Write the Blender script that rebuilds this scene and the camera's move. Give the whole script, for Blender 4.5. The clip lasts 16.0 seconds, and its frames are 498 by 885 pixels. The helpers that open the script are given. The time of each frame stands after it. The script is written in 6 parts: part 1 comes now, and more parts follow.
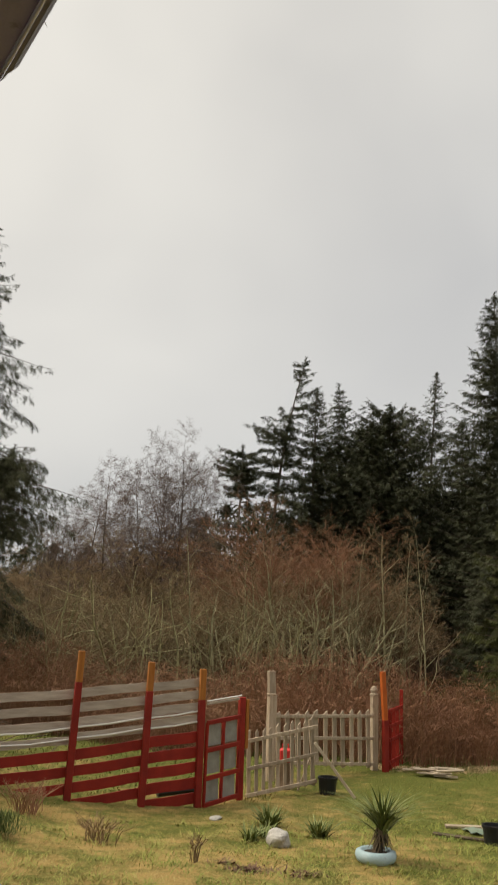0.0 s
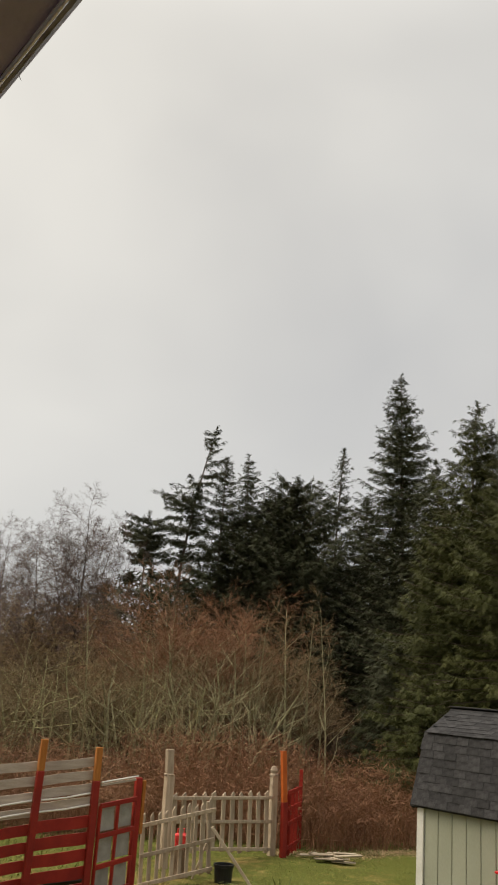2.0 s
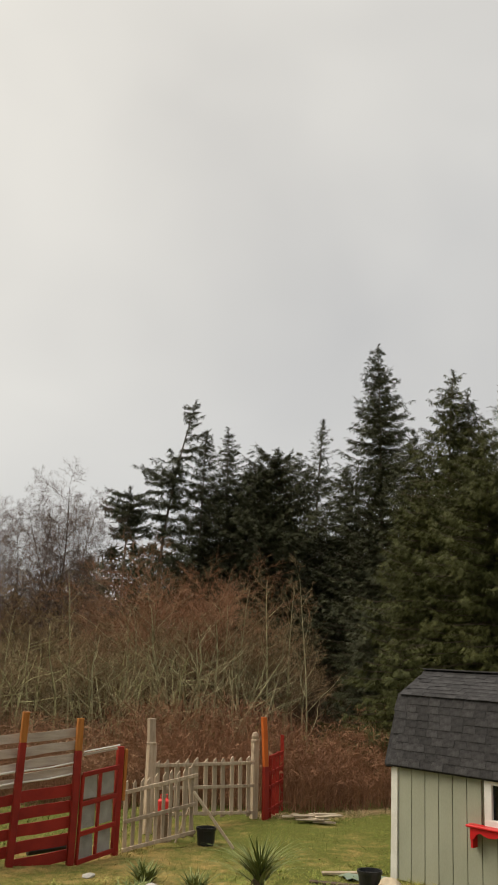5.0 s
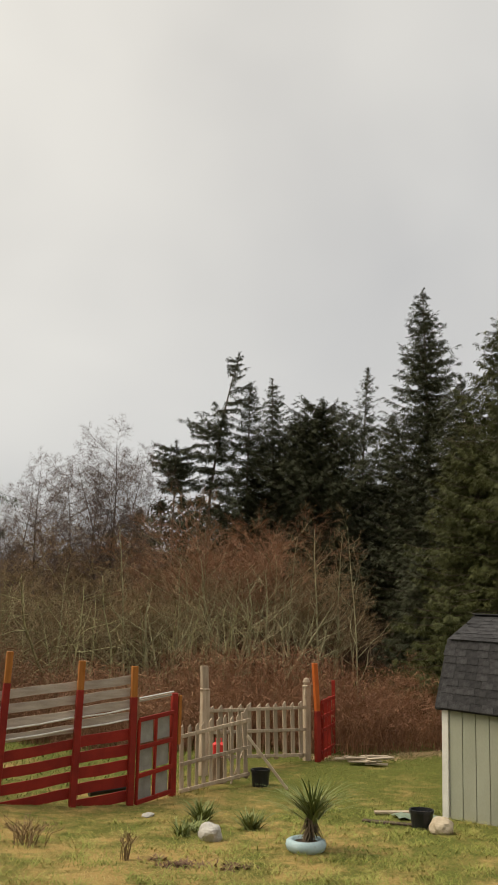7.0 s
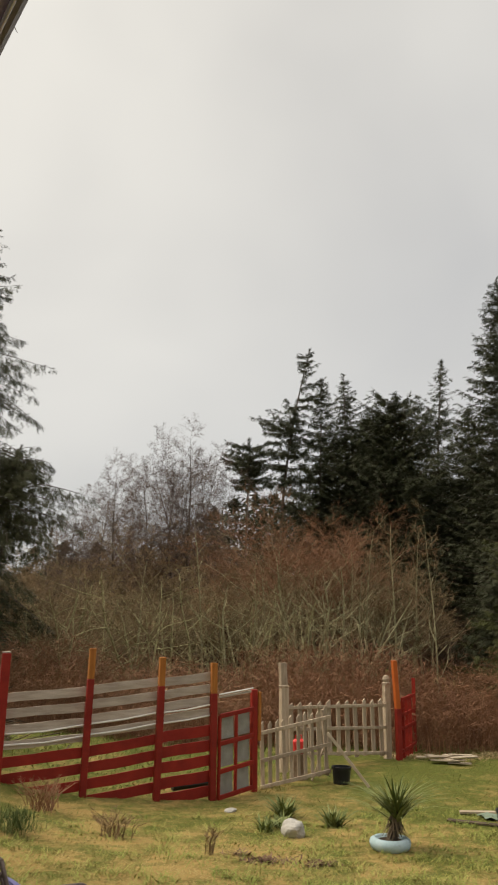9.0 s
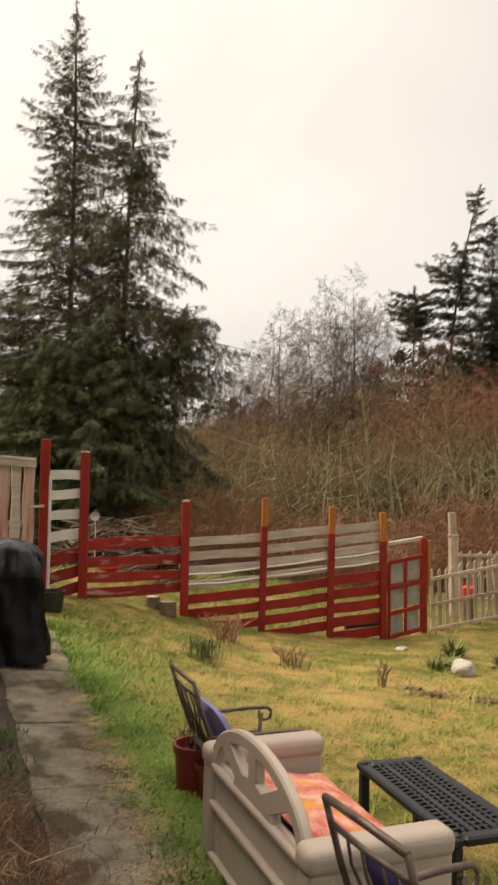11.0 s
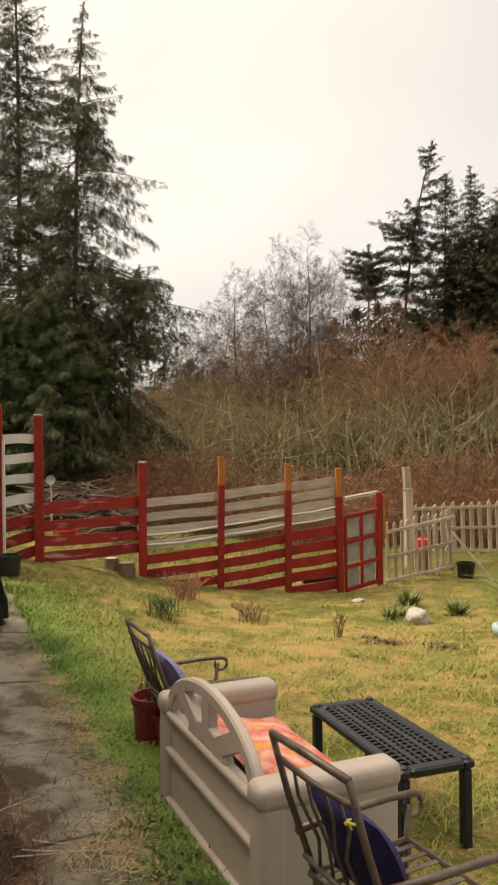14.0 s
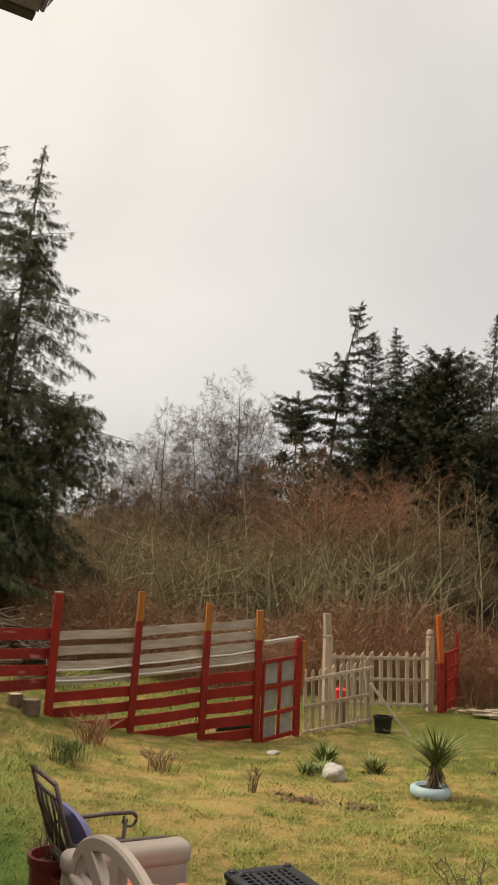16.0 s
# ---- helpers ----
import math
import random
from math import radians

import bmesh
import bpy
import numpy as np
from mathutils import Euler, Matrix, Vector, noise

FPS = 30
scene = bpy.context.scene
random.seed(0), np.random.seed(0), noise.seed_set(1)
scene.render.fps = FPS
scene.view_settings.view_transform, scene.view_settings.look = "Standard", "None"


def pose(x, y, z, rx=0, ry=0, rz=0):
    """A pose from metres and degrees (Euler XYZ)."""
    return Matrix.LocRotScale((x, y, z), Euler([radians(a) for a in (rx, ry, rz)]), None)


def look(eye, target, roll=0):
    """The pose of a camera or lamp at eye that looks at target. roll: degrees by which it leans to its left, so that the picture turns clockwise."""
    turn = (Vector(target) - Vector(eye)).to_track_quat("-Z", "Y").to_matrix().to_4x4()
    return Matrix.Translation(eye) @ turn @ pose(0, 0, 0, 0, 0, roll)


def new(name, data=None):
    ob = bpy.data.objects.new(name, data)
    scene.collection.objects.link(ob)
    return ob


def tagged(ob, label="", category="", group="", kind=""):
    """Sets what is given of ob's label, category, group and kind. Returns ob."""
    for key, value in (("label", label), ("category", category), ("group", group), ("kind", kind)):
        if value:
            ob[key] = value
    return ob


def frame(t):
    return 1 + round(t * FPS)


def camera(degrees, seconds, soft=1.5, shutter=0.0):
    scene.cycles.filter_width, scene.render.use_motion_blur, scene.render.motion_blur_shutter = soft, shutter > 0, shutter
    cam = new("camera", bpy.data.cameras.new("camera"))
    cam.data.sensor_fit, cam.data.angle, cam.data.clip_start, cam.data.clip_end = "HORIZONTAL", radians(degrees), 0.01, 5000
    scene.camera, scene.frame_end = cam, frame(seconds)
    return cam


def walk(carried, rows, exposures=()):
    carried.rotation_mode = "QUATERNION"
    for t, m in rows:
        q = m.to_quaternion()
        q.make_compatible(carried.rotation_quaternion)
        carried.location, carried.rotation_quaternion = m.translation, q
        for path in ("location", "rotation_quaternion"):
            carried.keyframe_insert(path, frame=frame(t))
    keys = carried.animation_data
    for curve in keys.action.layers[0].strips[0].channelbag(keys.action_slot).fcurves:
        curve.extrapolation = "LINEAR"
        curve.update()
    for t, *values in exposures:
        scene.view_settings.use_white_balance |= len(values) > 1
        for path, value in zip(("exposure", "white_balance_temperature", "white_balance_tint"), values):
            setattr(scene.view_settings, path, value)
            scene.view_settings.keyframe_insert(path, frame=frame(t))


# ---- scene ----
EXPOSURES = [(0.0, 0.0, 6720, 10), (9.5, 0.02, 6720, 10), (11.5, 0.48, 7400, 16), (12.5, 0.48, 7400, 16), (13.0, 0.48, 6950, 15), (13.6, 0.48, 7200, 14), (14.5, 0.40, 7350, 13), (15.5, 0.22, 7000, 12), (16.0, 0.16, 6950, 12)]
cam = camera(34.75, 16.0, soft=1.75, shutter=0.4)
# seconds, eye x y z, and the turn about x, y, z in degrees
PATH = [
    (0.0, -0.018, -0.009, 1.998, 103.913, -2.419, -0.435),
    (0.5, -0.016, -0.044, 1.987, 106.321, -2.910, -1.479),
    (1.0, -0.047, -0.003, 2.037, 107.911, -3.232, -3.338),
    (1.5, -0.095, 0.052, 2.037, 108.739, -3.288, -5.535),
    (2.0, -0.110, 0.073, 2.049, 109.117, -3.222, -7.619),
    (2.5, -0.121, 0.081, 2.042, 109.258, -3.078, -9.466),
    (3.0, -0.130, 0.088, 2.044, 109.060, -3.066, -10.863),
    (3.2, -0.111, 0.092, 2.034, 109.034, -3.081, -11.088),
    (5.3, 0.022, -0.062, 2.008, 106.554, -1.448, -7.876),
    (5.5, 0.029, -0.048, 2.004, 106.072, -1.483, -7.398),
    (6.0, 0.033, -0.038, 2.008, 105.035, -1.376, -6.367),
    (6.5, 0.037, -0.034, 2.003, 104.204, -1.357, -5.524),
    (7.0, 0.051, -0.027, 2.007, 103.659, -0.917, -4.861),
    (7.5, 0.056, -0.041, 2.012, 103.495, -0.713, -4.065),
    (8.0, 0.049, -0.035, 2.006, 103.596, -0.558, -3.043),
    (8.5, 0.034, -0.026, 1.994, 103.801, -0.617, -1.444),
    (9.0, 0.024, -0.023, 2.001, 103.392, -0.860, 0.455),
    (9.5, 0.023, -0.020, 1.971, 102.083, -0.985, 3.147),
    (10.0, 0.019, -0.004, 1.982, 99.738, -1.142, 6.159),
    (12.3, -0.007, 0.015, 2.002, 86.788, 0.013, 16.412),
    (12.5, -0.006, 0.035, 1.989, 86.822, 0.072, 15.977),
    (13.0, 0.022, 0.008, 1.973, 88.396, 0.352, 12.218),
    (13.5, 0.066, 0.003, 1.935, 88.684, 1.014, 10.808),
    (14.0, 0.075, -0.002, 1.945, 90.049, 0.674, 9.449),
    (14.5, 0.047, -0.019, 1.980, 92.848, -0.316, 7.677),
    (15.0, 0.008, -0.024, 1.998, 95.291, -1.555, 6.539),
    (15.5, -0.004, -0.033, 1.993, 97.597, -2.648, 4.929),
    (16.0, -0.009, -0.009, 1.962, 99.933, -2.890, 3.561),
]
walk(cam, [(t, pose(x, y, z, a, b, c)) for t, x, y, z, a, b, c in PATH], EXPOSURES)
# ---- light ----
SUN_AZ, SUN_EL = -78.0, 50.0
world = bpy.data.worlds.new("overcast_sky")
scene.world = world
world.use_nodes = True
wn, wl = world.node_tree.nodes, world.node_tree.links
wn.clear()


def wnode(kind, **values):
    n = wn.new(kind)
    for key, value in values.items():
        n.inputs[key].default_value = value
    return n


sky = wn.new("ShaderNodeTexSky")
sky.sky_type = "NISHITA"
sky.sun_disc = False
sky.sun_elevation = radians(SUN_EL)
sky.sun_rotation = radians(SUN_AZ)
coord = wn.new("ShaderNodeTexCoord")
flat = wn.new("ShaderNodeMapping")
flat.inputs["Scale"].default_value = (1.0, 1.0, 1.6)
cloud = wnode("ShaderNodeTexNoise", Scale=1.5, Detail=3.5, Roughness=0.5, Distortion=0.25)
ramp = wn.new("ShaderNodeValToRGB")
ramp.color_ramp.elements[0].position, ramp.color_ramp.elements[0].color = 0.33, (0.495, 0.503, 0.517, 1)
ramp.color_ramp.elements[1].position, ramp.color_ramp.elements[1].color = 0.70, (0.685, 0.687, 0.675, 1)
sun_dir = Vector((math.sin(radians(SUN_AZ)) * math.cos(radians(SUN_EL)), math.cos(radians(SUN_AZ)) * math.cos(radians(SUN_EL)), math.sin(radians(SUN_EL))))
dot = wn.new("ShaderNodeVectorMath")
dot.operation = "DOT_PRODUCT"
dot.inputs[1].default_value = sun_dir
veil = wn.new("ShaderNodeValToRGB")
veil.color_ramp.elements[0].position, veil.color_ramp.elements[0].color = 0.28, (0, 0, 0, 1)
veil.color_ramp.elements[1].position, veil.color_ramp.elements[1].color = 0.92, (0.39, 0.352, 0.262, 1)
add = wn.new("ShaderNodeMixRGB")
add.blend_type = "ADD"
add.inputs[0].default_value = 1.0
dim = wn.new("ShaderNodeMixRGB")
dim.blend_type = "MULTIPLY"
dim.inputs[0].default_value = 1.0
dim.inputs[2].default_value = (0.1, 0.1, 0.1, 1)
mix = wn.new("ShaderNodeMixRGB")
mix.inputs[0].default_value = 0.9
back = wnode("ShaderNodeBackground", Strength=1.0)
wout = wn.new("ShaderNodeOutputWorld")
wl.new(coord.outputs["Generated"], flat.inputs["Vector"])
wl.new(flat.outputs["Vector"], cloud.inputs["Vector"])
wl.new(cloud.outputs["Fac"], ramp.inputs["Fac"])
wl.new(coord.outputs["Generated"], dot.inputs[0])
wl.new(dot.outputs["Value"], veil.inputs["Fac"])
wl.new(ramp.outputs["Color"], add.inputs[1])
wl.new(veil.outputs["Color"], add.inputs[2])
wl.new(sky.outputs["Color"], dim.inputs[1])
wl.new(dim.outputs["Color"], mix.inputs[1])
wl.new(add.outputs["Color"], mix.inputs[2])
# an overcast sky is brightest overhead
split = wn.new("ShaderNodeSeparateXYZ")
rise = wn.new("ShaderNodeMapRange")
rise.interpolation_type = "SMOOTHSTEP"
for key, value in (("From Min", 0.70), ("From Max", 1.0), ("To Min", 1.0), ("To Max", 2.5)):
    rise.inputs[key].default_value = value
wl.new(coord.outputs["Generated"], split.inputs[0])
wl.new(split.outputs["Z"], rise.inputs["Value"])
wl.new(rise.outputs["Result"], back.inputs["Strength"])
wl.new(mix.outputs["Color"], back.inputs["Color"])
wl.new(back.outputs["Background"], wout.inputs["Surface"])

sun_data = bpy.data.lights.new("sun", "SUN")
sun_data.energy, sun_data.angle, sun_data.color = 2.6, radians(35), (1.0, 0.91, 0.75)
sun = new("sun", sun_data)
sun.matrix_world = look(sun_dir * 50, (0, 0, 0))



# ---- materials ----
def material(name, rough=0.8, metal=0.0, spec=0.3):
    m = bpy.data.materials.new(name)
    m.use_nodes = True
    b = m.node_tree.nodes["Principled BSDF"]
    b.inputs["Roughness"].default_value = rough
    b.inputs["Metallic"].default_value = metal
    b.inputs["Specular IOR Level"].default_value = spec
    return m, m.node_tree.nodes, m.node_tree.links, b


def noisy(name, c1, c2, scale=6.0, rough=0.8, bump=0.3, bump_scale=60.0, metal=0.0, spec=0.3, stretch=(1, 1, 1), vary=0.15, stain=None, stain_scale=1.5, stain_at=0.6, lo=0.35, hi=0.65, stain_stretch=None):
    """Two colours mixed by coarse noise and fine grain, each piece slightly lighter or darker, with stains and relief."""
    m, n, l, b = material(name, rough, metal, spec)
    tc = n.new("ShaderNodeTexCoord")
    mp = n.new("ShaderNodeMapping")
    mp.inputs["Scale"].default_value = stretch
    l.new(tc.outputs["Object"], mp.inputs["Vector"])
    a = n.new("ShaderNodeTexNoise")
    a.inputs["Scale"].default_value, a.inputs["Detail"].default_value = scale, 6
    l.new(mp.outputs["Vector"], a.inputs["Vector"])
    g = n.new("ShaderNodeTexNoise")
    g.inputs["Scale"].default_value, g.inputs["Detail"].default_value = bump_scale, 4
    l.new(mp.outputs["Vector"], g.inputs["Vector"])
    mid = n.new("ShaderNodeMath")
    mid.operation = "MULTIPLY_ADD"
    mid.inputs[1].default_value = 0.35
    l.new(g.outputs["Fac"], mid.inputs[0])
    sc = n.new("ShaderNodeMath")
    sc.operation = "MULTIPLY"
    sc.inputs[1].default_value = 0.65
    l.new(a.outputs["Fac"], sc.inputs[0])
    l.new(sc.outputs[0], mid.inputs[2])
    r = n.new("ShaderNodeValToRGB")
    r.color_ramp.elements[0].position, r.color_ramp.elements[0].color = lo, (*c1, 1)
    r.color_ramp.elements[1].position, r.color_ramp.elements[1].color = hi, (*c2, 1)
    l.new(mid.outputs[0], r.inputs["Fac"])
    last = r.outputs["Color"]
    if stain:
        s = n.new("ShaderNodeTexNoise")
        s.inputs["Scale"].default_value, s.inputs["Detail"].default_value = stain_scale, 7
        if stain_stretch:
            sm = n.new("ShaderNodeMapping")
            sm.inputs["Scale"].default_value = stain_stretch
            l.new(tc.outputs["Object"], sm.inputs["Vector"])
            l.new(sm.outputs["Vector"], s.inputs["Vector"])
        else:
            l.new(tc.outputs["Object"], s.inputs["Vector"])
        sr = n.new("ShaderNodeValToRGB")
        sr.color_ramp.elements[0].position, sr.color_ramp.elements[1].position = stain_at, stain_at + 0.12
        l.new(s.outputs["Fac"], sr.inputs["Fac"])
        mx = n.new("ShaderNodeMixRGB")
        mx.inputs[2].default_value = (*stain, 1)
        l.new(sr.outputs["Color"], mx.inputs[0])
        l.new(last, mx.inputs[1])
        last = mx.outputs["Color"]
    if vary:
        oi = n.new("ShaderNodeObjectInfo")
        hs = n.new("ShaderNodeHueSaturation")
        mr = n.new("ShaderNodeMapRange")
        mr.inputs["To Min"].default_value, mr.inputs["To Max"].default_value = 1 - vary, 1 + vary
        l.new(oi.outputs["Random"], mr.inputs["Value"])
        l.new(mr.outputs["Result"], hs.inputs["Value"])
        l.new(last, hs.inputs["Color"])
        last = hs.outputs["Color"]
    l.new(last, b.inputs["Base Color"])
    if bump:
        bp = n.new("ShaderNodeBump")
        bp.inputs["Strength"].default_value, bp.inputs["Distance"].default_value = bump, 0.01
        l.new(g.outputs["Fac"], bp.inputs["Height"])
        l.new(bp.outputs["Normal"], b.inputs["Normal"])
    return m


def straw_share(n, l):
    """How dry the lawn is at a place, 0 to 1: driest in the open middle, broken up by patches of two sizes."""
    tc = n.new("ShaderNodeTexCoord")
    ma = n.new("ShaderNodeMapping")
    ma.inputs["Location"].default_value = (0.16, -1.15, 0)
    ma.inputs["Scale"].default_value = (0.19, 0.15, 0.0)
    l.new(tc.outputs["Object"], ma.inputs["Vector"])
    ln = n.new("ShaderNodeVectorMath")
    ln.operation = "LENGTH"
    l.new(ma.outputs["Vector"], ln.inputs[0])
    acc = None
    for scale, weight in ((0.55, 1.1), (1.7, 1.45), (5.0, 1.1), (17.0, 0.5)):
        t = n.new("ShaderNodeTexNoise")
        t.inputs["Scale"].default_value, t.inputs["Detail"].default_value = scale, 3
        l.new(tc.outputs["Object"], t.inputs["Vector"])
        m_ = n.new("ShaderNodeMath")
        m_.operation = "MULTIPLY_ADD"
        m_.inputs[1].default_value = weight
        l.new(t.outputs["Fac"], m_.inputs[0])
        if acc is None:
            m_.inputs[2].default_value = -1.01
        else:
            l.new(acc, m_.inputs[2])
        acc = m_.outputs[0]
    sub = n.new("ShaderNodeMath")
    sub.operation = "SUBTRACT"
    l.new(acc, sub.inputs[0])
    sc = n.new("ShaderNodeMath")
    sc.operation = "MULTIPLY"
    sc.inputs[1].default_value = 0.47
    l.new(ln.outputs["Value"], sc.inputs[0])
    l.new(sc.outputs[0], sub.inputs[1])
    mr = n.new("ShaderNodeMapRange")
    mr.inputs["From Min"].default_value, mr.inputs["From Max"].default_value = 0.50, 1.14
    l.new(sub.outputs[0], mr.inputs["Value"])
    return mr.outputs["Result"]


def leafy(name, colours, rough=0.7, patch=0.5, lawn=False):
    """Foliage: each blade or spray takes its own colour, drawn from a range that also drifts over the place."""
    m, n, l, b = material(name, rough, 0.0, 0.2)
    ge = n.new("ShaderNodeNewGeometry")
    tc = n.new("ShaderNodeTexCoord")
    no = n.new("ShaderNodeTexNoise")
    no.inputs["Scale"].default_value, no.inputs["Detail"].default_value = patch, 4
    l.new(tc.outputs["Object"], no.inputs["Vector"])
    st = n.new("ShaderNodeMapRange")
    st.inputs["From Min"].default_value, st.inputs["From Max"].default_value = 0.3, 0.7
    l.new(no.outputs["Fac"], st.inputs["Value"])
    ma = n.new("ShaderNodeMath")
    ma.operation = "MULTIPLY_ADD"
    ma.inputs[1].default_value = 0.42 if lawn else 0.5
    l.new(ge.outputs["Random Per Island"], ma.inputs[0])
    half = n.new("ShaderNodeMath")
    half.operation = "MULTIPLY"
    half.inputs[1].default_value = 0.58 if lawn else 0.5
    l.new(straw_share(n, l) if lawn else st.outputs["Result"], half.inputs[0])
    l.new(half.outputs[0], ma.inputs[2])
    r = n.new("ShaderNodeValToRGB")
    e = r.color_ramp.elements
    while len(e) < len(colours):
        e.new(0.5)
    for k, c in enumerate(colours):
        e[k].position, e[k].color = k / (len(colours) - 1), (*c, 1)
    l.new(ma.outputs[0], r.inputs["Fac"])
    l.new(r.outputs["Color"], b.inputs["Base Color"])
    return m


M_red = noisy("red_paint", (0.21, 0.012, 0.007), (0.31, 0.022, 0.011), 5, 0.6, 0.3, 80, stretch=(1, 1, 1), vary=0.12)
M_red_worn = noisy("worn_red_paint", (0.20, 0.013, 0.009), (0.30, 0.025, 0.014), 5, 0.65, 0.4, 70, vary=0.15, stain=(0.50, 0.26, 0.22), stain_scale=3.2, stain_at=0.57, stain_stretch=(0.7, 0.7, 3.2))
M_redwash = noisy("thin_red_wash_on_wood", (0.33, 0.085, 0.065), (0.47, 0.33, 0.265), 2.2, 0.8, 0.4, 60, stretch=(7, 7, 0.5), vary=0.2, stain=(0.33, 0.22, 0.17), stain_scale=3, stain_at=0.56, lo=0.36, hi=0.56)
M_greywood = noisy("weathered_grey_boards", (0.36, 0.29, 0.235), (0.56, 0.475, 0.395), 3, 0.85, 0.4, 50, stretch=(1, 1, 6), vary=0.14)
M_picket = noisy("bare_weathered_picket_wood", (0.31, 0.23, 0.16), (0.48, 0.385, 0.285), 4, 0.85, 0.4, 50, stretch=(5, 5, 0.7), vary=0.2, stain=(0.20, 0.15, 0.105), stain_scale=5, stain_at=0.62)
M_orange = noisy("orange_stained_cedar", (0.30, 0.10, 0.018), (0.44, 0.17, 0.035), 5, 0.7, 0.3, 60, stretch=(6, 6, 0.7), vary=0.12)
M_orange_bright = noisy("bright_orange_paint", (0.42, 0.085, 0.012), (0.52, 0.12, 0.02), 5, 0.6, 0.2, 60, vary=0.05)
M_white = noisy("white_paint", (0.62, 0.60, 0.55), (0.78, 0.76, 0.71), 4, 0.6, 0.2, 40, vary=0.06, stain=(0.45, 0.42, 0.36), stain_scale=3, stain_at=0.66)
M_pvc = noisy("white_plastic_pipe", (0.682, 0.660, 0.605), (0.814, 0.792, 0.737), 3, 0.4, 0.1, 30, vary=0.05)
M_siding = noisy("sage_green_siding", (0.30, 0.31, 0.235), (0.36, 0.365, 0.285), 3, 0.7, 0.25, 70, stretch=(1, 1, 0.4), vary=0.05)
M_shingle = noisy("asphalt_shingle", (0.016, 0.015, 0.016), (0.053, 0.051, 0.052), 14, 0.9, 0.7, 160, vary=0.30)
M_groove = noisy("dark_groove", (0.240, 0.247, 0.180), (0.300, 0.300, 0.225), 5, 0.9, 0.1, 30, vary=0)
M_winframe = noisy("white_window_frame", (0.66, 0.65, 0.61), (0.76, 0.75, 0.71), 4, 0.5, 0.1, 40, vary=0.03)
M_redshelf = noisy("glossy_bright_red_paint", (0.52, 0.012, 0.016), (0.60, 0.02, 0.022), 4, 0.4, 0.1, 40, vary=0.03)
M_redplastic = noisy("red_plastic", (0.55, 0.03, 0.03), (0.68, 0.06, 0.05), 3, 0.45, 0.05, 20, vary=0.05)
M_concrete = noisy("old_concrete", (0.146, 0.122, 0.088), (0.293, 0.254, 0.192), 6, 0.9, 0.8, 90, vary=0.08, stain=(0.088, 0.068, 0.041), stain_scale=3.4, stain_at=0.50)
M_soil = noisy("damp_soil", (0.035, 0.025, 0.017), (0.085, 0.062, 0.042), 8, 0.95, 0.9, 60, vary=0)
M_edging = noisy("mossy_buried_concrete", (0.06, 0.05, 0.033), (0.17, 0.145, 0.10), 7, 0.9, 0.7, 80, vary=0, stain=(0.04, 0.034, 0.018), stain_scale=4, stain_at=0.46)
M_grit = noisy("dark_damp_grit", (0.032, 0.025, 0.019), (0.11, 0.085, 0.062), 26, 0.9, 1.0, 70, vary=0)
M_black_cover = noisy("black_vinyl_cover", (0.004, 0.004, 0.005), (0.009, 0.009, 0.010), 4, 0.5, 0.7, 9, spec=0.16, vary=0)
# paler vinyl for the hood: the sky's sheen is put into its colour
M_cover_sheen = noisy("sheen_toned_black_vinyl", (0.006, 0.006, 0.007), (0.030, 0.030, 0.033), 9, 0.36, 0.7, 12, spec=0.45, vary=0, lo=0.45, hi=0.70)
M_resin = noisy("beige_moulded_resin", (0.378, 0.312, 0.259), (0.440, 0.368, 0.310), 3, 0.48, 0.12, 120, vary=0.03, stain=(0.35, 0.29, 0.235), stain_scale=3, stain_at=0.62)
M_blackplastic = noisy("black_plastic", (0.010, 0.0105, 0.012), (0.020, 0.021, 0.024), 6, 0.36, 0.2, 80, spec=0.4, vary=0.05, stain=(0.036, 0.037, 0.041), stain_scale=7, stain_at=0.64)
M_bronze = noisy("bronze_metal", (0.075, 0.052, 0.042), (0.16, 0.115, 0.092), 14, 0.42, 0.2, 90, metal=0.35, spec=0.5, vary=0.05)
M_blue_cloth = noisy("violet_blue_cloth", (0.013, 0.010, 0.052), (0.038, 0.028, 0.122), 8, 0.85, 0.3, 200, vary=0)
M_lilac_cloth = noisy("faded_lilac_cloth", (0.16, 0.15, 0.33), (0.26, 0.25, 0.45), 8, 0.9, 0.3, 200, vary=0)
M_floral = noisy("orange_and_pink_floral_cloth", (0.50, 0.095, 0.075), (0.68, 0.40, 0.29), 12, 0.9, 0.3, 200, vary=0, stain=(0.60, 0.27, 0.06), stain_scale=7, stain_at=0.55, lo=0.42, hi=0.62)
M_terra_red = noisy("glazed_dark_red_pot", (0.14, 0.010, 0.012), (0.22, 0.02, 0.02), 5, 0.35, 0.1, 30, spec=0.5, vary=0)
M_rock = noisy("pale_rock", (0.34, 0.32, 0.285), (0.55, 0.52, 0.475), 6, 0.9, 0.7, 30, vary=0.08)
M_tanrock = noisy("tan_rock", (0.36, 0.29, 0.20), (0.50, 0.42, 0.31), 6, 0.9, 0.5, 30, vary=0.05)
M_bluetyre = noisy("pale_blue_painted_rubber", (0.36, 0.50, 0.54), (0.50, 0.62, 0.65), 5, 0.7, 0.3, 60, vary=0, stain=(0.20, 0.21, 0.2), stain_scale=6, stain_at=0.62)
M_bark_grey = noisy("pale_alder_bark", (0.187, 0.166, 0.091), (0.478, 0.445, 0.259), 3, 0.95, 0.5, 20, vary=0.2)
M_bark_lichen = noisy("lichen_crusted_bark", (0.175, 0.153, 0.076), (0.513, 0.480, 0.250), 4, 0.95, 0.5, 20, vary=0.25)
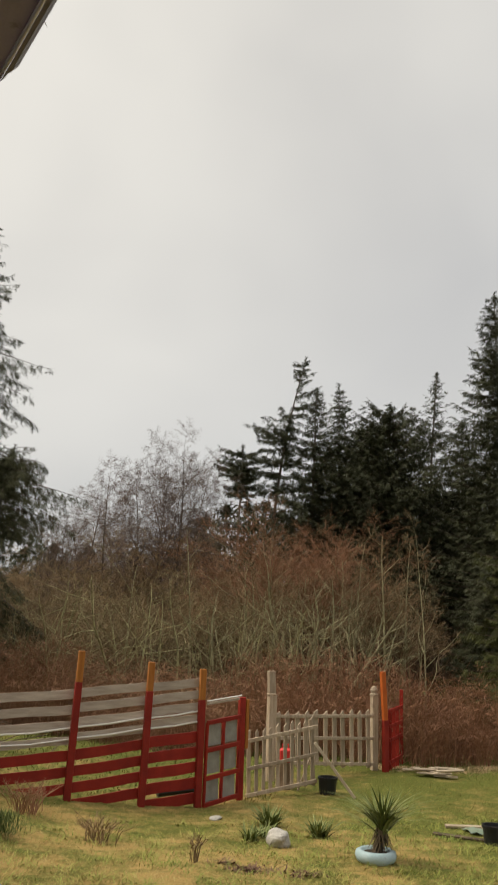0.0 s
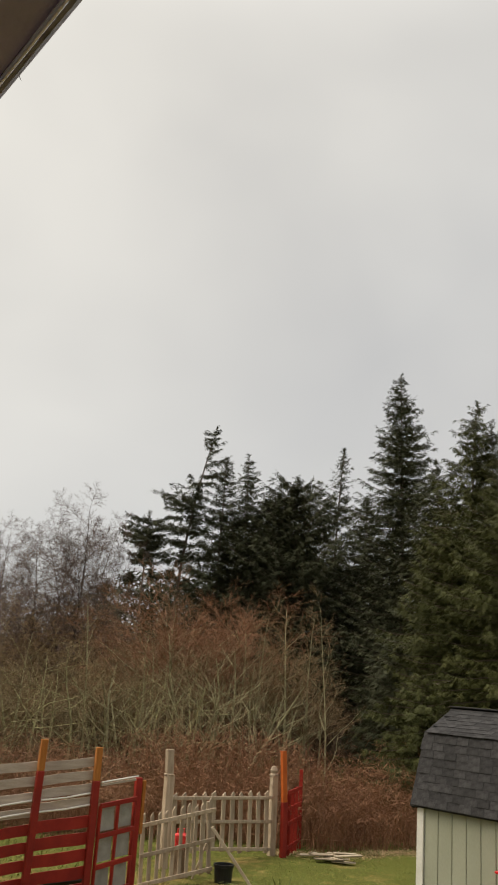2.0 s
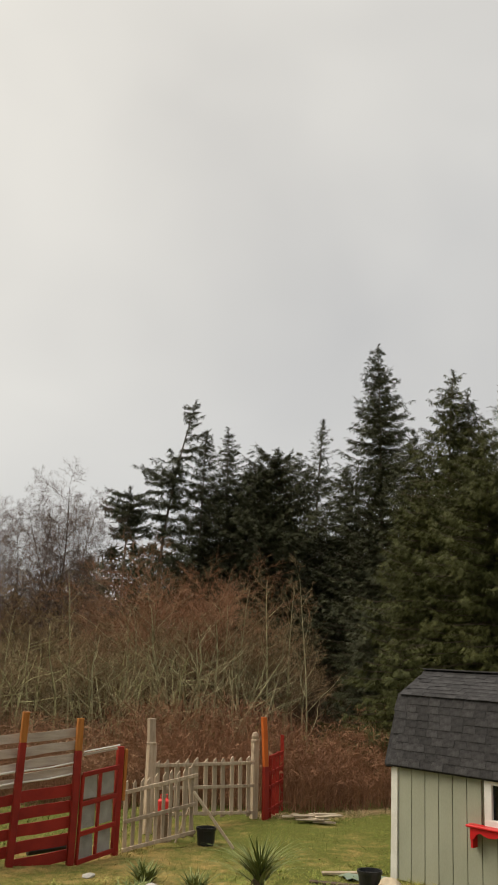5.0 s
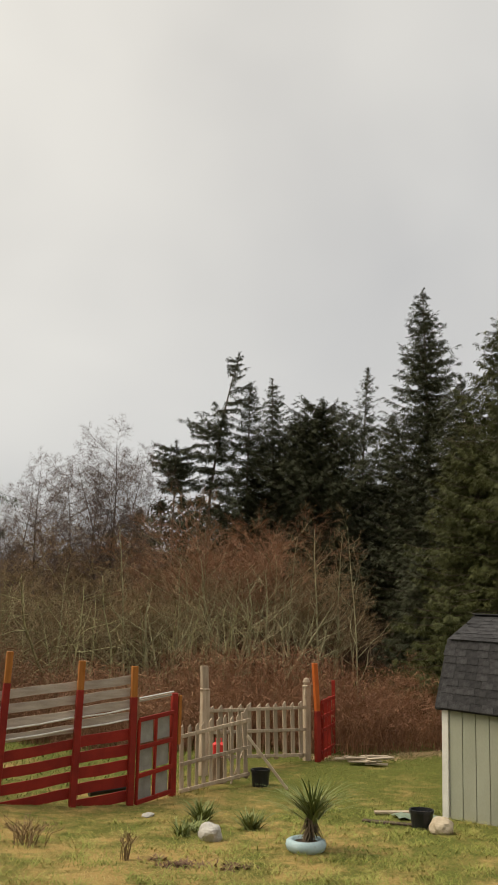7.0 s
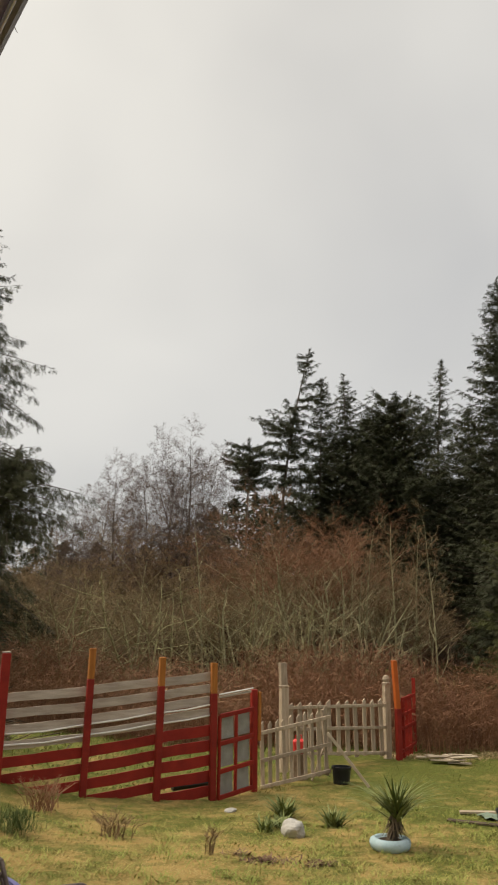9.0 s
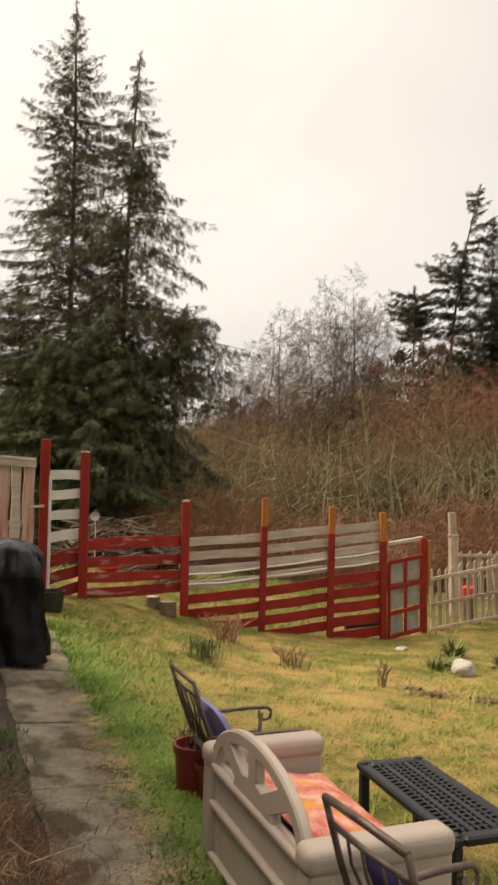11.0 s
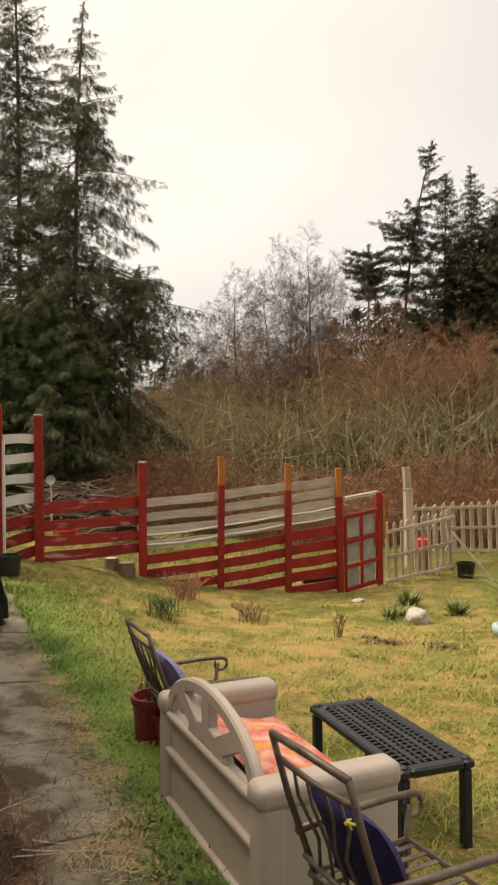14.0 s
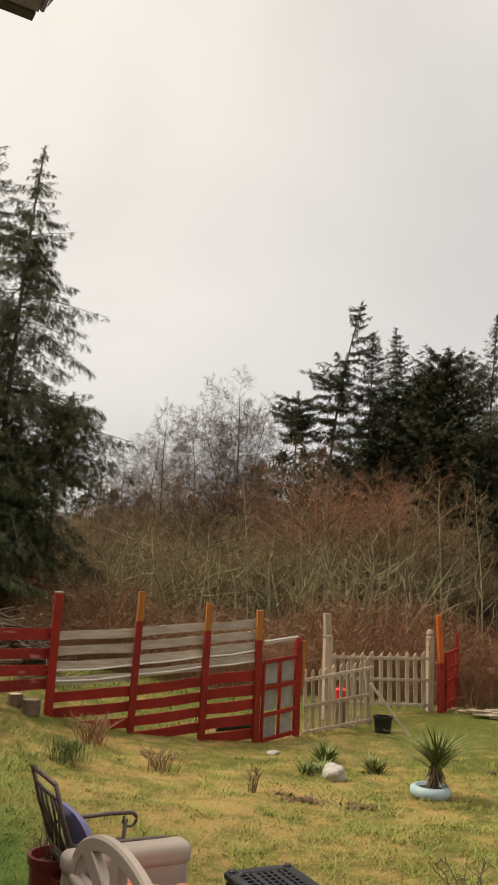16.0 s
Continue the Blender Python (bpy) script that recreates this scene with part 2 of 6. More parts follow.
M_bark_mid = noisy("grey_brown_bark", (0.10, 0.080, 0.058), (0.20, 0.165, 0.12), 3, 0.95, 0.5, 20, vary=0.25)
M_bark_dark = noisy("dark_alder_bark", (0.069, 0.053, 0.043), (0.156, 0.122, 0.098), 3, 0.95, 0.5, 20, vary=0.2)
M_bark_brown = noisy("brown_bark", (0.07, 0.053, 0.04), (0.14, 0.11, 0.082), 3, 0.95, 0.5, 20, vary=0.2)
M_twig_grey = noisy("grey_brown_twigs", (0.123, 0.087, 0.070), (0.225, 0.160, 0.130), 0.8, 0.95, 0, 8, vary=0.2)
M_twig_orange = noisy("reddish_budding_twigs", (0.207, 0.106, 0.060), (0.345, 0.188, 0.110), 0.5, 0.95, 0, 6, vary=0.2)
M_twig_haze = noisy("brown_haze_twigs", (0.189, 0.126, 0.068), (0.348, 0.239, 0.134), 0.6, 0.95, 0, 8, vary=0.25)
M_twig_brown = noisy("olive_lichened_twigs", (0.156, 0.115, 0.061), (0.325, 0.256, 0.140), 0.8, 0.95, 0, 8, vary=0.25)
M_fir = leafy("dark_fir_needles", [(0.036, 0.040, 0.022), (0.062, 0.067, 0.034), (0.100, 0.103, 0.053)], patch=0.6)
M_fir_olive = leafy("olive_cedar_sprays", [(0.040, 0.045, 0.012), (0.063, 0.068, 0.018), (0.099, 0.098, 0.028)], patch=0.5)
M_fir_skirt = leafy("deep_green_fir_sprays", [(0.036, 0.046, 0.018), (0.066, 0.081, 0.031), (0.112, 0.122, 0.051)], patch=0.5)
M_fir_left = leafy("brown_green_fir_needles", [(0.042, 0.042, 0.022), (0.072, 0.073, 0.036), (0.123, 0.121, 0.068)], patch=0.5)
M_thicket = leafy("red_brown_thicket_canes", [(0.121, 0.053, 0.030), (0.220, 0.104, 0.056), (0.331, 0.173, 0.095), (0.485, 0.296, 0.168)], patch=0.35)
M_understory = leafy("brown_understory_twigs", [(0.031, 0.020, 0.013), (0.069, 0.043, 0.025), (0.125, 0.080, 0.048)], patch=0.25)
M_grass = leafy("winter_lawn_blades", [(0.100, 0.149, 0.022), (0.178, 0.192, 0.036), (0.277, 0.227, 0.064), (0.390, 0.275, 0.097), (0.441, 0.328, 0.139)], lawn=True)
M_grass_green = leafy("green_grass_blades", [(0.072, 0.137, 0.023), (0.137, 0.234, 0.039), (0.240, 0.325, 0.068), (0.468, 0.416, 0.169)], patch=1.6)
M_grass_tuft = leafy("mixed_tuft_blades", [(0.13, 0.18, 0.032), (0.21, 0.255, 0.05), (0.32, 0.31, 0.08), (0.46, 0.36, 0.14)], patch=0.7)
M_straw = leafy("dead_brown_stems", [(0.013, 0.006, 0.004), (0.043, 0.021, 0.013), (0.144, 0.075, 0.040), (0.575, 0.375, 0.194)], patch=2.4)
M_dry = leafy("dry_straw", [(0.30, 0.20, 0.09), (0.45, 0.32, 0.16), (0.55, 0.42, 0.24)], patch=2)
M_yucca = leafy("yucca_leaves", [(0.072, 0.096, 0.029), (0.162, 0.192, 0.062), (0.396, 0.396, 0.186)], patch=2)
M_yucca_dead = leafy("dead_yucca_leaves", [(0.10, 0.07, 0.04), (0.19, 0.14, 0.085)], patch=2)
M_weeds = leafy("low_weeds", [(0.035, 0.060, 0.013), (0.080, 0.110, 0.030), (0.17, 0.19, 0.075)], patch=2)
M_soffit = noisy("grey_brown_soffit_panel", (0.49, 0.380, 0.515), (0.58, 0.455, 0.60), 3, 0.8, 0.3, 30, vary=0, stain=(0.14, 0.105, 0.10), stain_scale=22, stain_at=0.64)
M_drip = noisy("pale_aluminium_edge", (0.78, 0.73, 0.86), (0.88, 0.83, 0.92), 9, 0.25, 0.1, 60, spec=0.8, metal=0.6, vary=0)
M_gutter = noisy("dull_grey_gutter", (0.17, 0.135, 0.14), (0.30, 0.245, 0.25), 6, 0.5, 0.2, 30, metal=0.1, vary=0, stain=(0.07, 0.055, 0.05), stain_scale=12, stain_at=0.58)
M_fascia = noisy("dark_brown_fascia", (0.05, 0.042, 0.036), (0.085, 0.073, 0.063), 6, 0.7, 0.3, 40, vary=0)
M_vent = noisy("blue_black_vent_mesh", (0.031, 0.036, 0.047), (0.068, 0.075, 0.088), 30, 0.7, 0.4, 120, vary=0)
M_endfascia = noisy("grey_brown_end_board", (0.13, 0.105, 0.115), (0.19, 0.155, 0.165), 5, 0.75, 0.3, 40, vary=0)
M_housewall = noisy("grey_house_siding", (0.20, 0.195, 0.18), (0.27, 0.26, 0.24), 3, 0.8, 0.2, 40, vary=0.05)
M_wingtrim = noisy("weathered_pale_trim", (0.34, 0.32, 0.28), (0.50, 0.475, 0.42), 4, 0.6, 0.2, 40, vary=0.05, stain=(0.22, 0.19, 0.15), stain_scale=4, stain_at=0.6)
M_greypanel = noisy("weathered_grey_plastic_mesh", (0.24, 0.23, 0.20), (0.38, 0.365, 0.32), 6, 0.7, 0.5, 140, vary=0.1)
M_log = noisy("cut_log", (0.13, 0.085, 0.052), (0.25, 0.175, 0.112), 6, 0.9, 0.6, 40, vary=0.2)
M_deadwood = noisy("brown_dead_branches", (0.045, 0.030, 0.021), (0.15, 0.105, 0.072), 4, 0.9, 0.3, 40, vary=0.2)
M_tarp = noisy("faded_green_tarp", (0.13, 0.18, 0.13), (0.22, 0.27, 0.21), 6, 0.6, 0.4, 20, vary=0)
M_planks = noisy("bleached_scrap_planks", (0.33, 0.255, 0.18), (0.52, 0.43, 0.32), 4, 0.85, 0.3, 50, vary=0.2)
M_lime = noisy("lime_plastic", (0.35, 0.5, 0.04), (0.45, 0.6, 0.08), 3, 0.5, 0.1, 30, vary=0)
M_teal = noisy("teal_plastic", (0.06, 0.17, 0.16), (0.10, 0.24, 0.22), 3, 0.6, 0.1, 30, vary=0)
M_yellow = noisy("yellow_plastic_clip", (0.6, 0.5, 0.06), (0.7, 0.6, 0.1), 3, 0.5, 0.1, 30, vary=0)
glass, gn, gl, gb = material("dark_window_glass", 0.05, 0.0, 0.5)
gb.inputs["Base Color"].default_value = (0.02, 0.022, 0.02, 1)
gb.inputs["Transmission Weight"].default_value = 0.6
M_glass = glass
M_dark = noisy("unlit_interior", (0.015, 0.014, 0.012), (0.03, 0.028, 0.025), 3, 0.9, 0, 20, vary=0)


# ---- ground shape ----
def smooth_step(a):
    a = np.clip(a, 0, 1)
    return a * a * (3 - 2 * a)


def ground_z(x, y):
    x, y = np.asarray(x, float), np.asarray(y, float)
    lawn = -0.3 * smooth_step((y - 5) / 7)
    mound = 0.85 * np.exp(-((x + 5.5) ** 2) / 5.6 - (y - 11) ** 2 / 32)
    rough = 0.012 * np.sin(2.3 * x + 1.1 * y) * np.sin(1.7 * y - 0.9 * x) + 0.008 * np.sin(5.1 * x) * np.sin(4.3 * y)
    far = 0.9 * smooth_step((y - 19) / 14) * smooth_step((60 - np.abs(x)) / 20)
    return lawn + mound + rough * smooth_step((y - 2) / 3) + far


def gz(x, y):
    return float(ground_z(x, y))


# ---- mesh helpers ----
class Shape:
    """Gathers vertices and faces of one mesh."""

    def __init__(self):
        self.v, self.f = [], []

    def add(self, verts, faces):
        o = len(self.v)
        self.v.extend([tuple(p) for p in verts])
        self.f.extend([tuple(i + o for i in q) for q in faces])
        return self

    def block(self, c, s, m=None, bevel=0.0):
        """A box of size s about c, its edges cut by bevel, turned by the matrix m."""
        hx, hy, hz = s[0] / 2, s[1] / 2, s[2] / 2
        if bevel <= 0:
            pts = [Vector((x, y, z)) for z in (-hz, hz) for x, y in ((-hx, -hy), (hx, -hy), (hx, hy), (-hx, hy))]
            faces = [(3, 2, 1, 0), (4, 5, 6, 7), (0, 1, 5, 4), (1, 2, 6, 5), (2, 3, 7, 6), (3, 0, 4, 7)]
        else:
            b = min(bevel, hx * 0.9, hy * 0.9, hz * 0.9)
            pts = []
            for z, k in ((-hz, b), (-hz + b, 0), (hz - b, 0), (hz, b)):
                x, y = hx - k, hy - k
                pts += [Vector(q + (z,)) for q in ((-x + b, -y), (x - b, -y), (x, -y + b), (x, y - b), (x - b, y), (-x + b, y), (-x, y - b), (-x, -y + b))]
            faces = [tuple(range(7, -1, -1)), tuple(range(24, 32))]
            for r in range(3):
                faces += [(r * 8 + i, r * 8 + (i + 1) % 8, r * 8 + 8 + (i + 1) % 8, r * 8 + 8 + i) for i in range(8)]
        c = Vector(c)
        pts = [(m @ p if m else p) + c for p in pts]
        return self.add(pts, faces)

    def beam(self, a, b, w, h, up=(0, 0, 1), bevel=0.0):
        """A bar from a to b, w wide across and h high along up."""
        a, b, up = Vector(a), Vector(b), Vector(up)
        d = b - a
        x = d.normalized()
        y = up.cross(x)
        if y.length < 1e-4:
            y = Vector((0, 1, 0)).cross(x)
        y.normalize()
        z = x.cross(y)
        m = Matrix((x, y, z)).transposed()
        return self.block((a + b) / 2, (d.length, w, h), m, bevel)

    def tube(self, pts, radii, n=6, cap=True):
        pts = [Vector(p) for p in pts]
        if not hasattr(radii, "__len__"):
            radii = [radii] * len(pts)
        radii = [float(v) for v in radii]
        rings, faces = [], []
        ref = None
        for i, p in enumerate(pts):
            d = (pts[min(i + 1, len(pts) - 1)] - pts[max(i - 1, 0)]).normalized()
            if ref is None:
                ref = Vector((0, 0, 1)) if abs(d.z) < 0.9 else Vector((1, 0, 0))
            x = d.cross(ref)
            if x.length < 1e-5:
                x = d.cross(Vector((0, 1, 0.3)))
            x.normalize()
            y = d.cross(x)
            for k in range(n):
                t = 2 * math.pi * k / n
                rings.append(p + radii[i] * (math.cos(t) * x + math.sin(t) * y))
        for i in range(len(pts) - 1):
            for k in range(n):
                faces.append((i * n + k, i * n + (k + 1) % n, (i + 1) * n + (k + 1) % n, (i + 1) * n + k))
        if cap and n > 2:
            faces.append(tuple(range(n - 1, -1, -1)))
            faces.append(tuple(range((len(pts) - 1) * n, len(pts) * n)))
        return self.add(rings, faces)

    def lathe(self, profile, c=(0, 0, 0), n=20, wobble=0.0):
        """Turned round the z axis from (radius, height) pairs."""
        pts, faces = [], []
        for r, z in profile:
            for k in range(n):
                t = 2 * math.pi * k / n
                rr = r * (1 + wobble * math.sin(3 * t + z * 5))
                pts.append((c[0] + rr * math.cos(t), c[1] + rr * math.sin(t), c[2] + z))
        for i in range(len(profile) - 1):
            for k in range(n):
                faces.append((i * n + k, i * n + (k + 1) % n, (i + 1) * n + (k + 1) % n, (i + 1) * n + k))
        faces.append(tuple(range(n - 1, -1, -1)))
        faces.append(tuple(range((len(profile) - 1) * n, len(profile) * n)))
        return self.add(pts, faces)

    def extrude(self, outline, y0, y1):
        """A flat outline in x and z, made solid from y0 to y1."""
        n = len(outline)
        pts = [(x, y0, z) for x, z in outline] + [(x, y1, z) for x, z in outline]
        faces = [tuple(range(n)), tuple(range(2 * n - 1, n - 1, -1))]
        faces += [(i, i + n, (i + 1) % n + n, (i + 1) % n) for i in range(n)]
        return self.add(pts, faces)

    def mesh(self, name, mat, smooth=False):
        me = bpy.data.meshes.new(name)
        me.from_pydata(self.v, [], self.f)
        me.materials.append(mat)
        if smooth:
            me.polygons.foreach_set("use_smooth", [True] * len(me.polygons))
        me.update()
        return me


def fast_mesh(name, verts, tris, mat):
    """A mesh of many triangles from arrays."""
    me = bpy.data.meshes.new(name)
    verts, tris = np.asarray(verts, np.float32), np.asarray(tris, np.int32)
    me.vertices.add(len(verts))
    me.vertices.foreach_set("co", verts.ravel())
    me.loops.add(tris.size)
    me.loops.foreach_set("vertex_index", tris.ravel())
    me.polygons.add(len(tris))
    me.polygons.foreach_set("loop_start", np.arange(0, tris.size, 3, dtype=np.int32))
    me.update(calc_edges=True)
    me.materials.append(mat)
    return me


def thing(name, m, label, category, group="", kind=""):
    ob = new(name)
    ob.empty_display_size = 0.1
    ob.matrix_world = m
    return tagged(ob, label, category, group, kind)


def part(name, shape, mat, parent, label="", smooth=False, at=None):
    """One mesh object under a thing or a part. at: its place within the parent."""
    me = shape if isinstance(shape, bpy.types.Mesh) else shape.mesh(name, mat, smooth)
    ob = new(name, me)
    ob.parent = parent
    if at is not None:
        ob.matrix_basis = at
    if label:
        ob["label"] = label
    return ob


def solid(name, shape, mat, label, category="", group="", kind="", smooth=False, m=None):
    me = shape if isinstance(shape, bpy.types.Mesh) else shape.mesh(name, mat, smooth)
    ob = new(name, me)
    if m is not None:
        ob.matrix_world = m
    return tagged(ob, label, category, group, kind)



# ---- ground ----
xs = np.unique(np.concatenate([np.linspace(-2500, -60, 8), np.linspace(-60, -12, 25), np.linspace(-12, 12, 161), np.linspace(12, 60, 25), np.linspace(60, 2500, 8)]))
ys = np.unique(np.concatenate([np.linspace(-2500, -20, 6), np.linspace(-20, 1, 15), np.linspace(1, 20, 140), np.linspace(20, 60, 30), np.linspace(60, 2500, 10)]))
gx, gy = np.meshgrid(xs, ys)
gv = np.stack([gx, gy, ground_z(gx, gy)], -1).reshape(-1, 3)
nx = len(xs)
idx = np.arange(len(gv)).reshape(len(ys), nx)
q = np.stack([idx[:-1, :-1], idx[:-1, 1:], idx[1:, 1:], idx[1:, :-1]], -1).reshape(-1, 4)
gt = np.concatenate([q[:, [0, 1, 2]], q[:, [0, 2, 3]]])
m, n, l, b = material("lawn_and_soil", 0.95, 0, 0.1)
tc = n.new("ShaderNodeTexCoord")
fine = n.new("ShaderNodeTexNoise")
fine.inputs["Scale"].default_value, fine.inputs["Detail"].default_value = 22, 6
l.new(tc.outputs["Object"], fine.inputs["Vector"])
mm = n.new("ShaderNodeMixRGB")
mm.inputs[0].default_value = 0.42
l.new(straw_share(n, l), mm.inputs[1])
l.new(fine.outputs["Fac"], mm.inputs[2])
rr = n.new("ShaderNodeValToRGB")
e = rr.color_ramp.elements
e[0].position, e[0].color = 0.15, (0.085, 0.098, 0.019, 1)
e[1].position, e[1].color = 0.80, (0.335, 0.226, 0.082, 1)
k = e.new(0.48)
k.color = (0.165, 0.142, 0.042, 1)
l.new(mm.outputs["Color"], rr.inputs["Fac"])
l.new(rr.outputs["Color"], b.inputs["Base Color"])
bp = n.new("ShaderNodeBump")
bp.inputs["Strength"].default_value, bp.inputs["Distance"].default_value = 0.8, 0.03
l.new(fine.outputs["Fac"], bp.inputs["Height"])
l.new(bp.outputs["Normal"], b.inputs["Normal"])
M_lawn = m
ground = new("ground", fast_mesh("ground", gv, gt, M_lawn))
ground.data.polygons.foreach_set("use_smooth", [True] * len(ground.data.polygons))
tagged(ground, "uneven winter lawn with green and straw patches", "lawn", kind="structure")

# ---- path along the house ----
HU = Vector((-0.560, 0.828, 0))  # along the house wall
HN = Vector((0.828, 0.560, 0))  # away from it
path = tagged(new("pavement"), "cracked old concrete footpath along the house", "footpath", kind="structure")
s0 = Vector((-0.95, 2.45, 0))
# first slabs are added unseen under the camera, against green bounce on the eave
run = -3.75
for i, length in enumerate((1.25, 1.25, 1.25, 1.25, 1.3, 1.2, 1.35, 1.25)):
    sh = Shape()
    a, b = run + 0.012, run + length - 0.012
    steps, half = 8, 0.72
    top, low = [], []
    for k in range(steps + 1):
        s = a + (b - a) * k / steps
        for side in (0.06, half):
            edge = side + 0.012 * math.sin(7 * s + side * 9)
            p = s0 + HU * s + HN * edge
            z = gz(p.x, p.y)
            top.append((p.x, p.y, z + 0.035 + 0.004 * math.sin(i * 2.1)))
            low.append((p.x, p.y, z - 0.08))
    f = []
    nn = len(top)
    for k in range(steps):
        f.append((2 * k, 2 * k + 1, 2 * k + 3, 2 * k + 2))
        f.append((nn + 2 * k, 2 * k, 2 * k + 2, nn + 2 * k + 2))
        f.append((2 * k + 1, nn + 2 * k + 1, nn + 2 * k + 3, 2 * k + 3))
    f += [(0, nn, nn + 1, 1), (nn - 2, nn - 1, 2 * nn - 1, 2 * nn - 2)]
    sh.add(top + low, f)
    part("slab", sh, M_concrete, path)
    run += length

# narrow edging strip and the dark grit beside the slabs
for name_, o0, o1, lift, mat_ in (("edging", -0.22, -0.13, 0.036, M_edging), ("grit_strip", -0.135, 0.075, 0.022, M_grit)):
    sh = Shape()
    for k in range(41):
        s = -2.0 + 8.6 * k / 40
        for off in (o0, (o0 + o1) / 2, o1):
            e_ = off + 0.010 * math.sin(6 * s + off * 30)
            p = s0 + HU * s + HN * e_
            sh.v.append((p.x, p.y, gz(p.x, p.y) + lift + 0.004 * math.sin(11 * s + off * 40)))
    for k in range(40):
        for j in range(2):
            a = 3 * k + j
            sh.f.append((a, a + 1, a + 4, a + 3))
    part(name_, sh, mat_, path)

# soil bed between the path and the house
# extended out of view behind the camera, so less green light reaches the soffit
bed = Shape()
rows = 36
pts, f = [], []
for k in range(rows + 1):
    s = -5.0 + 11.8 * k / rows
    for j in range(9):
        off = -0.19 - 2.1 * j / 8 + 0.05 * math.sin(4 * s + j)
        p = s0 + HU * s + HN * off
        z = gz(p.x, p.y) + 0.045 + 0.03 * math.sin(3.1 * s + j * 1.7) + 0.02 * math.sin(9 * s - j)
        pts.append((p.x, p.y, z - (0.05 if j in (0, 8) else 0)))
for k in range(rows):
    for j in range(8):
        o = k * 9 + j
        f.append((o, o + 9, o + 10, o + 1))
bed.add(pts, f)
solid("soil_bed", bed, M_soil, "bare damp soil bed with litter beside the footpath", "soil", kind="structure", smooth=True)

# ---- house: eave over the camera, wall behind it, lower wing ----
eave = tagged(new("roof_eave"), "brown soffit with an aluminium gutter and dark fascia", "eave", kind="structure")
EU = Vector((-0.5546, 0.8321, 0))  # along the eave
EN = Vector((0.8321, 0.5546, 0))
corner = Vector((-0.494, 1.171, 0))


def hp(s, off, z):
    """A place s metres back along the eave from its corner, off metres outward, at height z."""
    p = corner - EU * s + EN * off
    return Vector((p.x, p.y, z))


def hp_box(s0_, s1_, o0, o1, z0, z1):
    ring = [hp(s0_, o1, z0), hp(s1_, o1, z0), hp(s1_, o0, z0), hp(s0_, o0, z0)]
    up = Vector((0, 0, z1 - z0))
    return Shape().add(ring + [p + up for p in ring], [(0, 1, 2, 3), (7, 6, 5, 4), (0, 4, 5, 1), (1, 5, 6, 2), (2, 6, 7, 3), (3, 7, 4, 0)])


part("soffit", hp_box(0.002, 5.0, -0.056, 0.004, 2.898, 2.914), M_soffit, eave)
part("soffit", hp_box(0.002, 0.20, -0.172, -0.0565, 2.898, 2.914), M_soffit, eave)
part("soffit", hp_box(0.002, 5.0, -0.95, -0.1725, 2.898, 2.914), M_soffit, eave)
part("vent_strip", hp_box(0.19, 5.0, -0.182, -0.046, 2.9145, 2.926), M_vent, eave, "dark recessed soffit vent strip")
for k in range(26):
    part("vent_bar", hp_box(0.26 + 0.15 * k, 0.266 + 0.15 * k, -0.171, -0.0575, 2.904, 2.914), M_vent, eave)
part("fascia", hp_box(0.012, 5.0, 0.0, 0.016, 2.915, 3.04), M_fascia, eave)
part("end_fascia", hp_box(-0.021, 0.001, -0.95, 0.0, 2.894, 3.04), M_endfascia, eave, "grey-brown end board of the eave")
# gutter: rolled inner bead, dark curved underside and lip, open at its end
g = Shape()
prof = [(0.011, 2.902), (0.024, 2.908), (0.035, 2.925), (0.041, 2.960), (0.046, 2.985), (0.046, 2.995), (0.040, 2.995), (0.035, 2.962), (0.029, 2.932), (0.014, 2.912)]
for k, s in enumerate(np.concatenate([[0.004, 0.016, 0.034, 0.044], np.linspace(0.3, 5.0, 14)])):
    w = 0.0025 * math.sin(7 * s) + 0.0015 * math.sin(19 * s)
    cut = (0.35, 0.5, 0.62, 1.0)[k] if k < 4 else 1.0
    for u, v in prof:
        g.v.append(tuple(hp(s, 0.008 + (u - 0.008) * cut, 2.905 + (v - 2.905) * cut + w)))
np_ = len(prof)
for k in range(17):
    for j in range(np_):
        a, b = k * np_ + j, k * np_ + (j + 1) % np_
        g.f.append((a, b, b + np_, a + np_))
g.f.append(tuple(range(np_)))
part("gutter", g, M_gutter, eave, "weathered grey gutter")
bead_s = np.linspace(0.016, 5.0, 60)
part("drip_edge", Shape().tube([hp(s, 0.007 + 0.0008 * math.sin(9 * s), 2.8945 + 0.0006 * math.sin(13 * s)) for s in bead_s], [0.0043 + 0.0004 * math.sin(23 * s) for s in bead_s], 12), M_drip, eave, "pale rolled aluminium edge", smooth=True)
leaves = Shape()
for k in range(60):
    s = random.uniform(0.12, 1.6)
    p = hp(s, 0.040 + random.uniform(-0.012, 0.006), 2.965 + random.uniform(-0.03, 0.02))
    d = Vector((random.uniform(-1, 1), random.uniform(-1, 1), random.uniform(-1.2, 0.4))) * random.uniform(0.004, 0.014)
    leaves.tube([p, p + d * 0.6, p + d], [0.0012, 0.0008, 0.0005], 3)
part("needle_litter", leaves, M_straw, eave)
roof = Shape()
ring = [hp(0.0, -0.03, 3.045), hp(5.0, -0.03, 3.045), hp(5.0, -1.10, 3.41), hp(0.0, -1.10, 3.41)]
roof.add(ring + [p + Vector((0, 0, 0.04)) for p in ring], [(0, 1, 2, 3), (7, 6, 5, 4), (0, 4, 5, 1), (1, 5, 6, 2), (2, 6, 7, 3), (3, 7, 4, 0)])
part("roof_deck", roof, M_shingle, eave)
wall = Shape()
wall.beam(hp(0.35, -0.98, 1.3), hp(6.0, -0.98, 1.3), 0.12, 3.3)
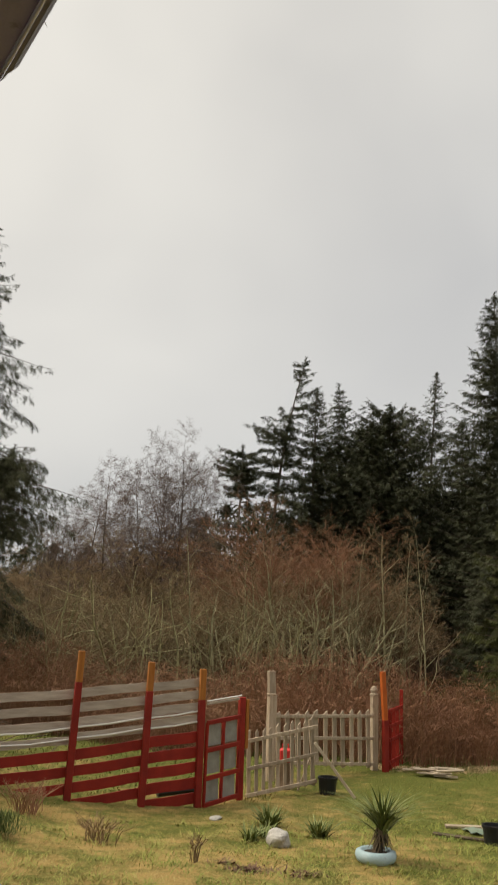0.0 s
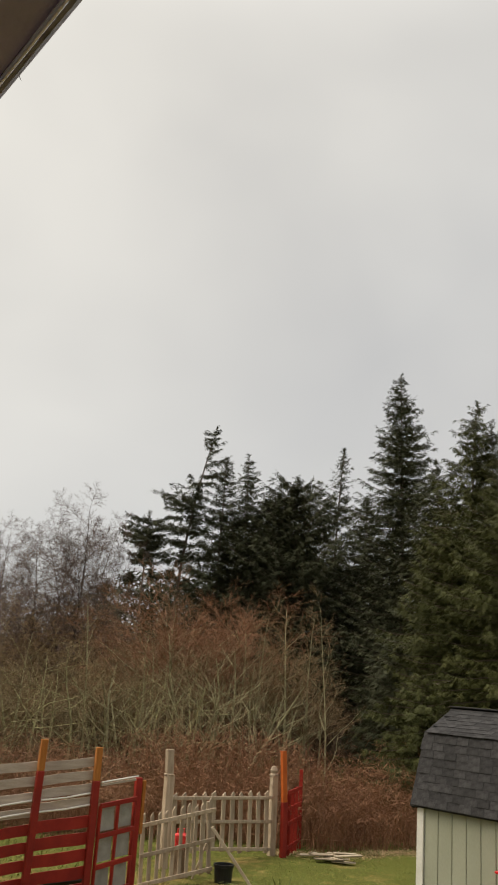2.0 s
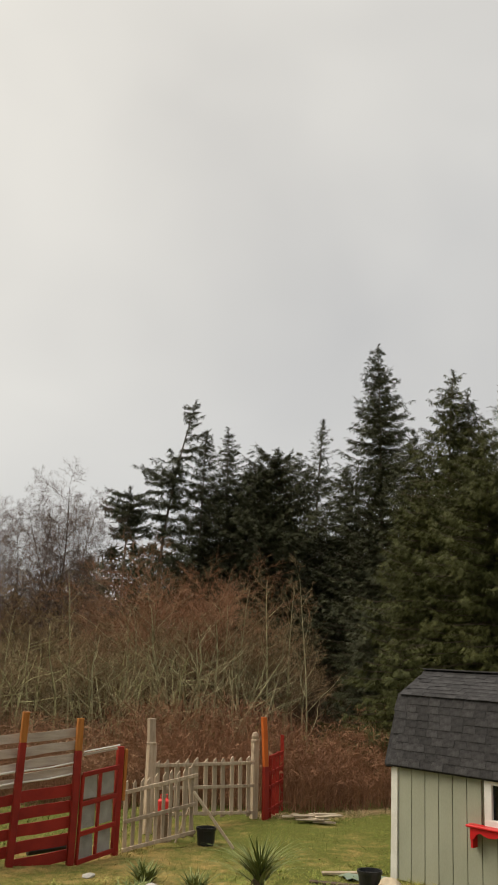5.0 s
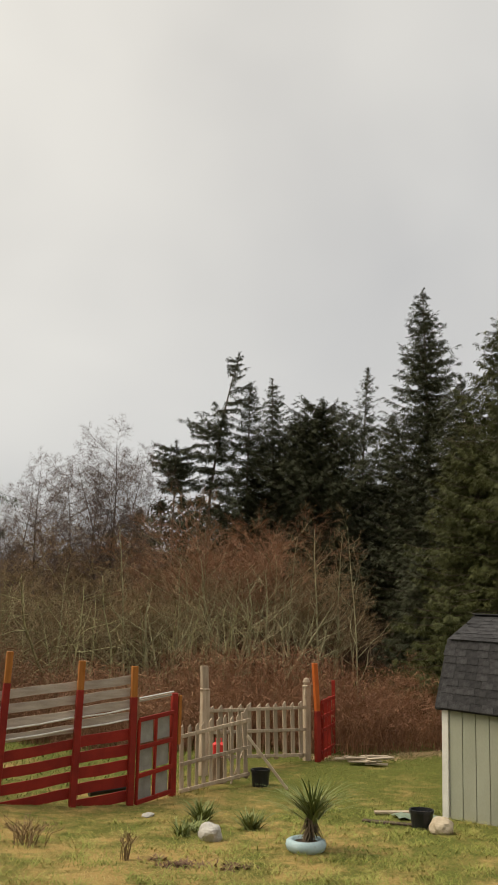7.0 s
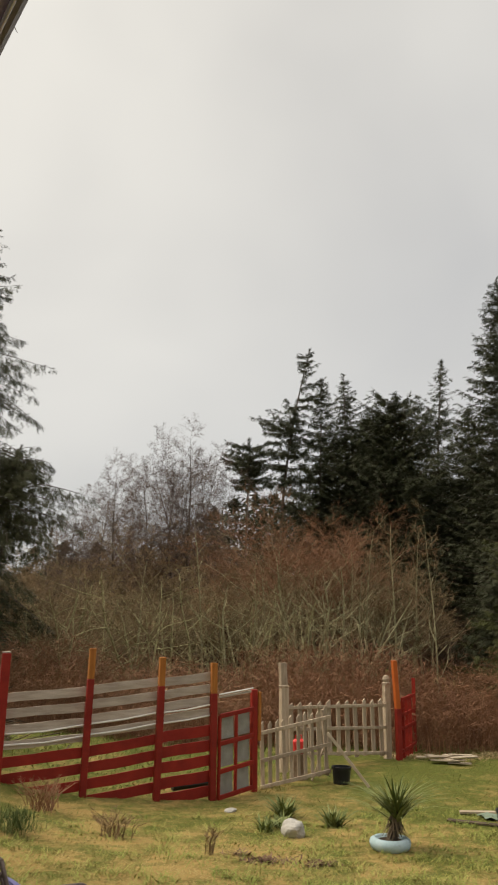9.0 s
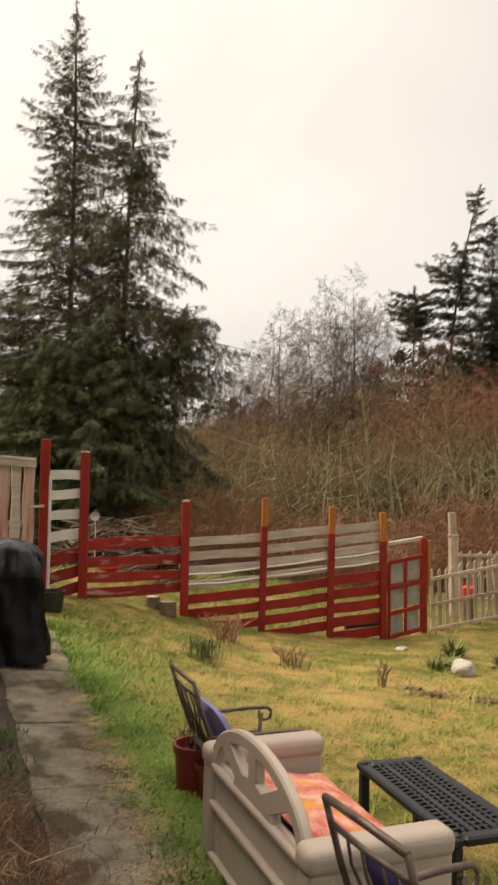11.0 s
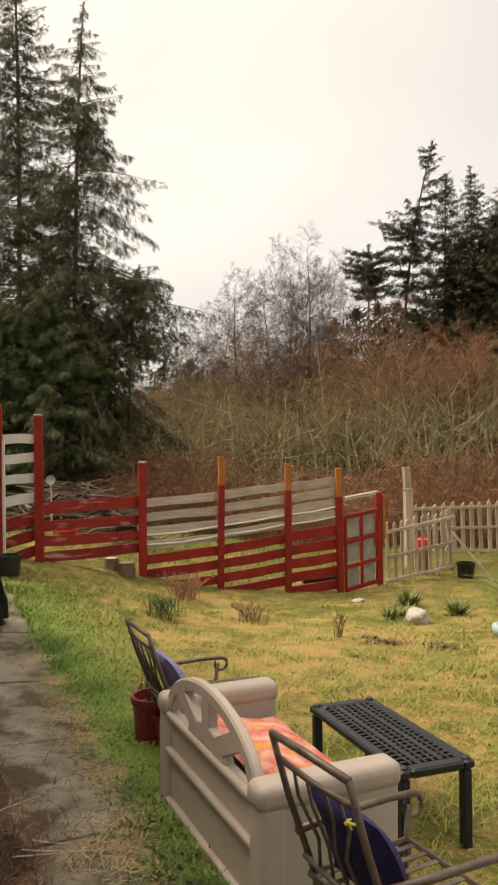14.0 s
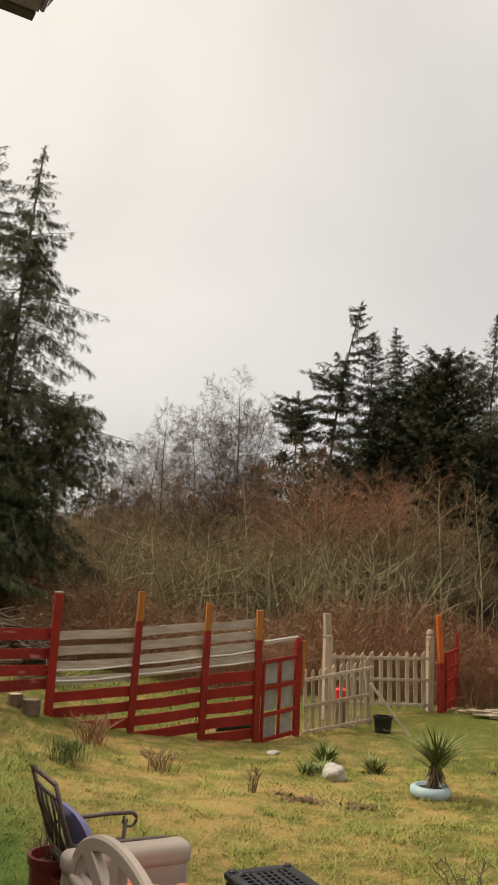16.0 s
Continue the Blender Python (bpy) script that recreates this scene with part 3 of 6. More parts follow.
solid("wall_house", wall, M_housewall, "grey clapboard house wall beside the path", "wall", kind="structure")

# added out of view: holds sun and sky off the near yard
solid("wall_upper", Shape().beam(hp(0.2, -1.17, 4.45), hp(6.0, -1.17, 4.45), 0.14, 2.5), M_housewall, "unseen grey clapboard upper wall added to shade the near yard", "wall", kind="structure")
# tall wall added beyond the view, only to shade the bench and path
recess = Shape()
ra_, rb_ = s0 + HU * -1.3 + HN * -2.35, s0 + HU * 5.0 + HN * -2.35
recess.beam((ra_.x, ra_.y, 2.6), (rb_.x, rb_.y, 2.6), 0.14, 5.6)
solid("wall_recess", recess, M_housewall, "unseen grey clapboard wall added to shade the path and bench", "wall", kind="structure")

wing = tagged(new("wall_wing"), "grey house wing with an overhanging eave and gutter", "house wing", kind="structure")


def wp(s, off, z):
    p = HU * s + HN * off
    return Vector((p.x, p.y, z))


part("fascia", Shape().beam(wp(4.25, 0.10, 2.83), wp(8.7, 0.10, 2.83), 0.03, 0.16), M_wingtrim, wing)
gw = Shape().beam(wp(4.25, 0.165, 2.90), wp(8.8, 0.165, 2.90), 0.10, 0.10, bevel=0.015)
part("gutter", gw, M_wingtrim, wing)
part("gutter_lip", Shape().beam(wp(4.24, 0.167, 2.953), wp(8.8, 0.167, 2.953), 0.12, 0.012, bevel=0.004), M_fascia, wing)
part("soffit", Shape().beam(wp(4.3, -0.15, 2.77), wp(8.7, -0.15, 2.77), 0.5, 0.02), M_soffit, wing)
part("siding", Shape().beam(wp(4.6, -0.45, 1.3), wp(8.7, -0.45, 1.3), 0.12, 2.9), M_housewall, wing)
part("upper_siding", Shape().beam(wp(8.6, 0.255, 5.6), wp(8.6, -3.0, 5.6), 0.14, 5.2), M_fascia, wing)
part("downspout_elbow", Shape().tube([wp(8.75, 0.16, 2.82), wp(8.75, 0.15, 2.70), wp(8.75, 0.05, 2.62)], 0.035, 8), M_white, wing)


# ---- fences ----
PB = [Vector((-4.82, 9.61)), Vector((-4.37, 9.86)), Vector((-3.30, 10.93)), Vector((-2.255, 11.33)), Vector((-1.31, 11.69)), Vector((-0.55, 11.98)), Vector((0.027, 12.58))]
TOPS = [2.498, 2.334, 1.679, 1.75, 1.632, 1.557, 1.153]
fence = thing("board_fence", pose(0, 0, 0), "red board fence with grey upper boards and orange-topped posts", "fence")


def post(parent, p, z0, z1, w, mat, lean=(0, 0), cap=0.0, name="post", label=""):
    a = Vector((p[0], p[1], z0))
    b = Vector((p[0] + lean[0], p[1] + lean[1], z1))
    sh = Shape().beam(a, b, w, w, up=(0.34, -0.94, 0), bevel=0.006)
    return part(name, sh, mat, parent, label)


def board(parent, p, q, z0, z1, h, mat, out=0.06, t=0.02, name="board", trim=0.0, label=""):
    """A plank from post to post, z0 and z1 being its top edge at either end."""
    p, q = Vector((p[0], p[1])), Vector((q[0], q[1]))
    d = (q - p).normalized()
    nrm = Vector((d.y, -d.x))
    if nrm.y > 0:
        nrm = -nrm
    a = p + nrm * -out + d * trim
    b = q + nrm * -out - d * trim
    sh = Shape()
    n = 5
    ph = random.uniform(0, 6)
    for k in range(n + 1):
        s = k / n
        c = a.lerp(b, s)
        w = 0.006 * math.sin(ph + 5 * s)
        zt = z0 + (z1 - z0) * s + 0.004 * math.sin(ph * 2 + 8 * s)
        hh = h * (1 + 0.03 * math.sin(ph * 3 + 6 * s))
        for u, z in ((0, zt), (t, zt), (t, zt - hh), (0, zt - hh)):
            r = c + nrm * (u + w)
            sh.v.append((r.x, r.y, z))
    for k in range(n):
        for j in range(4):
            sh.f.append((4 * k + j, 4 * k + (j + 1) % 4, 4 * k + 4 + (j + 1) % 4, 4 * k + 4 + j))
    sh.f += [(3, 2, 1, 0), (4 * n, 4 * n + 1, 4 * n + 2, 4 * n + 3)]
    return part(name, sh, mat, parent, label)


SPLIT = [None, None, None, 1.34, 1.24, 1.13, None]
for k, p in enumerate(PB):
    z0 = gz(p.x, p.y) - 0.3
    w = 0.115 if k < 3 else 0.092
    lean = [(0, 0), (0, 0), (0.01, 0), (0.035, 0), (0.02, 0), (-0.02, 0), (-0.015, 0)][k]
    if SPLIT[k]:
        s = (SPLIT[k] - z0) / (TOPS[k] - z0)
        post(fence, p, z0, SPLIT[k], w, M_red, (lean[0] * s, 0))
        post(fence, (p.x + lean[0] * s, p.y), SPLIT[k], TOPS[k], w - 0.006, M_orange, (lean[0] * (1 - s), 0), name="post_top", label="orange-stained bare post top")
    else:
        post(fence, p, z0, TOPS[k], w, M_red, lean)
post(fence, (PB[6].x + 0.07, PB[6].y + 0.03), 0.42, 1.12, 0.05, M_orange, name="gate_stop", label="orange-stained upright board")
for k in (1, 2):
    part("post_cap", Shape().block((PB[k].x + (0.01 if k == 2 else 0), PB[k].y, TOPS[k] + 0.012), (0.10, 0.10, 0.022), bevel=0.008), M_greywood, fence)
# grey boards, pipes and red boards of the three long bays
for k in (2, 3, 4):
    p, q = PB[k], PB[k + 1]
    zs = {2: (1.155, 1.235), 3: (1.245, 1.355), 4: (1.33, 1.432)}[k]
    gap_ = {2: 0.203, 3: 0.192, 4: 0.166}[k]
    for j in range(4):
        h = 0.118 if j < 3 else 0.105
        board(fence, p, q, zs[0] - gap_ * j, zs[1] - gap_ * j, h, M_greywood, out=0.085, t=0.018, label="weathered grey board")
    za = {2: (0.645, 0.745), 3: (0.745, 0.882), 4: (0.87, 0.985)}[k]
    for j in (0, 1):
        a = Vector((p.x, p.y + 0.045, za[0] - 0.14 * j))
        b = Vector((q.x, q.y + 0.045, za[1] - 0.145 * j))
        mid = (a + b) / 2 - Vector((0, 0, 0.026 if k == 2 else 0.014))
        part("rail_pipe", Shape().tube([a, mid, b], 0.012, 8), M_pvc, fence, "white plastic pipe rail")
    zr = {2: (0.35, 0.458), 3: (0.452, 0.595), 4: (0.61, 0.71)}[k]
    for j in range(5 if k == 4 else 4):
        drop = (0.208 if k < 4 else 0.204) * j
        board(fence, p, q, zr[0] - drop, zr[1] - drop, 0.134 if k < 4 else 0.146, M_red, trim=-0.03)
# low bay
lo_b, lo_c = ((1.197, 1.04), (0.944, 0.82), (0.748, 0.605), (0.532, 0.41)), ((1.21, 1.05), (0.94, 0.79), (0.715, 0.58), (0.54, 0.38))
for (b1, b0), (c1, c0) in zip(lo_b, lo_c):
    board(fence, PB[1], PB[2], b1, c1, (b1 - b0 + c1 - c0) / 2, M_red_worn, trim=-0.02, label="flaking red board")
# tall bay between the first two posts
for z0, z1, h in ((2.10, 2.10, 0.125), (1.82, 1.86, 0.125), (1.55, 1.59, 0.12), (1.27, 1.34, 0.135)):
    board(fence, PB[0], PB[1], z0, z1, h, M_white, out=0.06, label="white painted board")
for z0, z1, h in ((0.96, 1.10, 0.17), (0.72, 0.87, 0.15), (0.50, 0.65, 0.15)):
    board(fence, PB[0], PB[1], z0, z1, h, M_red_worn, label="flaking red board")
part("upright", Shape().beam((-4.745, 9.60, 0.5), (-4.745, 9.60, 2.02), 0.05, 0.03, up=(0, 1, 0)), M_white, fence, "white upright batten")

# red framed gate with grey panels
gate = thing("framed_gate", pose(0, 0, 0), "red framed gate filled with grey mesh panels", "gate")
ga, gb_ = Vector((-0.50, 11.99)), Vector((-0.02, 12.47))
gd = (gb_ - ga).normalized()


def gp(s, z, out=0.03):
    p = ga + (gb_ - ga) * s
    return Vector((p.x + gd.y * out, p.y - gd.x * out, z))


zb = lambda s: -0.30 + 0.07 * s
zt = lambda s: 0.82 + 0.07 * s
for s in (0.02, 0.5, 0.98):
    part("stile", Shape().beam(gp(s, zb(s)), gp(s, zt(s)), 0.05, 0.03, up=(gd.x, gd.y, 0), bevel=0.004), M_red, gate)
for k in range(4):
    u = k / 3
    part("rail", Shape().beam(gp(0, zb(0) + (zt(0) - zb(0)) * u + (0.03 if k == 0 else 0), 0.045), gp(1, zb(1) + (zt(1) - zb(1)) * u + (0.03 if k == 0 else 0), 0.045), 0.03, 0.06, bevel=0.004), M_red, gate)
for s in (0.26, 0.74):
    for k in range(3):
        u0, u1 = k / 3 + 0.03, (k + 1) / 3 - 0.03
        za, zc = zb(s) + (zt(s) - zb(s)) * u0, zb(s) + (zt(s) - zb(s)) * u1
        part("panel", Shape().beam(gp(s - 0.19, (za + zc) / 2, 0.0), gp(s + 0.19, (za + zc) / 2 + 0.02, 0.0), 0.012, zc - za), M_greypanel, gate)
part("top_pole", Shape().tube([gp(-0.05, 1.12, 0.06), gp(0.95, 1.185, 0.06)], 0.011, 8), M_pvc, gate, "white pole")
part("top_rail", Shape().beam(gp(0.0, 1.08, 0.02), gp(0.95, 1.14, 0.02), 0.018, 0.03), M_greywood, gate, "grey board")


def picket_run(parent, a, b, za, zb, tops, count, width, rails, mat, face=-0.052, slant=0.0):
    """Pickets from a to b with pointed, uneven tops on rails. za and zb: ground clearance at either end."""
    a, b = Vector(a), Vector(b)
    d = (b - a).normalized()
    nrm = Vector((d.y, -d.x))
    if nrm.y > 0:
        nrm = -nrm
    for k in range(count):
        s = (k + 0.5) / count
        c = a.lerp(b, s) + nrm * 0.022
        w = width * random.uniform(0.9, 1.08)
        z0 = za + (zb - za) * s + random.uniform(-0.03, 0.02)
        z1 = tops[0] + (tops[1] - tops[0]) * s + random.uniform(-0.03, 0.03)
        tilt = slant + random.uniform(-0.015, 0.015)
        out = [(-w / 2, z0), (w / 2, z0), (w / 2 + tilt, z1 - 0.05), (tilt + w * random.uniform(0.1, 0.4), z1), (-w / 2 + tilt, z1 - 0.055)]
        sh = Shape().extrude(out, -0.01, 0.01)
        ang = math.degrees(math.atan2(d.y, d.x))
        part("picket", sh, mat, parent, at=pose(c.x, c.y, 0, 0, 0, ang))
    for ra, rb in rails:
        p, q = a - nrm * face, b - nrm * face
        part("rail", Shape().beam((p.x, p.y, ra), (q.x, q.y, rb), 0.03, 0.055, bevel=0.004), mat, parent)


picket_gate = thing("picket_gate", pose(0, 0, 0), "sagging bare wood picket gate propped ajar", "gate")
picket_run(picket_gate, (0.10, 12.87), (1.22, 13.55), -0.31, -0.15, (0.64, 0.84), 10, 0.058, [(-0.275, -0.125), (0.10, 0.275), (0.50, 0.69)], M_picket, slant=-0.03)
part("end_stile", Shape().beam((1.20, 13.52, -0.2), (1.12, 13.50, 0.80), 0.05, 0.05, bevel=0.004), M_picket, picket_gate)
part("brace", Shape().beam((0.95, 13.52, -0.28), (1.16, 13.56, 0.25), 0.035, 0.02), M_picket, picket_gate)
solid("prop_plank", Shape().beam((1.175, 13.18, 0.48), (1.80, 13.10, -0.29), 0.06, 0.04, bevel=0.003), M_planks, "pale plank propping the picket gate open", "plank")

picket_fence = thing("picket_fence", pose(0, 0, 0), "bare wood picket fence panel between two posts", "fence")
picket_run(picket_fence, (0.56, 14.36), (2.52, 16.06), -0.05, -0.22, (0.84, 0.81), 11, 0.10, [(0.0, -0.185), (0.395, 0.275), (0.745, 0.68)], M_picket, slant=-0.03)
post(picket_fence, (0.53, 14.33), -0.55, 1.10, 0.135, M_picket)
post(picket_fence, (0.52, 14.33), 1.10, 1.49, 0.115, M_picket, (-0.02, 0), name="post_top")
part("collar", Shape().block((0.52, 14.33, 1.10), (0.16, 0.16, 0.035), bevel=0.01), M_picket, picket_fence)
post(picket_fence, (2.57, 16.09), -0.55, 1.05, 0.12, M_picket)
part("post_cap", Shape().lathe([(0.085, 0), (0.085, 0.03), (0.06, 0.045), (0.075, 0.10), (0.05, 0.16), (0.01, 0.18)], (2.565, 16.09, 1.05), 8), M_picket, picket_fence)

tall = thing("gate_post", pose(0, 0, 0), "leaning post with orange top and red lower half", "post")
post(tall, (2.76, 15.92), -0.6, 0.62, 0.10, M_red, (-0.005, 0), name="lower_half")
post(tall, (2.75, 15.92), 0.62, 1.508, 0.09, M_orange_bright, (-0.05, 0), name="upper_half", label="bright orange upper half")
red_gate = thing("red_lattice_gate", pose(0, 0, 0), "open red slatted gate hung on a tall post", "gate")
for s, top in ((0.06, 0.75), (0.35, 0.80), (0.65, 0.84), (1.0, 1.138)):
    x, y = 2.85 + 0.42 * s, 16.05 + 0.95 * s
    part("upright", Shape().beam((x, y, -0.3), (x, y, top), 0.07, 0.03, up=(0.4, 0.9, 0), bevel=0.004), M_red, red_gate)
for z in (-0.15, 0.25, 0.5, 0.78):
    part("rail", Shape().beam((2.84, 16.0, z), (3.29, 16.99, z + 0.03), 0.03, 0.06), M_red, red_gate)

# panel of rough boards between the house and the tall post
panel = thing("rough_board_panel", pose(0, 0, 0), "uneven rough boards with a thin red wash under a pale rail", "fence")
qa, qb = Vector((-5.53, 8.33)), Vector((-4.90, 9.46))
dq = (qb - qa).normalized()
ang = math.degrees(math.atan2(dq.y, dq.x))
for s, w, mat in ((0.0, 0.16, M_red), (0.17, 0.22, M_redwash), (0.42, 0.24, M_redwash), (0.645, 0.20, M_redwash), (0.80, 0.13, M_greywood), (0.945, 0.16, M_redwash)):
    c = qa.lerp(qb, s)
    z0, z1 = gz(c.x, c.y) - 0.1, 2.20 + random.uniform(-0.02, 0.02)
    out = []
    for k in range(9):
        out.append((-w / 2 + 0.009 * math.sin(k * 1.9 + s * 20) + 0.006 * math.sin(k * 5.1 + s * 50), z0 + (z1 - z0) * k / 8))
    for k in range(8, -1, -1):
        out.append((w / 2 + 0.009 * math.sin(k * 1.7 + s * 33) + 0.006 * math.sin(k * 4.3 + s * 70), z0 + (z1 - z0) * k / 8))
    part("rough_board", Shape().extrude(out[::-1], -0.012, 0.012), mat, panel, at=pose(c.x, c.y, 0, 0, 0, ang))
part("top_rail", Shape().beam((qa.x, qa.y, 2.285), (qb.x, qb.y, 2.225), 0.10, 0.035, bevel=0.005), M_greywood, panel, "pale weathered rail")
part("top_rail", Shape().beam((qa.x + 0.04, qa.y - 0.03, 2.225), (qb.x + 0.04, qb.y - 0.03, 2.16), 0.03, 0.08), M_greywood, panel, "pale weathered rail")
part("mid_rail", Shape().beam((qa.x - 0.04, qa.y + 0.02, 1.44), (qb.x - 0.04, qb.y + 0.02, 1.40), 0.03, 0.08), M_greywood, panel)
part("latch", Shape().beam((-4.93, 9.38, 1.62), (-4.80, 9.56, 1.63), 0.02, 0.03), M_greywood, panel)

# ---- shed ----
SM = Matrix(((0.6126, 0.7904, 0, 3.596), (-0.7904, 0.6126, 0, 11.004), (0, 0, 1, 0), (0, 0, 0, 1)))
shed = thing("garden_shed", SM @ pose(0, 0, 0, 0, 2.24, 0), "sage green gambrel garden shed with dark shingle roof", "shed")
L, D, EZ, KZ, RZ, B0 = 3.0, 1.94, 1.163, 1.999, 2.358, -0.256
KY, RY = 0.264, 0.97
sec = [(0, B0), (0, EZ + 0.03), (KY, KZ - 0.03), (RY, RZ - 0.04), (D - KY, KZ - 0.03), (D, EZ + 0.03), (D, B0)]
core = Shape()
for x in (0.03, L - 0.02):
    core.v += [(x, max(0.03, min(D - 0.03, y)), z) for y, z in sec]
ns = len(sec)
core.f += [tuple(range(ns)), tuple(range(2 * ns - 1, ns - 1, -1))] + [(i, i + ns, (i + 1) % ns + ns, (i + 1) % ns) for i in range(ns)]
part("wall", core, M_groove, shed)
x = 0.10
WX0, WX1, WZ0, WZ1 = 1.34, 2.15, 0.575, 1.08
while x < L - 0.05:
    w = min(0.198, L - 0.02 - x)
    if x + w > WX0 and x < WX1:
        part("siding_board", Shape().block((x + w / 2, 0.012, (B0 + WZ0) / 2), (w - 0.008, 0.03, WZ0 - B0), bevel=0.004), M_siding, shed)
    else:
        part("siding_board", Shape().block((x + w / 2, 0.012, (B0 + EZ) / 2), (w - 0.008, 0.03, EZ - B0), bevel=0.004), M_siding, shed)
    x += w
part("corner_trim", Shape().block((0.045, 0.0, (B0 + EZ) / 2), (0.10, 0.05, EZ - B0), bevel=0.005), M_white, shed)
part("corner_trim", Shape().block((L - 0.045, 0.0, (B0 + EZ) / 2), (0.10, 0.05, EZ - B0), bevel=0.005), M_white, shed)
part("skid", Shape().block((L / 2, 0.06, B0 - 0.07), (L, 0.10, 0.15), bevel=0.01), M_concrete, shed, "grey foundation skid")
window = part("window", Shape().block(((WX0 + WX1) / 2, 0.05, (WZ0 + WZ1) / 2), (WX1 - WX0, 0.01, WZ1 - WZ0)), M_dark, shed)
for zc, h in ((WZ1 + 0.0, 0.07), (WZ0 + 0.035, 0.09)):
    part("frame", Shape().block(((WX0 + WX1) / 2, -0.012, zc), (WX1 - WX0, 0.05, h), bevel=0.006), M_winframe, window)
for xc in (WX0 + 0.05, WX1 - 0.05):
    part("frame", Shape().block((xc, -0.010, (WZ0 + WZ1) / 2), (0.10, 0.05, WZ1 - WZ0), bevel=0.006), M_winframe, window)
part("mullion", Shape().block(((WX0 + WX1) / 2 - 0.09, -0.005, (WZ0 + WZ1) / 2 + 0.01), (0.035, 0.035, WZ1 - WZ0 - 0.08), bevel=0.004), M_winframe, window)
part("pane", Shape().block(((WX0 + WX1) / 2, 0.018, (WZ0 + WZ1) / 2), (WX1 - WX0 - 0.1, 0.004, WZ1 - WZ0 - 0.06)), M_glass, window)
shelf = part("window_shelf", Shape().block(((WX0 + WX1) / 2 - 0.02, -0.08, WZ0 - 0.01), (WX1 - WX0 + 0.34, 0.16, 0.03), bevel=0.008), M_redshelf, shed, "bright red shelf below the window")
out = []
xa, xb = WX0 - 0.14, WX1 + 0.10
for k in range(25):
    u = k / 24
    out.append((xa + (xb - xa) * u, WZ0 - 0.075 - 0.035 * abs(math.cos(u * math.pi * 4)) * (1 if 0.06 < u < 0.94 else 2.4)))
out += [(xb, WZ0 - 0.025), (xa, WZ0 - 0.025)]
part("apron", Shape().extrude(out, -0.135, -0.115), M_redshelf, shelf)
part("bracket", Shape().extrude([(xa, WZ0 - 0.025), (xa + 0.03, WZ0 - 0.025), (xa + 0.03, WZ0 - 0.25), (xa, WZ0 - 0.25)], -0.12, -0.01), M_redshelf, shelf)
part("hook", Shape().tube([(0.02, -0.03, EZ - 0.07), (-0.05, -0.06, EZ - 0.075), (-0.08, -0.06, EZ - 0.06)], 0.01, 6), M_dark, shed, "dark metal hook")
# roof: four planes of overlapping shingle tabs
slopes = [((-0.07, EZ - 0.03), (KY - 0.02, KZ)), ((KY - 0.03, KZ + 0.005), (RY, RZ))]
tab = Shape().block((0, 0, 0), (0.168, 0.15, 0.007), bevel=0.002).mesh("shingle", M_shingle)
deck = Shape()
for (y0, z0), (y1, z1) in slopes:
    for yy, sgn in ((lambda v: v, 1), (lambda v: D - v, -1)):
        pts = [(-0.08, yy(y0), z0), (L + 0.08, yy(y0), z0), (L + 0.08, yy(y1), z1), (-0.08, yy(y1), z1)]
        pts2 = [(a, b, c - 0.04) for a, b, c in pts]
        deck.add(pts + pts2, [(0, 1, 2, 3), (7, 6, 5, 4), (0, 4, 5, 1), (1, 5, 6, 2), (2, 6, 7, 3), (3, 7, 4, 0)])
part("roof_deck", deck, M_shingle, shed)
for n_s, ((y0, z0), (y1, z1)) in enumerate(slopes):
    length = math.hypot(y1 - y0, z1 - z0)
    pitch = math.degrees(math.atan2(z1 - z0, y1 - y0))
    rows = int(round(length / 0.105))
    for r in range(rows):
        s = (r + 0.5) / rows
        yc, zc = y0 + (y1 - y0) * s, z0 + (z1 - z0) * s
        off = random.uniform(0, 0.17)
        for c in range(19):
            xx = -0.01 + off + c * 0.17
            if xx > L + 0.02:
                continue
            nx_, nz_ = -math.sin(radians(pitch)), math.cos(radians(pitch))
            lift = 0.010 + random.choice((0.0, 0.0, 0.004))
            part("shingle", tab, None, shed, at=pose(xx, yc + nx_ * lift, zc + nz_ * lift, pitch - 2.5))
part("ridge_cap", Shape().beam((-0.08, RY, RZ + 0.01), (L + 0.08, RY, RZ + 0.01), 0.2, 0.02, bevel=0.004), M_shingle, shed)

# ---- patio things ----
def arc(cx, cz, rx, rz, a0, a1, n):
    return [(cx + rx * math.cos(radians(a0 + (a1 - a0) * k / n)), cz + rz * math.sin(radians(a0 + (a1 - a0) * k / n))) for k in range(n + 1)]


# bench: local x along the back, y towards its front
bl, bd = 1.308, 0.62
bm_ = Matrix(((-0.552, 0.834, 0, -0.395), (0.834, 0.552, 0, 3.09), (0, 0, 1, 0.0), (0, 0, 0, 1))) @ Matrix(((1, 0, 0, 0), (0, 1, 0, 0), (0.034, 0, 1, -0.045), (0, 0, 0, 1)))
bench = thing("garden_bench", bm_ @ pose(0, 0, 0), "beige moulded resin garden bench with a pierced arched back", "bench")
AZ = 0.64


def rbox(name, c, size, r, mat, parent, segments=4, label=""):
    """A box with rounded edges, as one part."""
    bm = bmesh.new()
    bmesh.ops.create_cube(bm, size=1.0)
    for v in bm.verts:
        v.co = Vector((v.co.x * size[0], v.co.y * size[1], v.co.z * size[2]))
    bmesh.ops.bevel(bm, geom=bm.edges[:], offset=min(r, min(size) * 0.48), segments=segments, profile=0.5, affect="EDGES")
    big = sorted(bm.faces, key=lambda f: -f.calc_area())[:6]
    for f in bm.faces:
        f.smooth = True
    for f in big:
        f.smooth = False
    for v in bm.verts:
        v.co += Vector(c)
    me = bpy.data.meshes.new(name)
    bm.to_mesh(me)
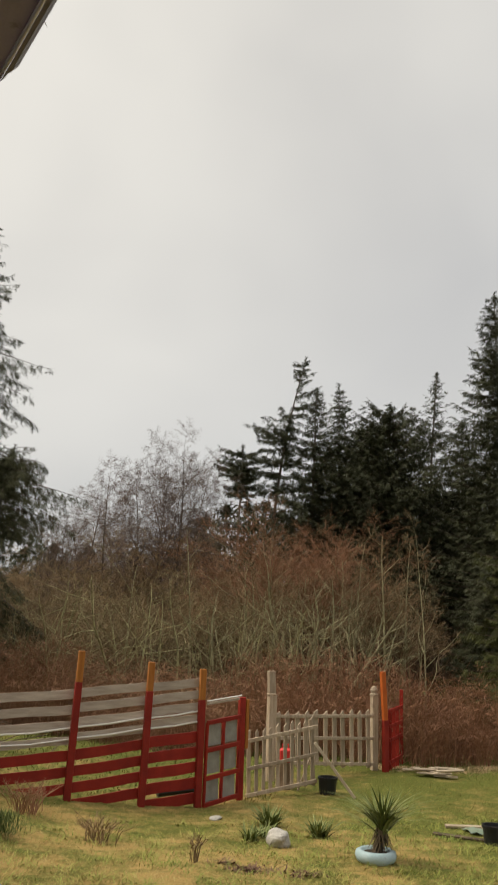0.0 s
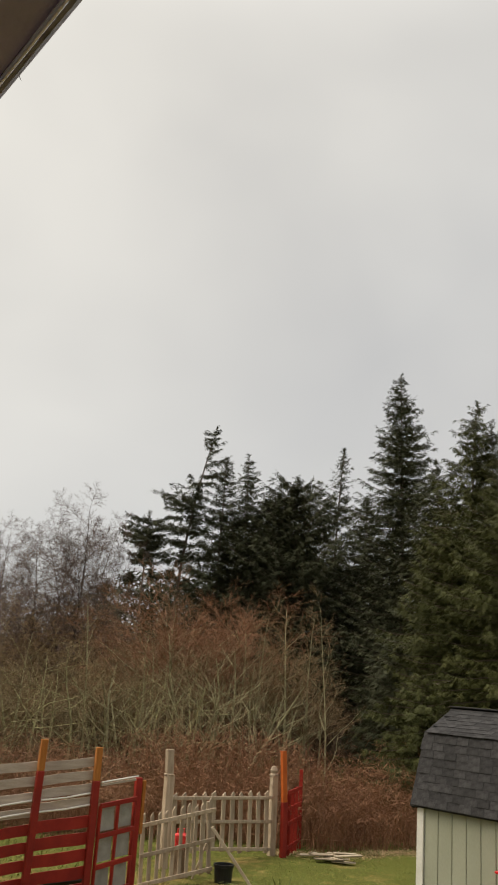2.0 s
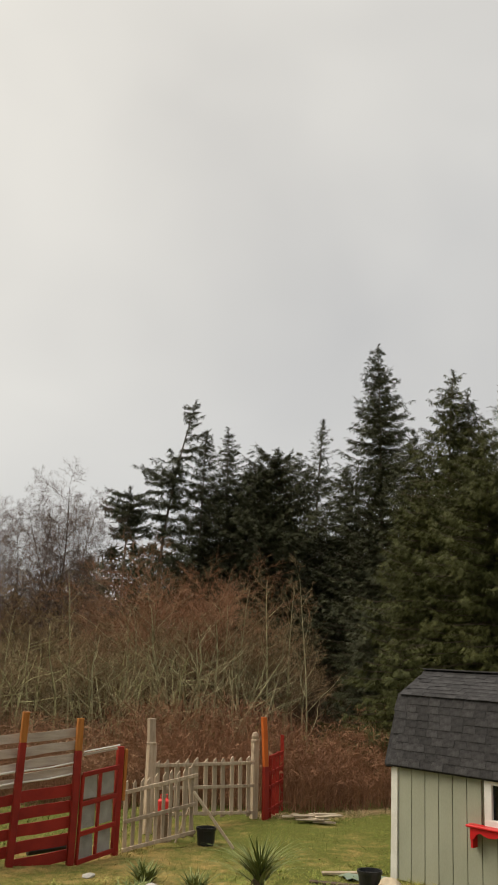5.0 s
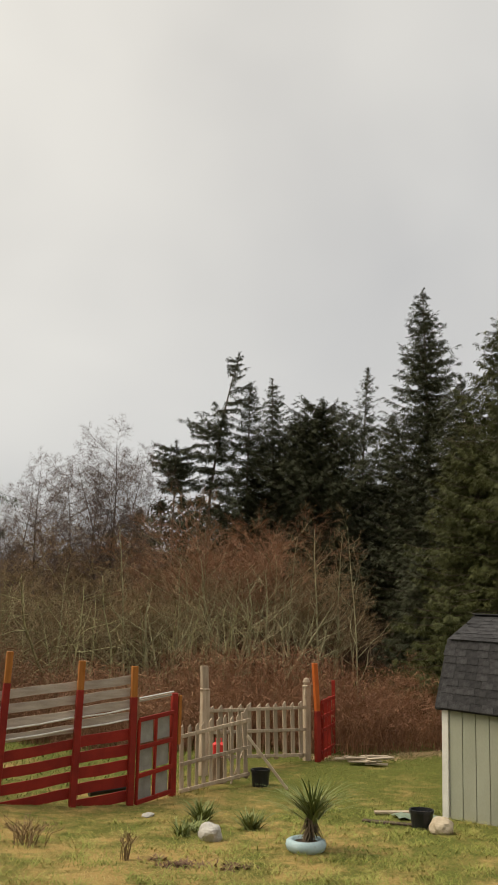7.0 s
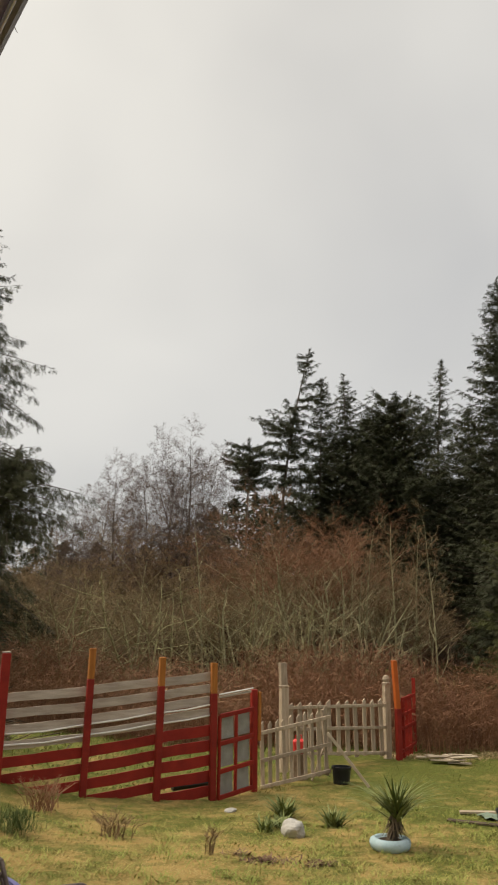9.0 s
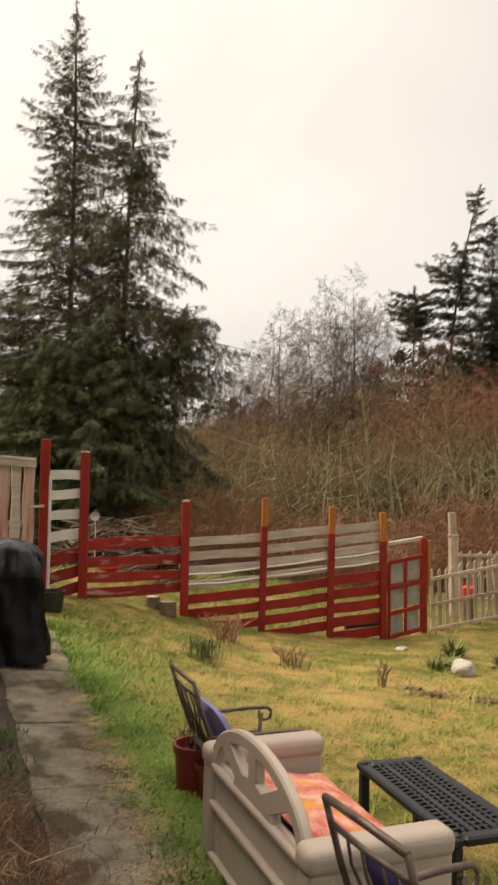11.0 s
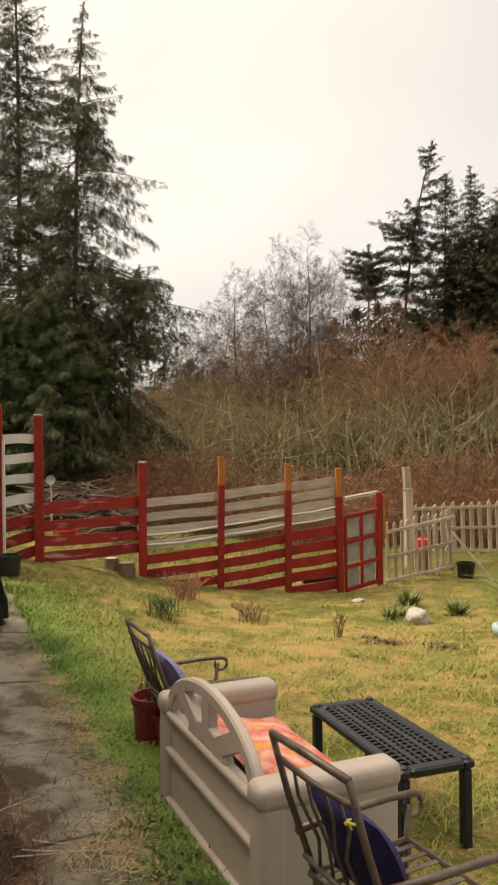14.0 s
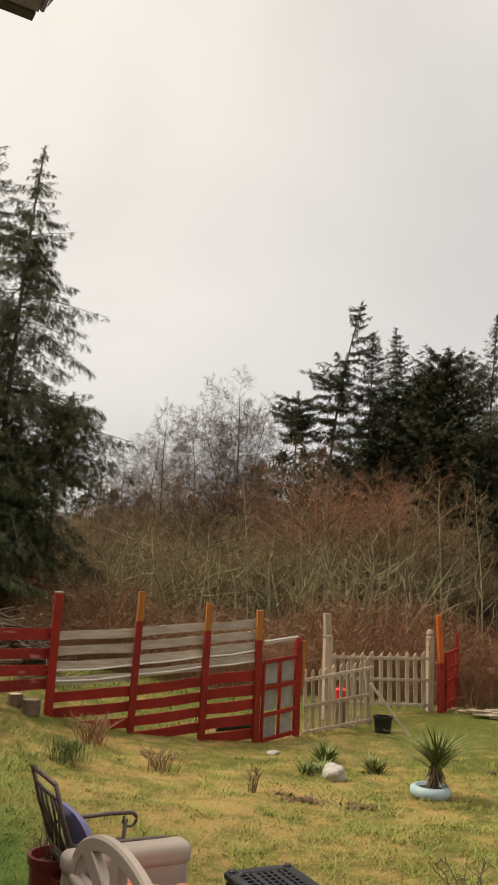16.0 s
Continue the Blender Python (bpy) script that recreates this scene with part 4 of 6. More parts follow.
    bm.free()
    me.materials.append(mat)
    return part(name, me, mat, parent, label)


# lower back with raised rails
rbox("back_panel", (bl / 2, 0.025, 0.30), (bl - 0.10, 0.04, 0.54), 0.012, M_resin, bench, 2)
for z in (0.09, 0.355, 0.545):
    rbox("back_rail", (bl / 2, -0.004, z), (bl - 0.14, 0.04, 0.042), 0.016, M_resin, bench, 3)
# flat arched back with four wedge openings between three broad spokes
RA, RB, CZ = bl / 2 - 0.073, 0.296, 0.55


def on_arch(rx, rz, t_):
    return Vector((bl / 2 + rx * math.cos(t_), 0, CZ + rz * math.sin(t_)))


def off_spoke(rx, rz, t_spoke, gap, turn):
    """The angle at which an ellipse lies gap metres beside a spoke."""
    way = Vector((RA * math.cos(t_spoke), 0, RB * math.sin(t_spoke))).normalized()
    t_ = t_spoke
    while (on_arch(rx, rz, t_) - Vector((bl / 2, 0, CZ))).cross(way).length < gap:
        t_ += turn * 0.004
    return t_


back = Shape()
FY, BY = -0.010, 0.040
edges_ = [0.0, radians(42), radians(90), radians(138), math.pi]
for ta, tb in zip(edges_, edges_[1:]):
    ga, gb = 0.012 if ta == 0 else 0.046, 0.012 if tb == math.pi else 0.046
    hole, rim_, mid_ = [], [], []
    for rx, rz, wide, order in ((RA - 0.085, RB - 0.066, 1.0, 1), (RA * 0.42, RB * 0.40, 0.16, -1)):
        t0, t1 = off_spoke(rx, rz, ta, ga, 1), off_spoke(rx, rz, tb, gb, -1)
        for q_ in range(11)[::order]:
            u = q_ / 10
            hole.append(on_arch(rx, rz, t0 + (t1 - t0) * u))
            edge = on_arch(RA * wide, RB * wide, ta + (tb - ta) * u)
            mid_.append(edge)
            rim_.append(on_arch((RA - 0.012) * wide, (RB - 0.012) * wide, ta + (tb - ta) * u))
    ctr = sum(hole, Vector()) / len(hole)
    lip = [p + (p - ctr).normalized() * 0.008 for p in hole]
    rings = [[p + Vector((0, y_, 0)) for p in ring_] for ring_, y_ in ((mid_, FY + 0.010), (rim_, FY), (lip, FY), (hole, FY + 0.008), (hole, BY - 0.008), (lip, BY), (rim_, BY), (mid_, BY - 0.010))]
    m_ = len(hole)
    back.add([p for ring_ in rings for p in ring_], [(k * m_ + q_, k * m_ + (q_ + 1) % m_, (k + 1) % 8 * m_ + (q_ + 1) % m_, (k + 1) % 8 * m_ + q_) for k in range(8) for q_ in range(m_)])
core = arc(bl / 2, CZ, RA * 0.17, RB * 0.17, 0, 180, 16)
part("arch_hub", Shape().extrude(core, FY + 0.001, BY - 0.001), M_resin, bench)
# the four bays are one moulded piece: join what meets
seen_, firsts = {}, []
for p in back.v:
    key = tuple(round(c, 4) for c in p)
    firsts.append(seen_.setdefault(key, len(seen_)))
back.v, back.f = list(seen_), [tuple(firsts[i] for i in f) for f in back.f]
part("arched_back", back, M_resin, bench)
# ends: corner post and panel under a broad rolled arm
for x0 in (0.0, bl):
    sx = 1 if x0 == 0 else -1
    rbox("corner_post", (x0 + sx * 0.06, 0.035, 0.28), (0.135, 0.12, 0.56), 0.03, M_resin, bench)
    rbox("end_panel", (x0 + sx * 0.06, bd / 2 + 0.03, 0.28), (0.122, bd - 0.05, 0.55), 0.022, M_resin, bench)
    rbox("arm", (x0 + sx * 0.06, bd / 2 - 0.01, AZ - 0.055), (0.150, bd + 0.06, 0.115), 0.045, M_resin, bench, 6)
part("seat", Shape().block((bl / 2, 0.31, 0.36), (bl - 0.14, 0.54, 0.06), bevel=0.02), M_resin, bench)
part("front_panel", Shape().block((bl / 2, bd - 0.04, 0.17), (bl - 0.14, 0.04, 0.33), bevel=0.012), M_resin, bench)
# cushion lying on the seat and against the back
cu = Shape()
nu, nv = 14, 10
for side in (1, -1):
    for i in range(nu + 1):
        for j in range(nv + 1):
            u, v = i / nu, j / nv
            puff = (math.sin(math.pi * u) * math.sin(math.pi * v)) ** 0.45
            xx, yy = 0.20 + u * 0.92, 0.07 + v * 0.50
            base = 0.47 + 0.10 * (1 - v) ** 2
            cu.v.append((xx, yy, base + side * 0.075 * puff + 0.012 * math.sin(9 * u) * math.sin(7 * v)))
st = (nu + 1) * (nv + 1)
for s_, o in ((0, 0), (1, st)):
    for i in range(nu):
        for j in range(nv):
            a = o + i * (nv + 1) + j
            fq = (a, a + nv + 1, a + nv + 2, a + 1)
            cu.f.append(fq if s_ == 0 else fq[::-1])
cushion = solid("seat_cushion", cu, M_floral, "orange and pink floral cushion lying on the bench", "cushion", smooth=True, m=bm_)


def metal_chair(m, cushion_mat, cushion_label, group):
    """A wrought metal armchair; local x across, y forward, z up, back at y = 0."""
    ch = thing("metal_armchair", m, "dark bronze wrought metal patio armchair with scrolled arms", "chair", group)
    w, h, sz = 0.46, 0.93, 0.40
    lean = 0.15
    top = lambda z: -lean * max(0, z - sz) / (h - sz)
    for x in (-w / 2, w / 2):
        part("back_post", Shape().tube([(x, 0.02, 0.0), (x, 0.05, sz * 0.6), (x, 0.02, sz), (x, top(0.7), 0.7), (x, top(h), h)], 0.013, 8), M_bronze, ch, smooth=True)
        part("front_leg", Shape().tube([(x * 1.08, 0.46, 0.0), (x * 1.08, 0.45, 0.3), (x * 1.08, 0.47, 0.53)], 0.013, 8), M_bronze, ch, smooth=True)
        a = [(x, top(0.58), 0.565), (x * 1.10, 0.15, 0.57), (x * 1.14, 0.38, 0.572), (x * 1.14, 0.50, 0.565)]
        for k in range(16):
            t = radians(70 - 19 * k)
            a.append((x * 1.14, 0.50 + 0.045 * math.cos(t), 0.520 + 0.045 * math.sin(t)))
        part("arm", Shape().tube(a, [0.015] * 4 + [0.013 - 0.0004 * k for k in range(16)], 8), M_bronze, ch, smooth=True)
    for z, r in ((h, 0.014), (0.84, 0.011), (0.47, 0.011)):
        part("back_rail", Shape().tube([(-w / 2, top(z), z), (0, top(z) - 0.012, z + (0.012 if z == h else 0)), (w / 2, top(z), z)], r, 8), M_bronze, ch, smooth=True)
    for x, b in ((-0.13, 0.05), (-0.05, 0.03), (0.05, -0.03), (0.13, -0.05)):
        part("back_bar", Shape().tube([(x, top(0.47), 0.47), (x + b, top(0.6), 0.60), (x - b * 0.4, top(0.73), 0.73), (x, top(0.84), 0.84)], 0.007, 6), M_bronze, ch, smooth=True)
    part("seat_frame", Shape().tube([(-w / 2, 0.0, sz), (w / 2, 0.0, sz), (w / 2 + 0.02, 0.46, sz), (-w / 2 - 0.02, 0.46, sz), (-w / 2, 0.0, sz)], 0.012, 6), M_bronze, ch)
    for k in range(7):
        x = -0.20 + 0.4 * k / 6
        part("seat_slat", Shape().beam((x, 0.0, sz), (x, 0.46, sz), 0.025, 0.004), M_bronze, ch)
    cs = Shape()
    for side in (1, -1):
        for i in range(11):
            for j in range(11):
                u, v = i / 10, j / 10
                puff = (math.sin(math.pi * u) * math.sin(math.pi * v) + 1e-6) ** 0.4
                cs.v.append((-0.21 + 0.42 * u, 0.05 + 0.14 * (1 - v) * (0.3 + v) + side * 0.065 * puff - 0.08 * v, 0.41 + 0.34 * v))
    for o in (0, 121):
        for i in range(10):
            for j in range(10):
                a = o + i * 11 + j
                fq = (a, a + 11, a + 12, a + 1)
                cs.f.append(fq[::-1] if o == 0 else fq)
    cu_ob = solid("chair_cushion", cs, cushion_mat, cushion_label, "cushion", smooth=True, m=m)
    return ch


def chair_pose(left, right):
    """left and right: ends of the top rail as seen from behind, in plan."""
    a, b = Vector(left), Vector(right)
    x = (b - a).normalized()
    y = Vector((-x.y, x.x))
    c = (a + b) / 2 + y * 0.15
    return Matrix(((x.x, y.x, 0, c.x), (x.y, y.y, 0, c.y), (0, 0, 1, gz(c.x, c.y)), (0, 0, 0, 1)))


metal_chair(chair_pose((-1.53, 4.84), (-1.265, 4.445)) @ Matrix.Diagonal((1, 1, 0.885, 1)), M_lilac_cloth, "faded lilac cushion on the armchair", "patio armchairs")
ch2 = metal_chair(chair_pose((-0.309, 2.749), (-0.039, 2.401)), M_blue_cloth, "navy blue cushion on the armchair", "patio armchairs")
wrap = Shape()
wrap.tube([ch2.matrix_world @ Vector(p) for p in ((0.10, -0.05, 0.74), (0.15, -0.10, 0.77), (0.20, -0.12, 0.765))], 0.003, 6)
for k in range(7):
    a = ch2.matrix_world @ Vector((0.19, -0.12, 0.78))
    d = Vector((random.uniform(-1, 1), random.uniform(-1, 1), random.uniform(-0.6, 0.8))) * 0.028
    wrap.tube([a, a + d * 0.8], [0.006, 0.003], 5)
solid("garland", wrap, M_yellow, "small yellow artificial flower tied to the chair back", "flower")

# grid-topped table
ta, tb_, tc_, td = Vector((-0.35, 4.60)), Vector((-0.005, 4.82)), Vector((0.49, 3.96)), Vector((0.155, 3.69))
ux = ((tc_ - tb_) + (td - ta)).normalized()
uy = Vector((-ux.y, ux.x))
cen = (ta + tb_ + tc_ + td) / 4
TM = Matrix(((ux.x, uy.x, 0, cen.x), (ux.y, uy.y, 0, cen.y), (0, 0, 1, gz(cen.x, cen.y)), (0, 0, 0, 1)))
table = thing("patio_table", TM, "black plastic patio table with a square-holed grid top", "table")
tl, tw, th = 1.02, 0.41, 0.43
for y in (-tw / 2 + 0.03, tw / 2 - 0.03):
    part("top_border", Shape().block((0, y, th - 0.022), (tl, 0.06, 0.044), bevel=0.01), M_blackplastic, table)
for x in (-tl / 2 + 0.035, tl / 2 - 0.035):
    part("top_border", Shape().block((x, 0, th - 0.022), (0.07, tw - 0.122, 0.044), bevel=0.01), M_blackplastic, table)
for k in range(1, 20):
    x = -tl / 2 + 0.07 + (tl - 0.14) * k / 20
    part("cross_bar", Shape().block((x, 0, th - 0.016), (0.016, tw - 0.122, 0.02)), M_blackplastic, table)
for k in range(1, 7):
    y = -tw / 2 + 0.06 + (tw - 0.12) * k / 7
    wbar = 0.03 if k in (2, 5) else 0.014
    part("long_bar", Shape().block((0, y, th - 0.014), (tl - 0.142, wbar, 0.022)), M_blackplastic, table)
for x in (-tl / 2 + 0.035, tl / 2 - 0.035):
    for y in (-tw / 2 + 0.035, tw / 2 - 0.035):
        part("leg", Shape().block((x, y, (th - 0.046) / 2), (0.05, 0.05, th - 0.046), bevel=0.008), M_blackplastic, table)
        part("corner_knob", Shape().lathe([(0.022, 0), (0.022, 0.006), (0.012, 0.012)], (x, y, th), 10), M_blackplastic, table)

# covered grill
cov = thing("covered_grill", pose(-3.86, 6.93, gz(-3.86, 6.93) + 0.03, 0, 0, 32), "barbecue grill under a creased black vinyl cover", "grill")
sh = Shape()
NU, NV = 64, 30
for j in range(NV + 1):
    v = j / NV
    top = max(0.0, (v - 0.66) / 0.34)
    z = 1.10 * min(v / 0.8, 1.0) * (1 - 0.0 * top) if v < 0.66 else 0.9075 + 0.215 * math.sin(top * math.pi / 2)
    shrink = (1.06 - 0.36 * v + 0.06 * smooth_step((v - 0.42) / 0.06) * (1 - top)) * max(0.03, math.cos(top * math.pi / 2) ** 0.68)
    for i in range(NU):
        t = 2 * math.pi * i / NU
        c, s = math.cos(t), math.sin(t)
        p = 3.6
        r = (abs(c) ** p + abs(s) ** p) ** (-1 / p)
        damp = 1 - 0.8 * top
        fold = (0.020 * math.sin(9 * t + 3 * math.sin(4 * v)) * (1 - v * 0.6) + 0.016 * math.sin(5 * t + 9 * v) + 0.012 * math.sin(17 * t - 7 * v)) * damp
        fold += -0.035 * max(0.0, 1 - 6 * abs(noise.noise(Vector((c * 2.7 + 3, s * 2.7, v * 3.4 + 0.6 * math.sin(3 * t)))))) * damp
        fold += (0.028 * noise.noise(Vector((c * 2.2, s * 2.2, v * 4))) + 0.03 * noise.noise(Vector((c * 6, s * 6, v * 9 + 5)))) * damp
        waist = 1 - 0.02 * math.sin(math.pi * min(1, v / 0.66))
        sh.v.append(((0.385 * shrink * r * waist + fold) * c, (0.29 * shrink * r * waist + fold) * s, z + 0.012 * math.sin(4 * t) * v * damp - 0.02 * (1 - v) * abs(math.sin(2.5 * t))))
for j in range(NV):
    for i in range(NU):
        a, b = j * NU + i, j * NU + (i + 1) % NU
        sh.f.append((a, b, b + NU, a + NU))
part("cover", sh, M_black_cover, cov, smooth=True)
# thin shell over the hood, its grey painted to stand for sky sheen
lid = Shape()
row0 = 17
for q in sh.v[row0 * NU:]:
    lid.v.append((q[0] * 1.008, q[1] * 1.008, q[2] + 0.004))
for j in range(NV - row0):
    for i in range(NU):
        a, b = j * NU + i, j * NU + (i + 1) % NU
        lid.f.append((a, b, b + NU, a + NU))
part("cover_top", lid, M_cover_sheen, cov, "hood of the cover with grey sky sheen in its colour", smooth=True)


def pot(name, x, y, r, h, mat, label, category="pot", flare=0.85, fill=True):
    sh = Shape().lathe([(r * flare, 0.0), (r * 0.97, h * 0.85), (r * 1.06, h * 0.86), (r * 1.06, h), (r * 0.93, h), (r * 0.88, h * 0.82), (0.02, h * 0.80)], n=22)
    ob = thing(name, pose(x, y, gz(x, y) - 0.01), label, category)
    part("body", sh, mat, ob, smooth=False)
    if fill:
        part("soil", Shape().lathe([(r * 0.88, h * 0.80), (r * 0.5, h * 0.84), (0.02, h * 0.86)], n=16), M_soil, ob)
    return ob


pot("plant_pot", 1.414, 13.44, 0.15, 0.26, M_blackplastic, "black plastic nursery pot standing by the picket gate")
pot("plant_pot", 3.11, 10.38, 0.145, 0.23, M_blackplastic, "black plastic nursery pot beside the shed")
pot("plant_pot", -4.36, 8.92, 0.17, 0.24, M_blackplastic, "black plastic pot at the foot of the fence")
red_pot = pot("flower_pot", -1.40, 5.0, 0.145, 0.32, M_terra_red, "dark red glazed flower pot with dead stems")
red_pot2 = pot("flower_pot", -1.24, 4.9, 0.13, 0.24, M_terra_red, "dark red glazed flower pot behind the bench")


def blades(count, place, length, width, spread, up, droop, segs=3):
    """Narrow curved leaves from points given by place(). Returns vertices and triangles."""
    V, T = [], []
    for _ in range(count):
        p, out = place()
        a = random.uniform(0, 2 * math.pi) if out is None else out
        ln = length * random.uniform(0.6, 1.15)
        sp = spread * random.uniform(0.3, 1.2)
        dirv = np.array([math.cos(a), math.sin(a), 0])
        side = np.array([-math.sin(a), math.cos(a), 0]) * width * random.uniform(0.7, 1.2) / 2
        o = len(V)
        for k in range(segs + 1):
            s = k / segs
            c = np.array(p) + dirv * ln * sp * s + np.array([0, 0, ln * (up * s - droop * sp * s * s)])
            w = 1 - s ** 2 * 0.95
            V += [c - side * w, c + side * w]
        for k in range(segs):
            i = o + 2 * k
            T += [(i, i + 1, i + 3), (i, i + 3, i + 2)]
    return V, T


def stuff_blades(name, mat, label, category, args, kind="", parent=None, group=""):
    V, T = blades(*args)
    me = fast_mesh(name, V, T, mat)
    if parent is not None:
        return part(name, me, mat, parent)
    return solid(name, me, mat, label, category, group, kind or "stuff")


# dead stems in the red pot
stuff_blades("dead_stalk", M_straw, "", "", (34, lambda: ((random.gauss(0, 0.05), random.gauss(0, 0.05), 0.27), None), 0.26, 0.006, 0.6, 0.9, 0.3, 3), parent=red_pot)
stuff_blades("dead_stalk", M_straw, "", "", (40, lambda: ((random.gauss(0, 0.05), random.gauss(0, 0.05), 0.2), None), 0.3, 0.008, 0.5, 1.0, 0.3, 3), parent=red_pot2)

# tyre planter with a spiky yucca
tyre = thing("tyre_planter", pose(1.45, 8.98, gz(1.45, 8.98)), "pale blue painted tyre planter with a spiky yucca", "planter")
pr = [(0.14, 0.02), (0.165, -0.01), (0.20, 0.02), (0.215, 0.06), (0.205, 0.10), (0.17, 0.12), (0.14, 0.11), (0.125, 0.08)]
part("tyre", Shape().lathe(pr, n=28, wobble=0.02), M_bluetyre, tyre, smooth=True)
part("soil", Shape().lathe([(0.14, 0.04), (0.13, 0.09), (0.02, 0.10)], n=16), M_soil, tyre)
part("stem", Shape().tube([(0.03, 0, 0.1), (0.05, 0, 0.25), (0.07, 0, 0.40)], [0.05, 0.045, 0.04], 8), M_bark_brown, tyre)
stuff_blades("leaves", M_yucca, "", "", (170, lambda: ((0.07 + random.gauss(0, 0.015), random.gauss(0, 0.015), random.uniform(0.24, 0.42)), None), 0.53, 0.022, 1.15, 0.80, 0.34, 4), parent=tyre)
stuff_blades("dead_leaves", M_yucca_dead, "", "", (90, lambda: ((0.05 + random.gauss(0, 0.02), random.gauss(0, 0.02), random.uniform(0.22, 0.36)), None), 0.3, 0.025, 0.5, -0.35, 0.5, 3), parent=tyre)
for x, y, n_, ln in ((1.00, 10.42, 110, 0.36), (0.42, 10.87, 120, 0.42), (0.17, 9.92, 50, 0.27), (0.36, 10.2, 50, 0.26)):
    yu = thing("yucca_clump", pose(x, y, gz(x, y) - 0.01), "low dark green yucca clump growing in the lawn", "yucca", "yucca clumps")
    stuff_blades("leaves", M_yucca, "", "", (n_, lambda: ((random.gauss(0, 0.04), random.gauss(0, 0.04), 0.0), None), ln, 0.026, 0.9, 0.8, 0.35, 4), parent=yu)


def rock(name, x, y, sx, sy, sz, seed, mat, label, sink=0.25):
    bm = bmesh.new()
    bmesh.ops.create_icosphere(bm, subdivisions=3, radius=1)
    for v in bm.verts:
        d = 1 + 0.28 * noise.noise(v.co * 1.3 + Vector((seed, 0, 0))) + 0.08 * noise.noise(v.co * 4 + Vector((0, seed, 0)))
        v.co = Vector((v.co.x * sx * d, v.co.y * sy * d, v.co.z * sz * d))
    me = bpy.data.meshes.new(name)
    bm.to_mesh(me)
    bm.free()
    me.materials.append(mat)
    return solid(name, me, mat, label, "rock", m=pose(x, y, gz(x, y) + sz * (1 - sink) * 0.8, 0, 0, seed * 40))


rock("rock", 0.47, 9.68, 0.155, 0.12, 0.115, 3, M_rock, "pale angular rock lying in the lawn")
rock("rock", 3.25, 10.06, 0.15, 0.13, 0.11, 8, M_tanrock, "tan rounded rock at the shed corner")
rock("rock", 3.86, 9.25, 0.07, 0.06, 0.05, 5, M_tanrock, "small tan rock against the shed base")
rock("stone", -0.27, 11.18, 0.10, 0.07, 0.025, 6, M_rock, "flat pale stone lying by the gate")
for x, y, r, h in ((-3.70, 10.74, 0.10, 0.17), (-3.44, 10.62, 0.12, 0.20)):
    lg = thing("log_round", pose(x, y, gz(x, y) - 0.02), "upright sawn log round beside the fence", "log", "log rounds")
    part("bark", Shape().lathe([(r, 0), (r * 1.02, h * 0.5), (r * 0.98, h)], n=14, wobble=0.05), M_log, lg)
    part("cut_face", Shape().lathe([(r * 0.93, h * 0.99), (r * 0.5, h + 0.006), (0.01, h + 0.008)], n=14, wobble=0.05), M_planks, lg, "pale sawn end")
pile = thing("plank_pile", pose(3.52, 15.7, gz(3.52, 15.7)), "loose pile of bleached scrap planks on the grass", "planks")
for k in range(12):
    a = random.uniform(-50, 40)
    ln = random.uniform(0.3, 0.65)
    part("plank", Shape().block((random.uniform(-0.35, 0.35), random.uniform(-0.3, 0.3), 0.02 + 0.011 * k), (ln, 0.12, 0.018), Euler((radians(random.uniform(-4, 4)), radians(random.uniform(-4, 4)), radians(a))).to_matrix(), 0.003), M_planks, pile)
solid("plank", Shape().beam((2.45, 10.75, gz(2.45, 10.75) + 0.03), (3.25, 10.42, gz(3.25, 10.42) + 0.015), 0.10, 0.022, bevel=0.004), M_deadwood, "old brown plank lying on the grass by the shed", "plank")
solid("plank", Shape().beam((2.75, 11.35, gz(2.75, 11.35) + 0.03), (3.45, 11.3, gz(3.45, 11.3) + 0.03), 0.10, 0.03, bevel=0.004), M_planks, "pale plank lying on the grass by the shed", "plank")
tp = Shape()
for j in range(6):
    for i in range(9):
        x, y = 2.95 + i * 0.07, 10.85 + j * 0.09
        tp.v.append((x, y, gz(x, y) + 0.03 + 0.02 * math.sin(i * 1.7 + j)))
for j in range(5):
    for i in range(8):
        a = j * 9 + i
        tp.f.append((a, a + 1, a + 10, a + 9))
solid("tarp", tp, M_tarp, "crumpled faded green tarp lying behind the pot", "tarp", smooth=True)
# dark leaf rosettes
M_rosette = leafy("faded_brown_leaves", [(0.07, 0.035, 0.022), (0.16, 0.09, 0.055), (0.28, 0.18, 0.10)], patch=2)
for x, y, r, n_ in ((0.12, 8.32, 0.22, 140), (0.62, 8.25, 0.26, 90), (-0.1, 8.55, 0.15, 50)):
    stuff_blades("dead_rosette", M_rosette, "flattened brown dead plant in the lawn", "dead plant", (n_, lambda: ((x + random.gauss(0, r * 0.45), y + random.gauss(0, r * 0.3), gz(x, y) + 0.01), None), 0.12, 0.02, 0.9, 0.35, 0.1, 2), group="dead plants")


def twiggy(name, x, y, h, r, count, mat, label, category):
    """A small leafless bush."""
    sh = Shape()
    z = gz(x, y)
    for k in range(count):
        a = random.uniform(0, 6.283)
        p = Vector((x + random.gauss(0, r * 0.25), y + random.gauss(0, r * 0.25), z - 0.02))
        d = Vector((math.cos(a) * r, math.sin(a) * r, 0)) * random.uniform(0.2, 1)
        top = p + d + Vector((0, 0, h * random.uniform(0.6, 1.05)))
        mid = p + d * 0.35 + Vector((0, 0, h * 0.5))
        sh.tube([p, mid, top], [0.006, 0.004, 0.002], 3, cap=False)
        for j in range(4):
            q = mid.lerp(top, random.random())
            e_ = q + Vector((random.uniform(-1, 1), random.uniform(-1, 1), random.uniform(0.2, 1))) * h * 0.22
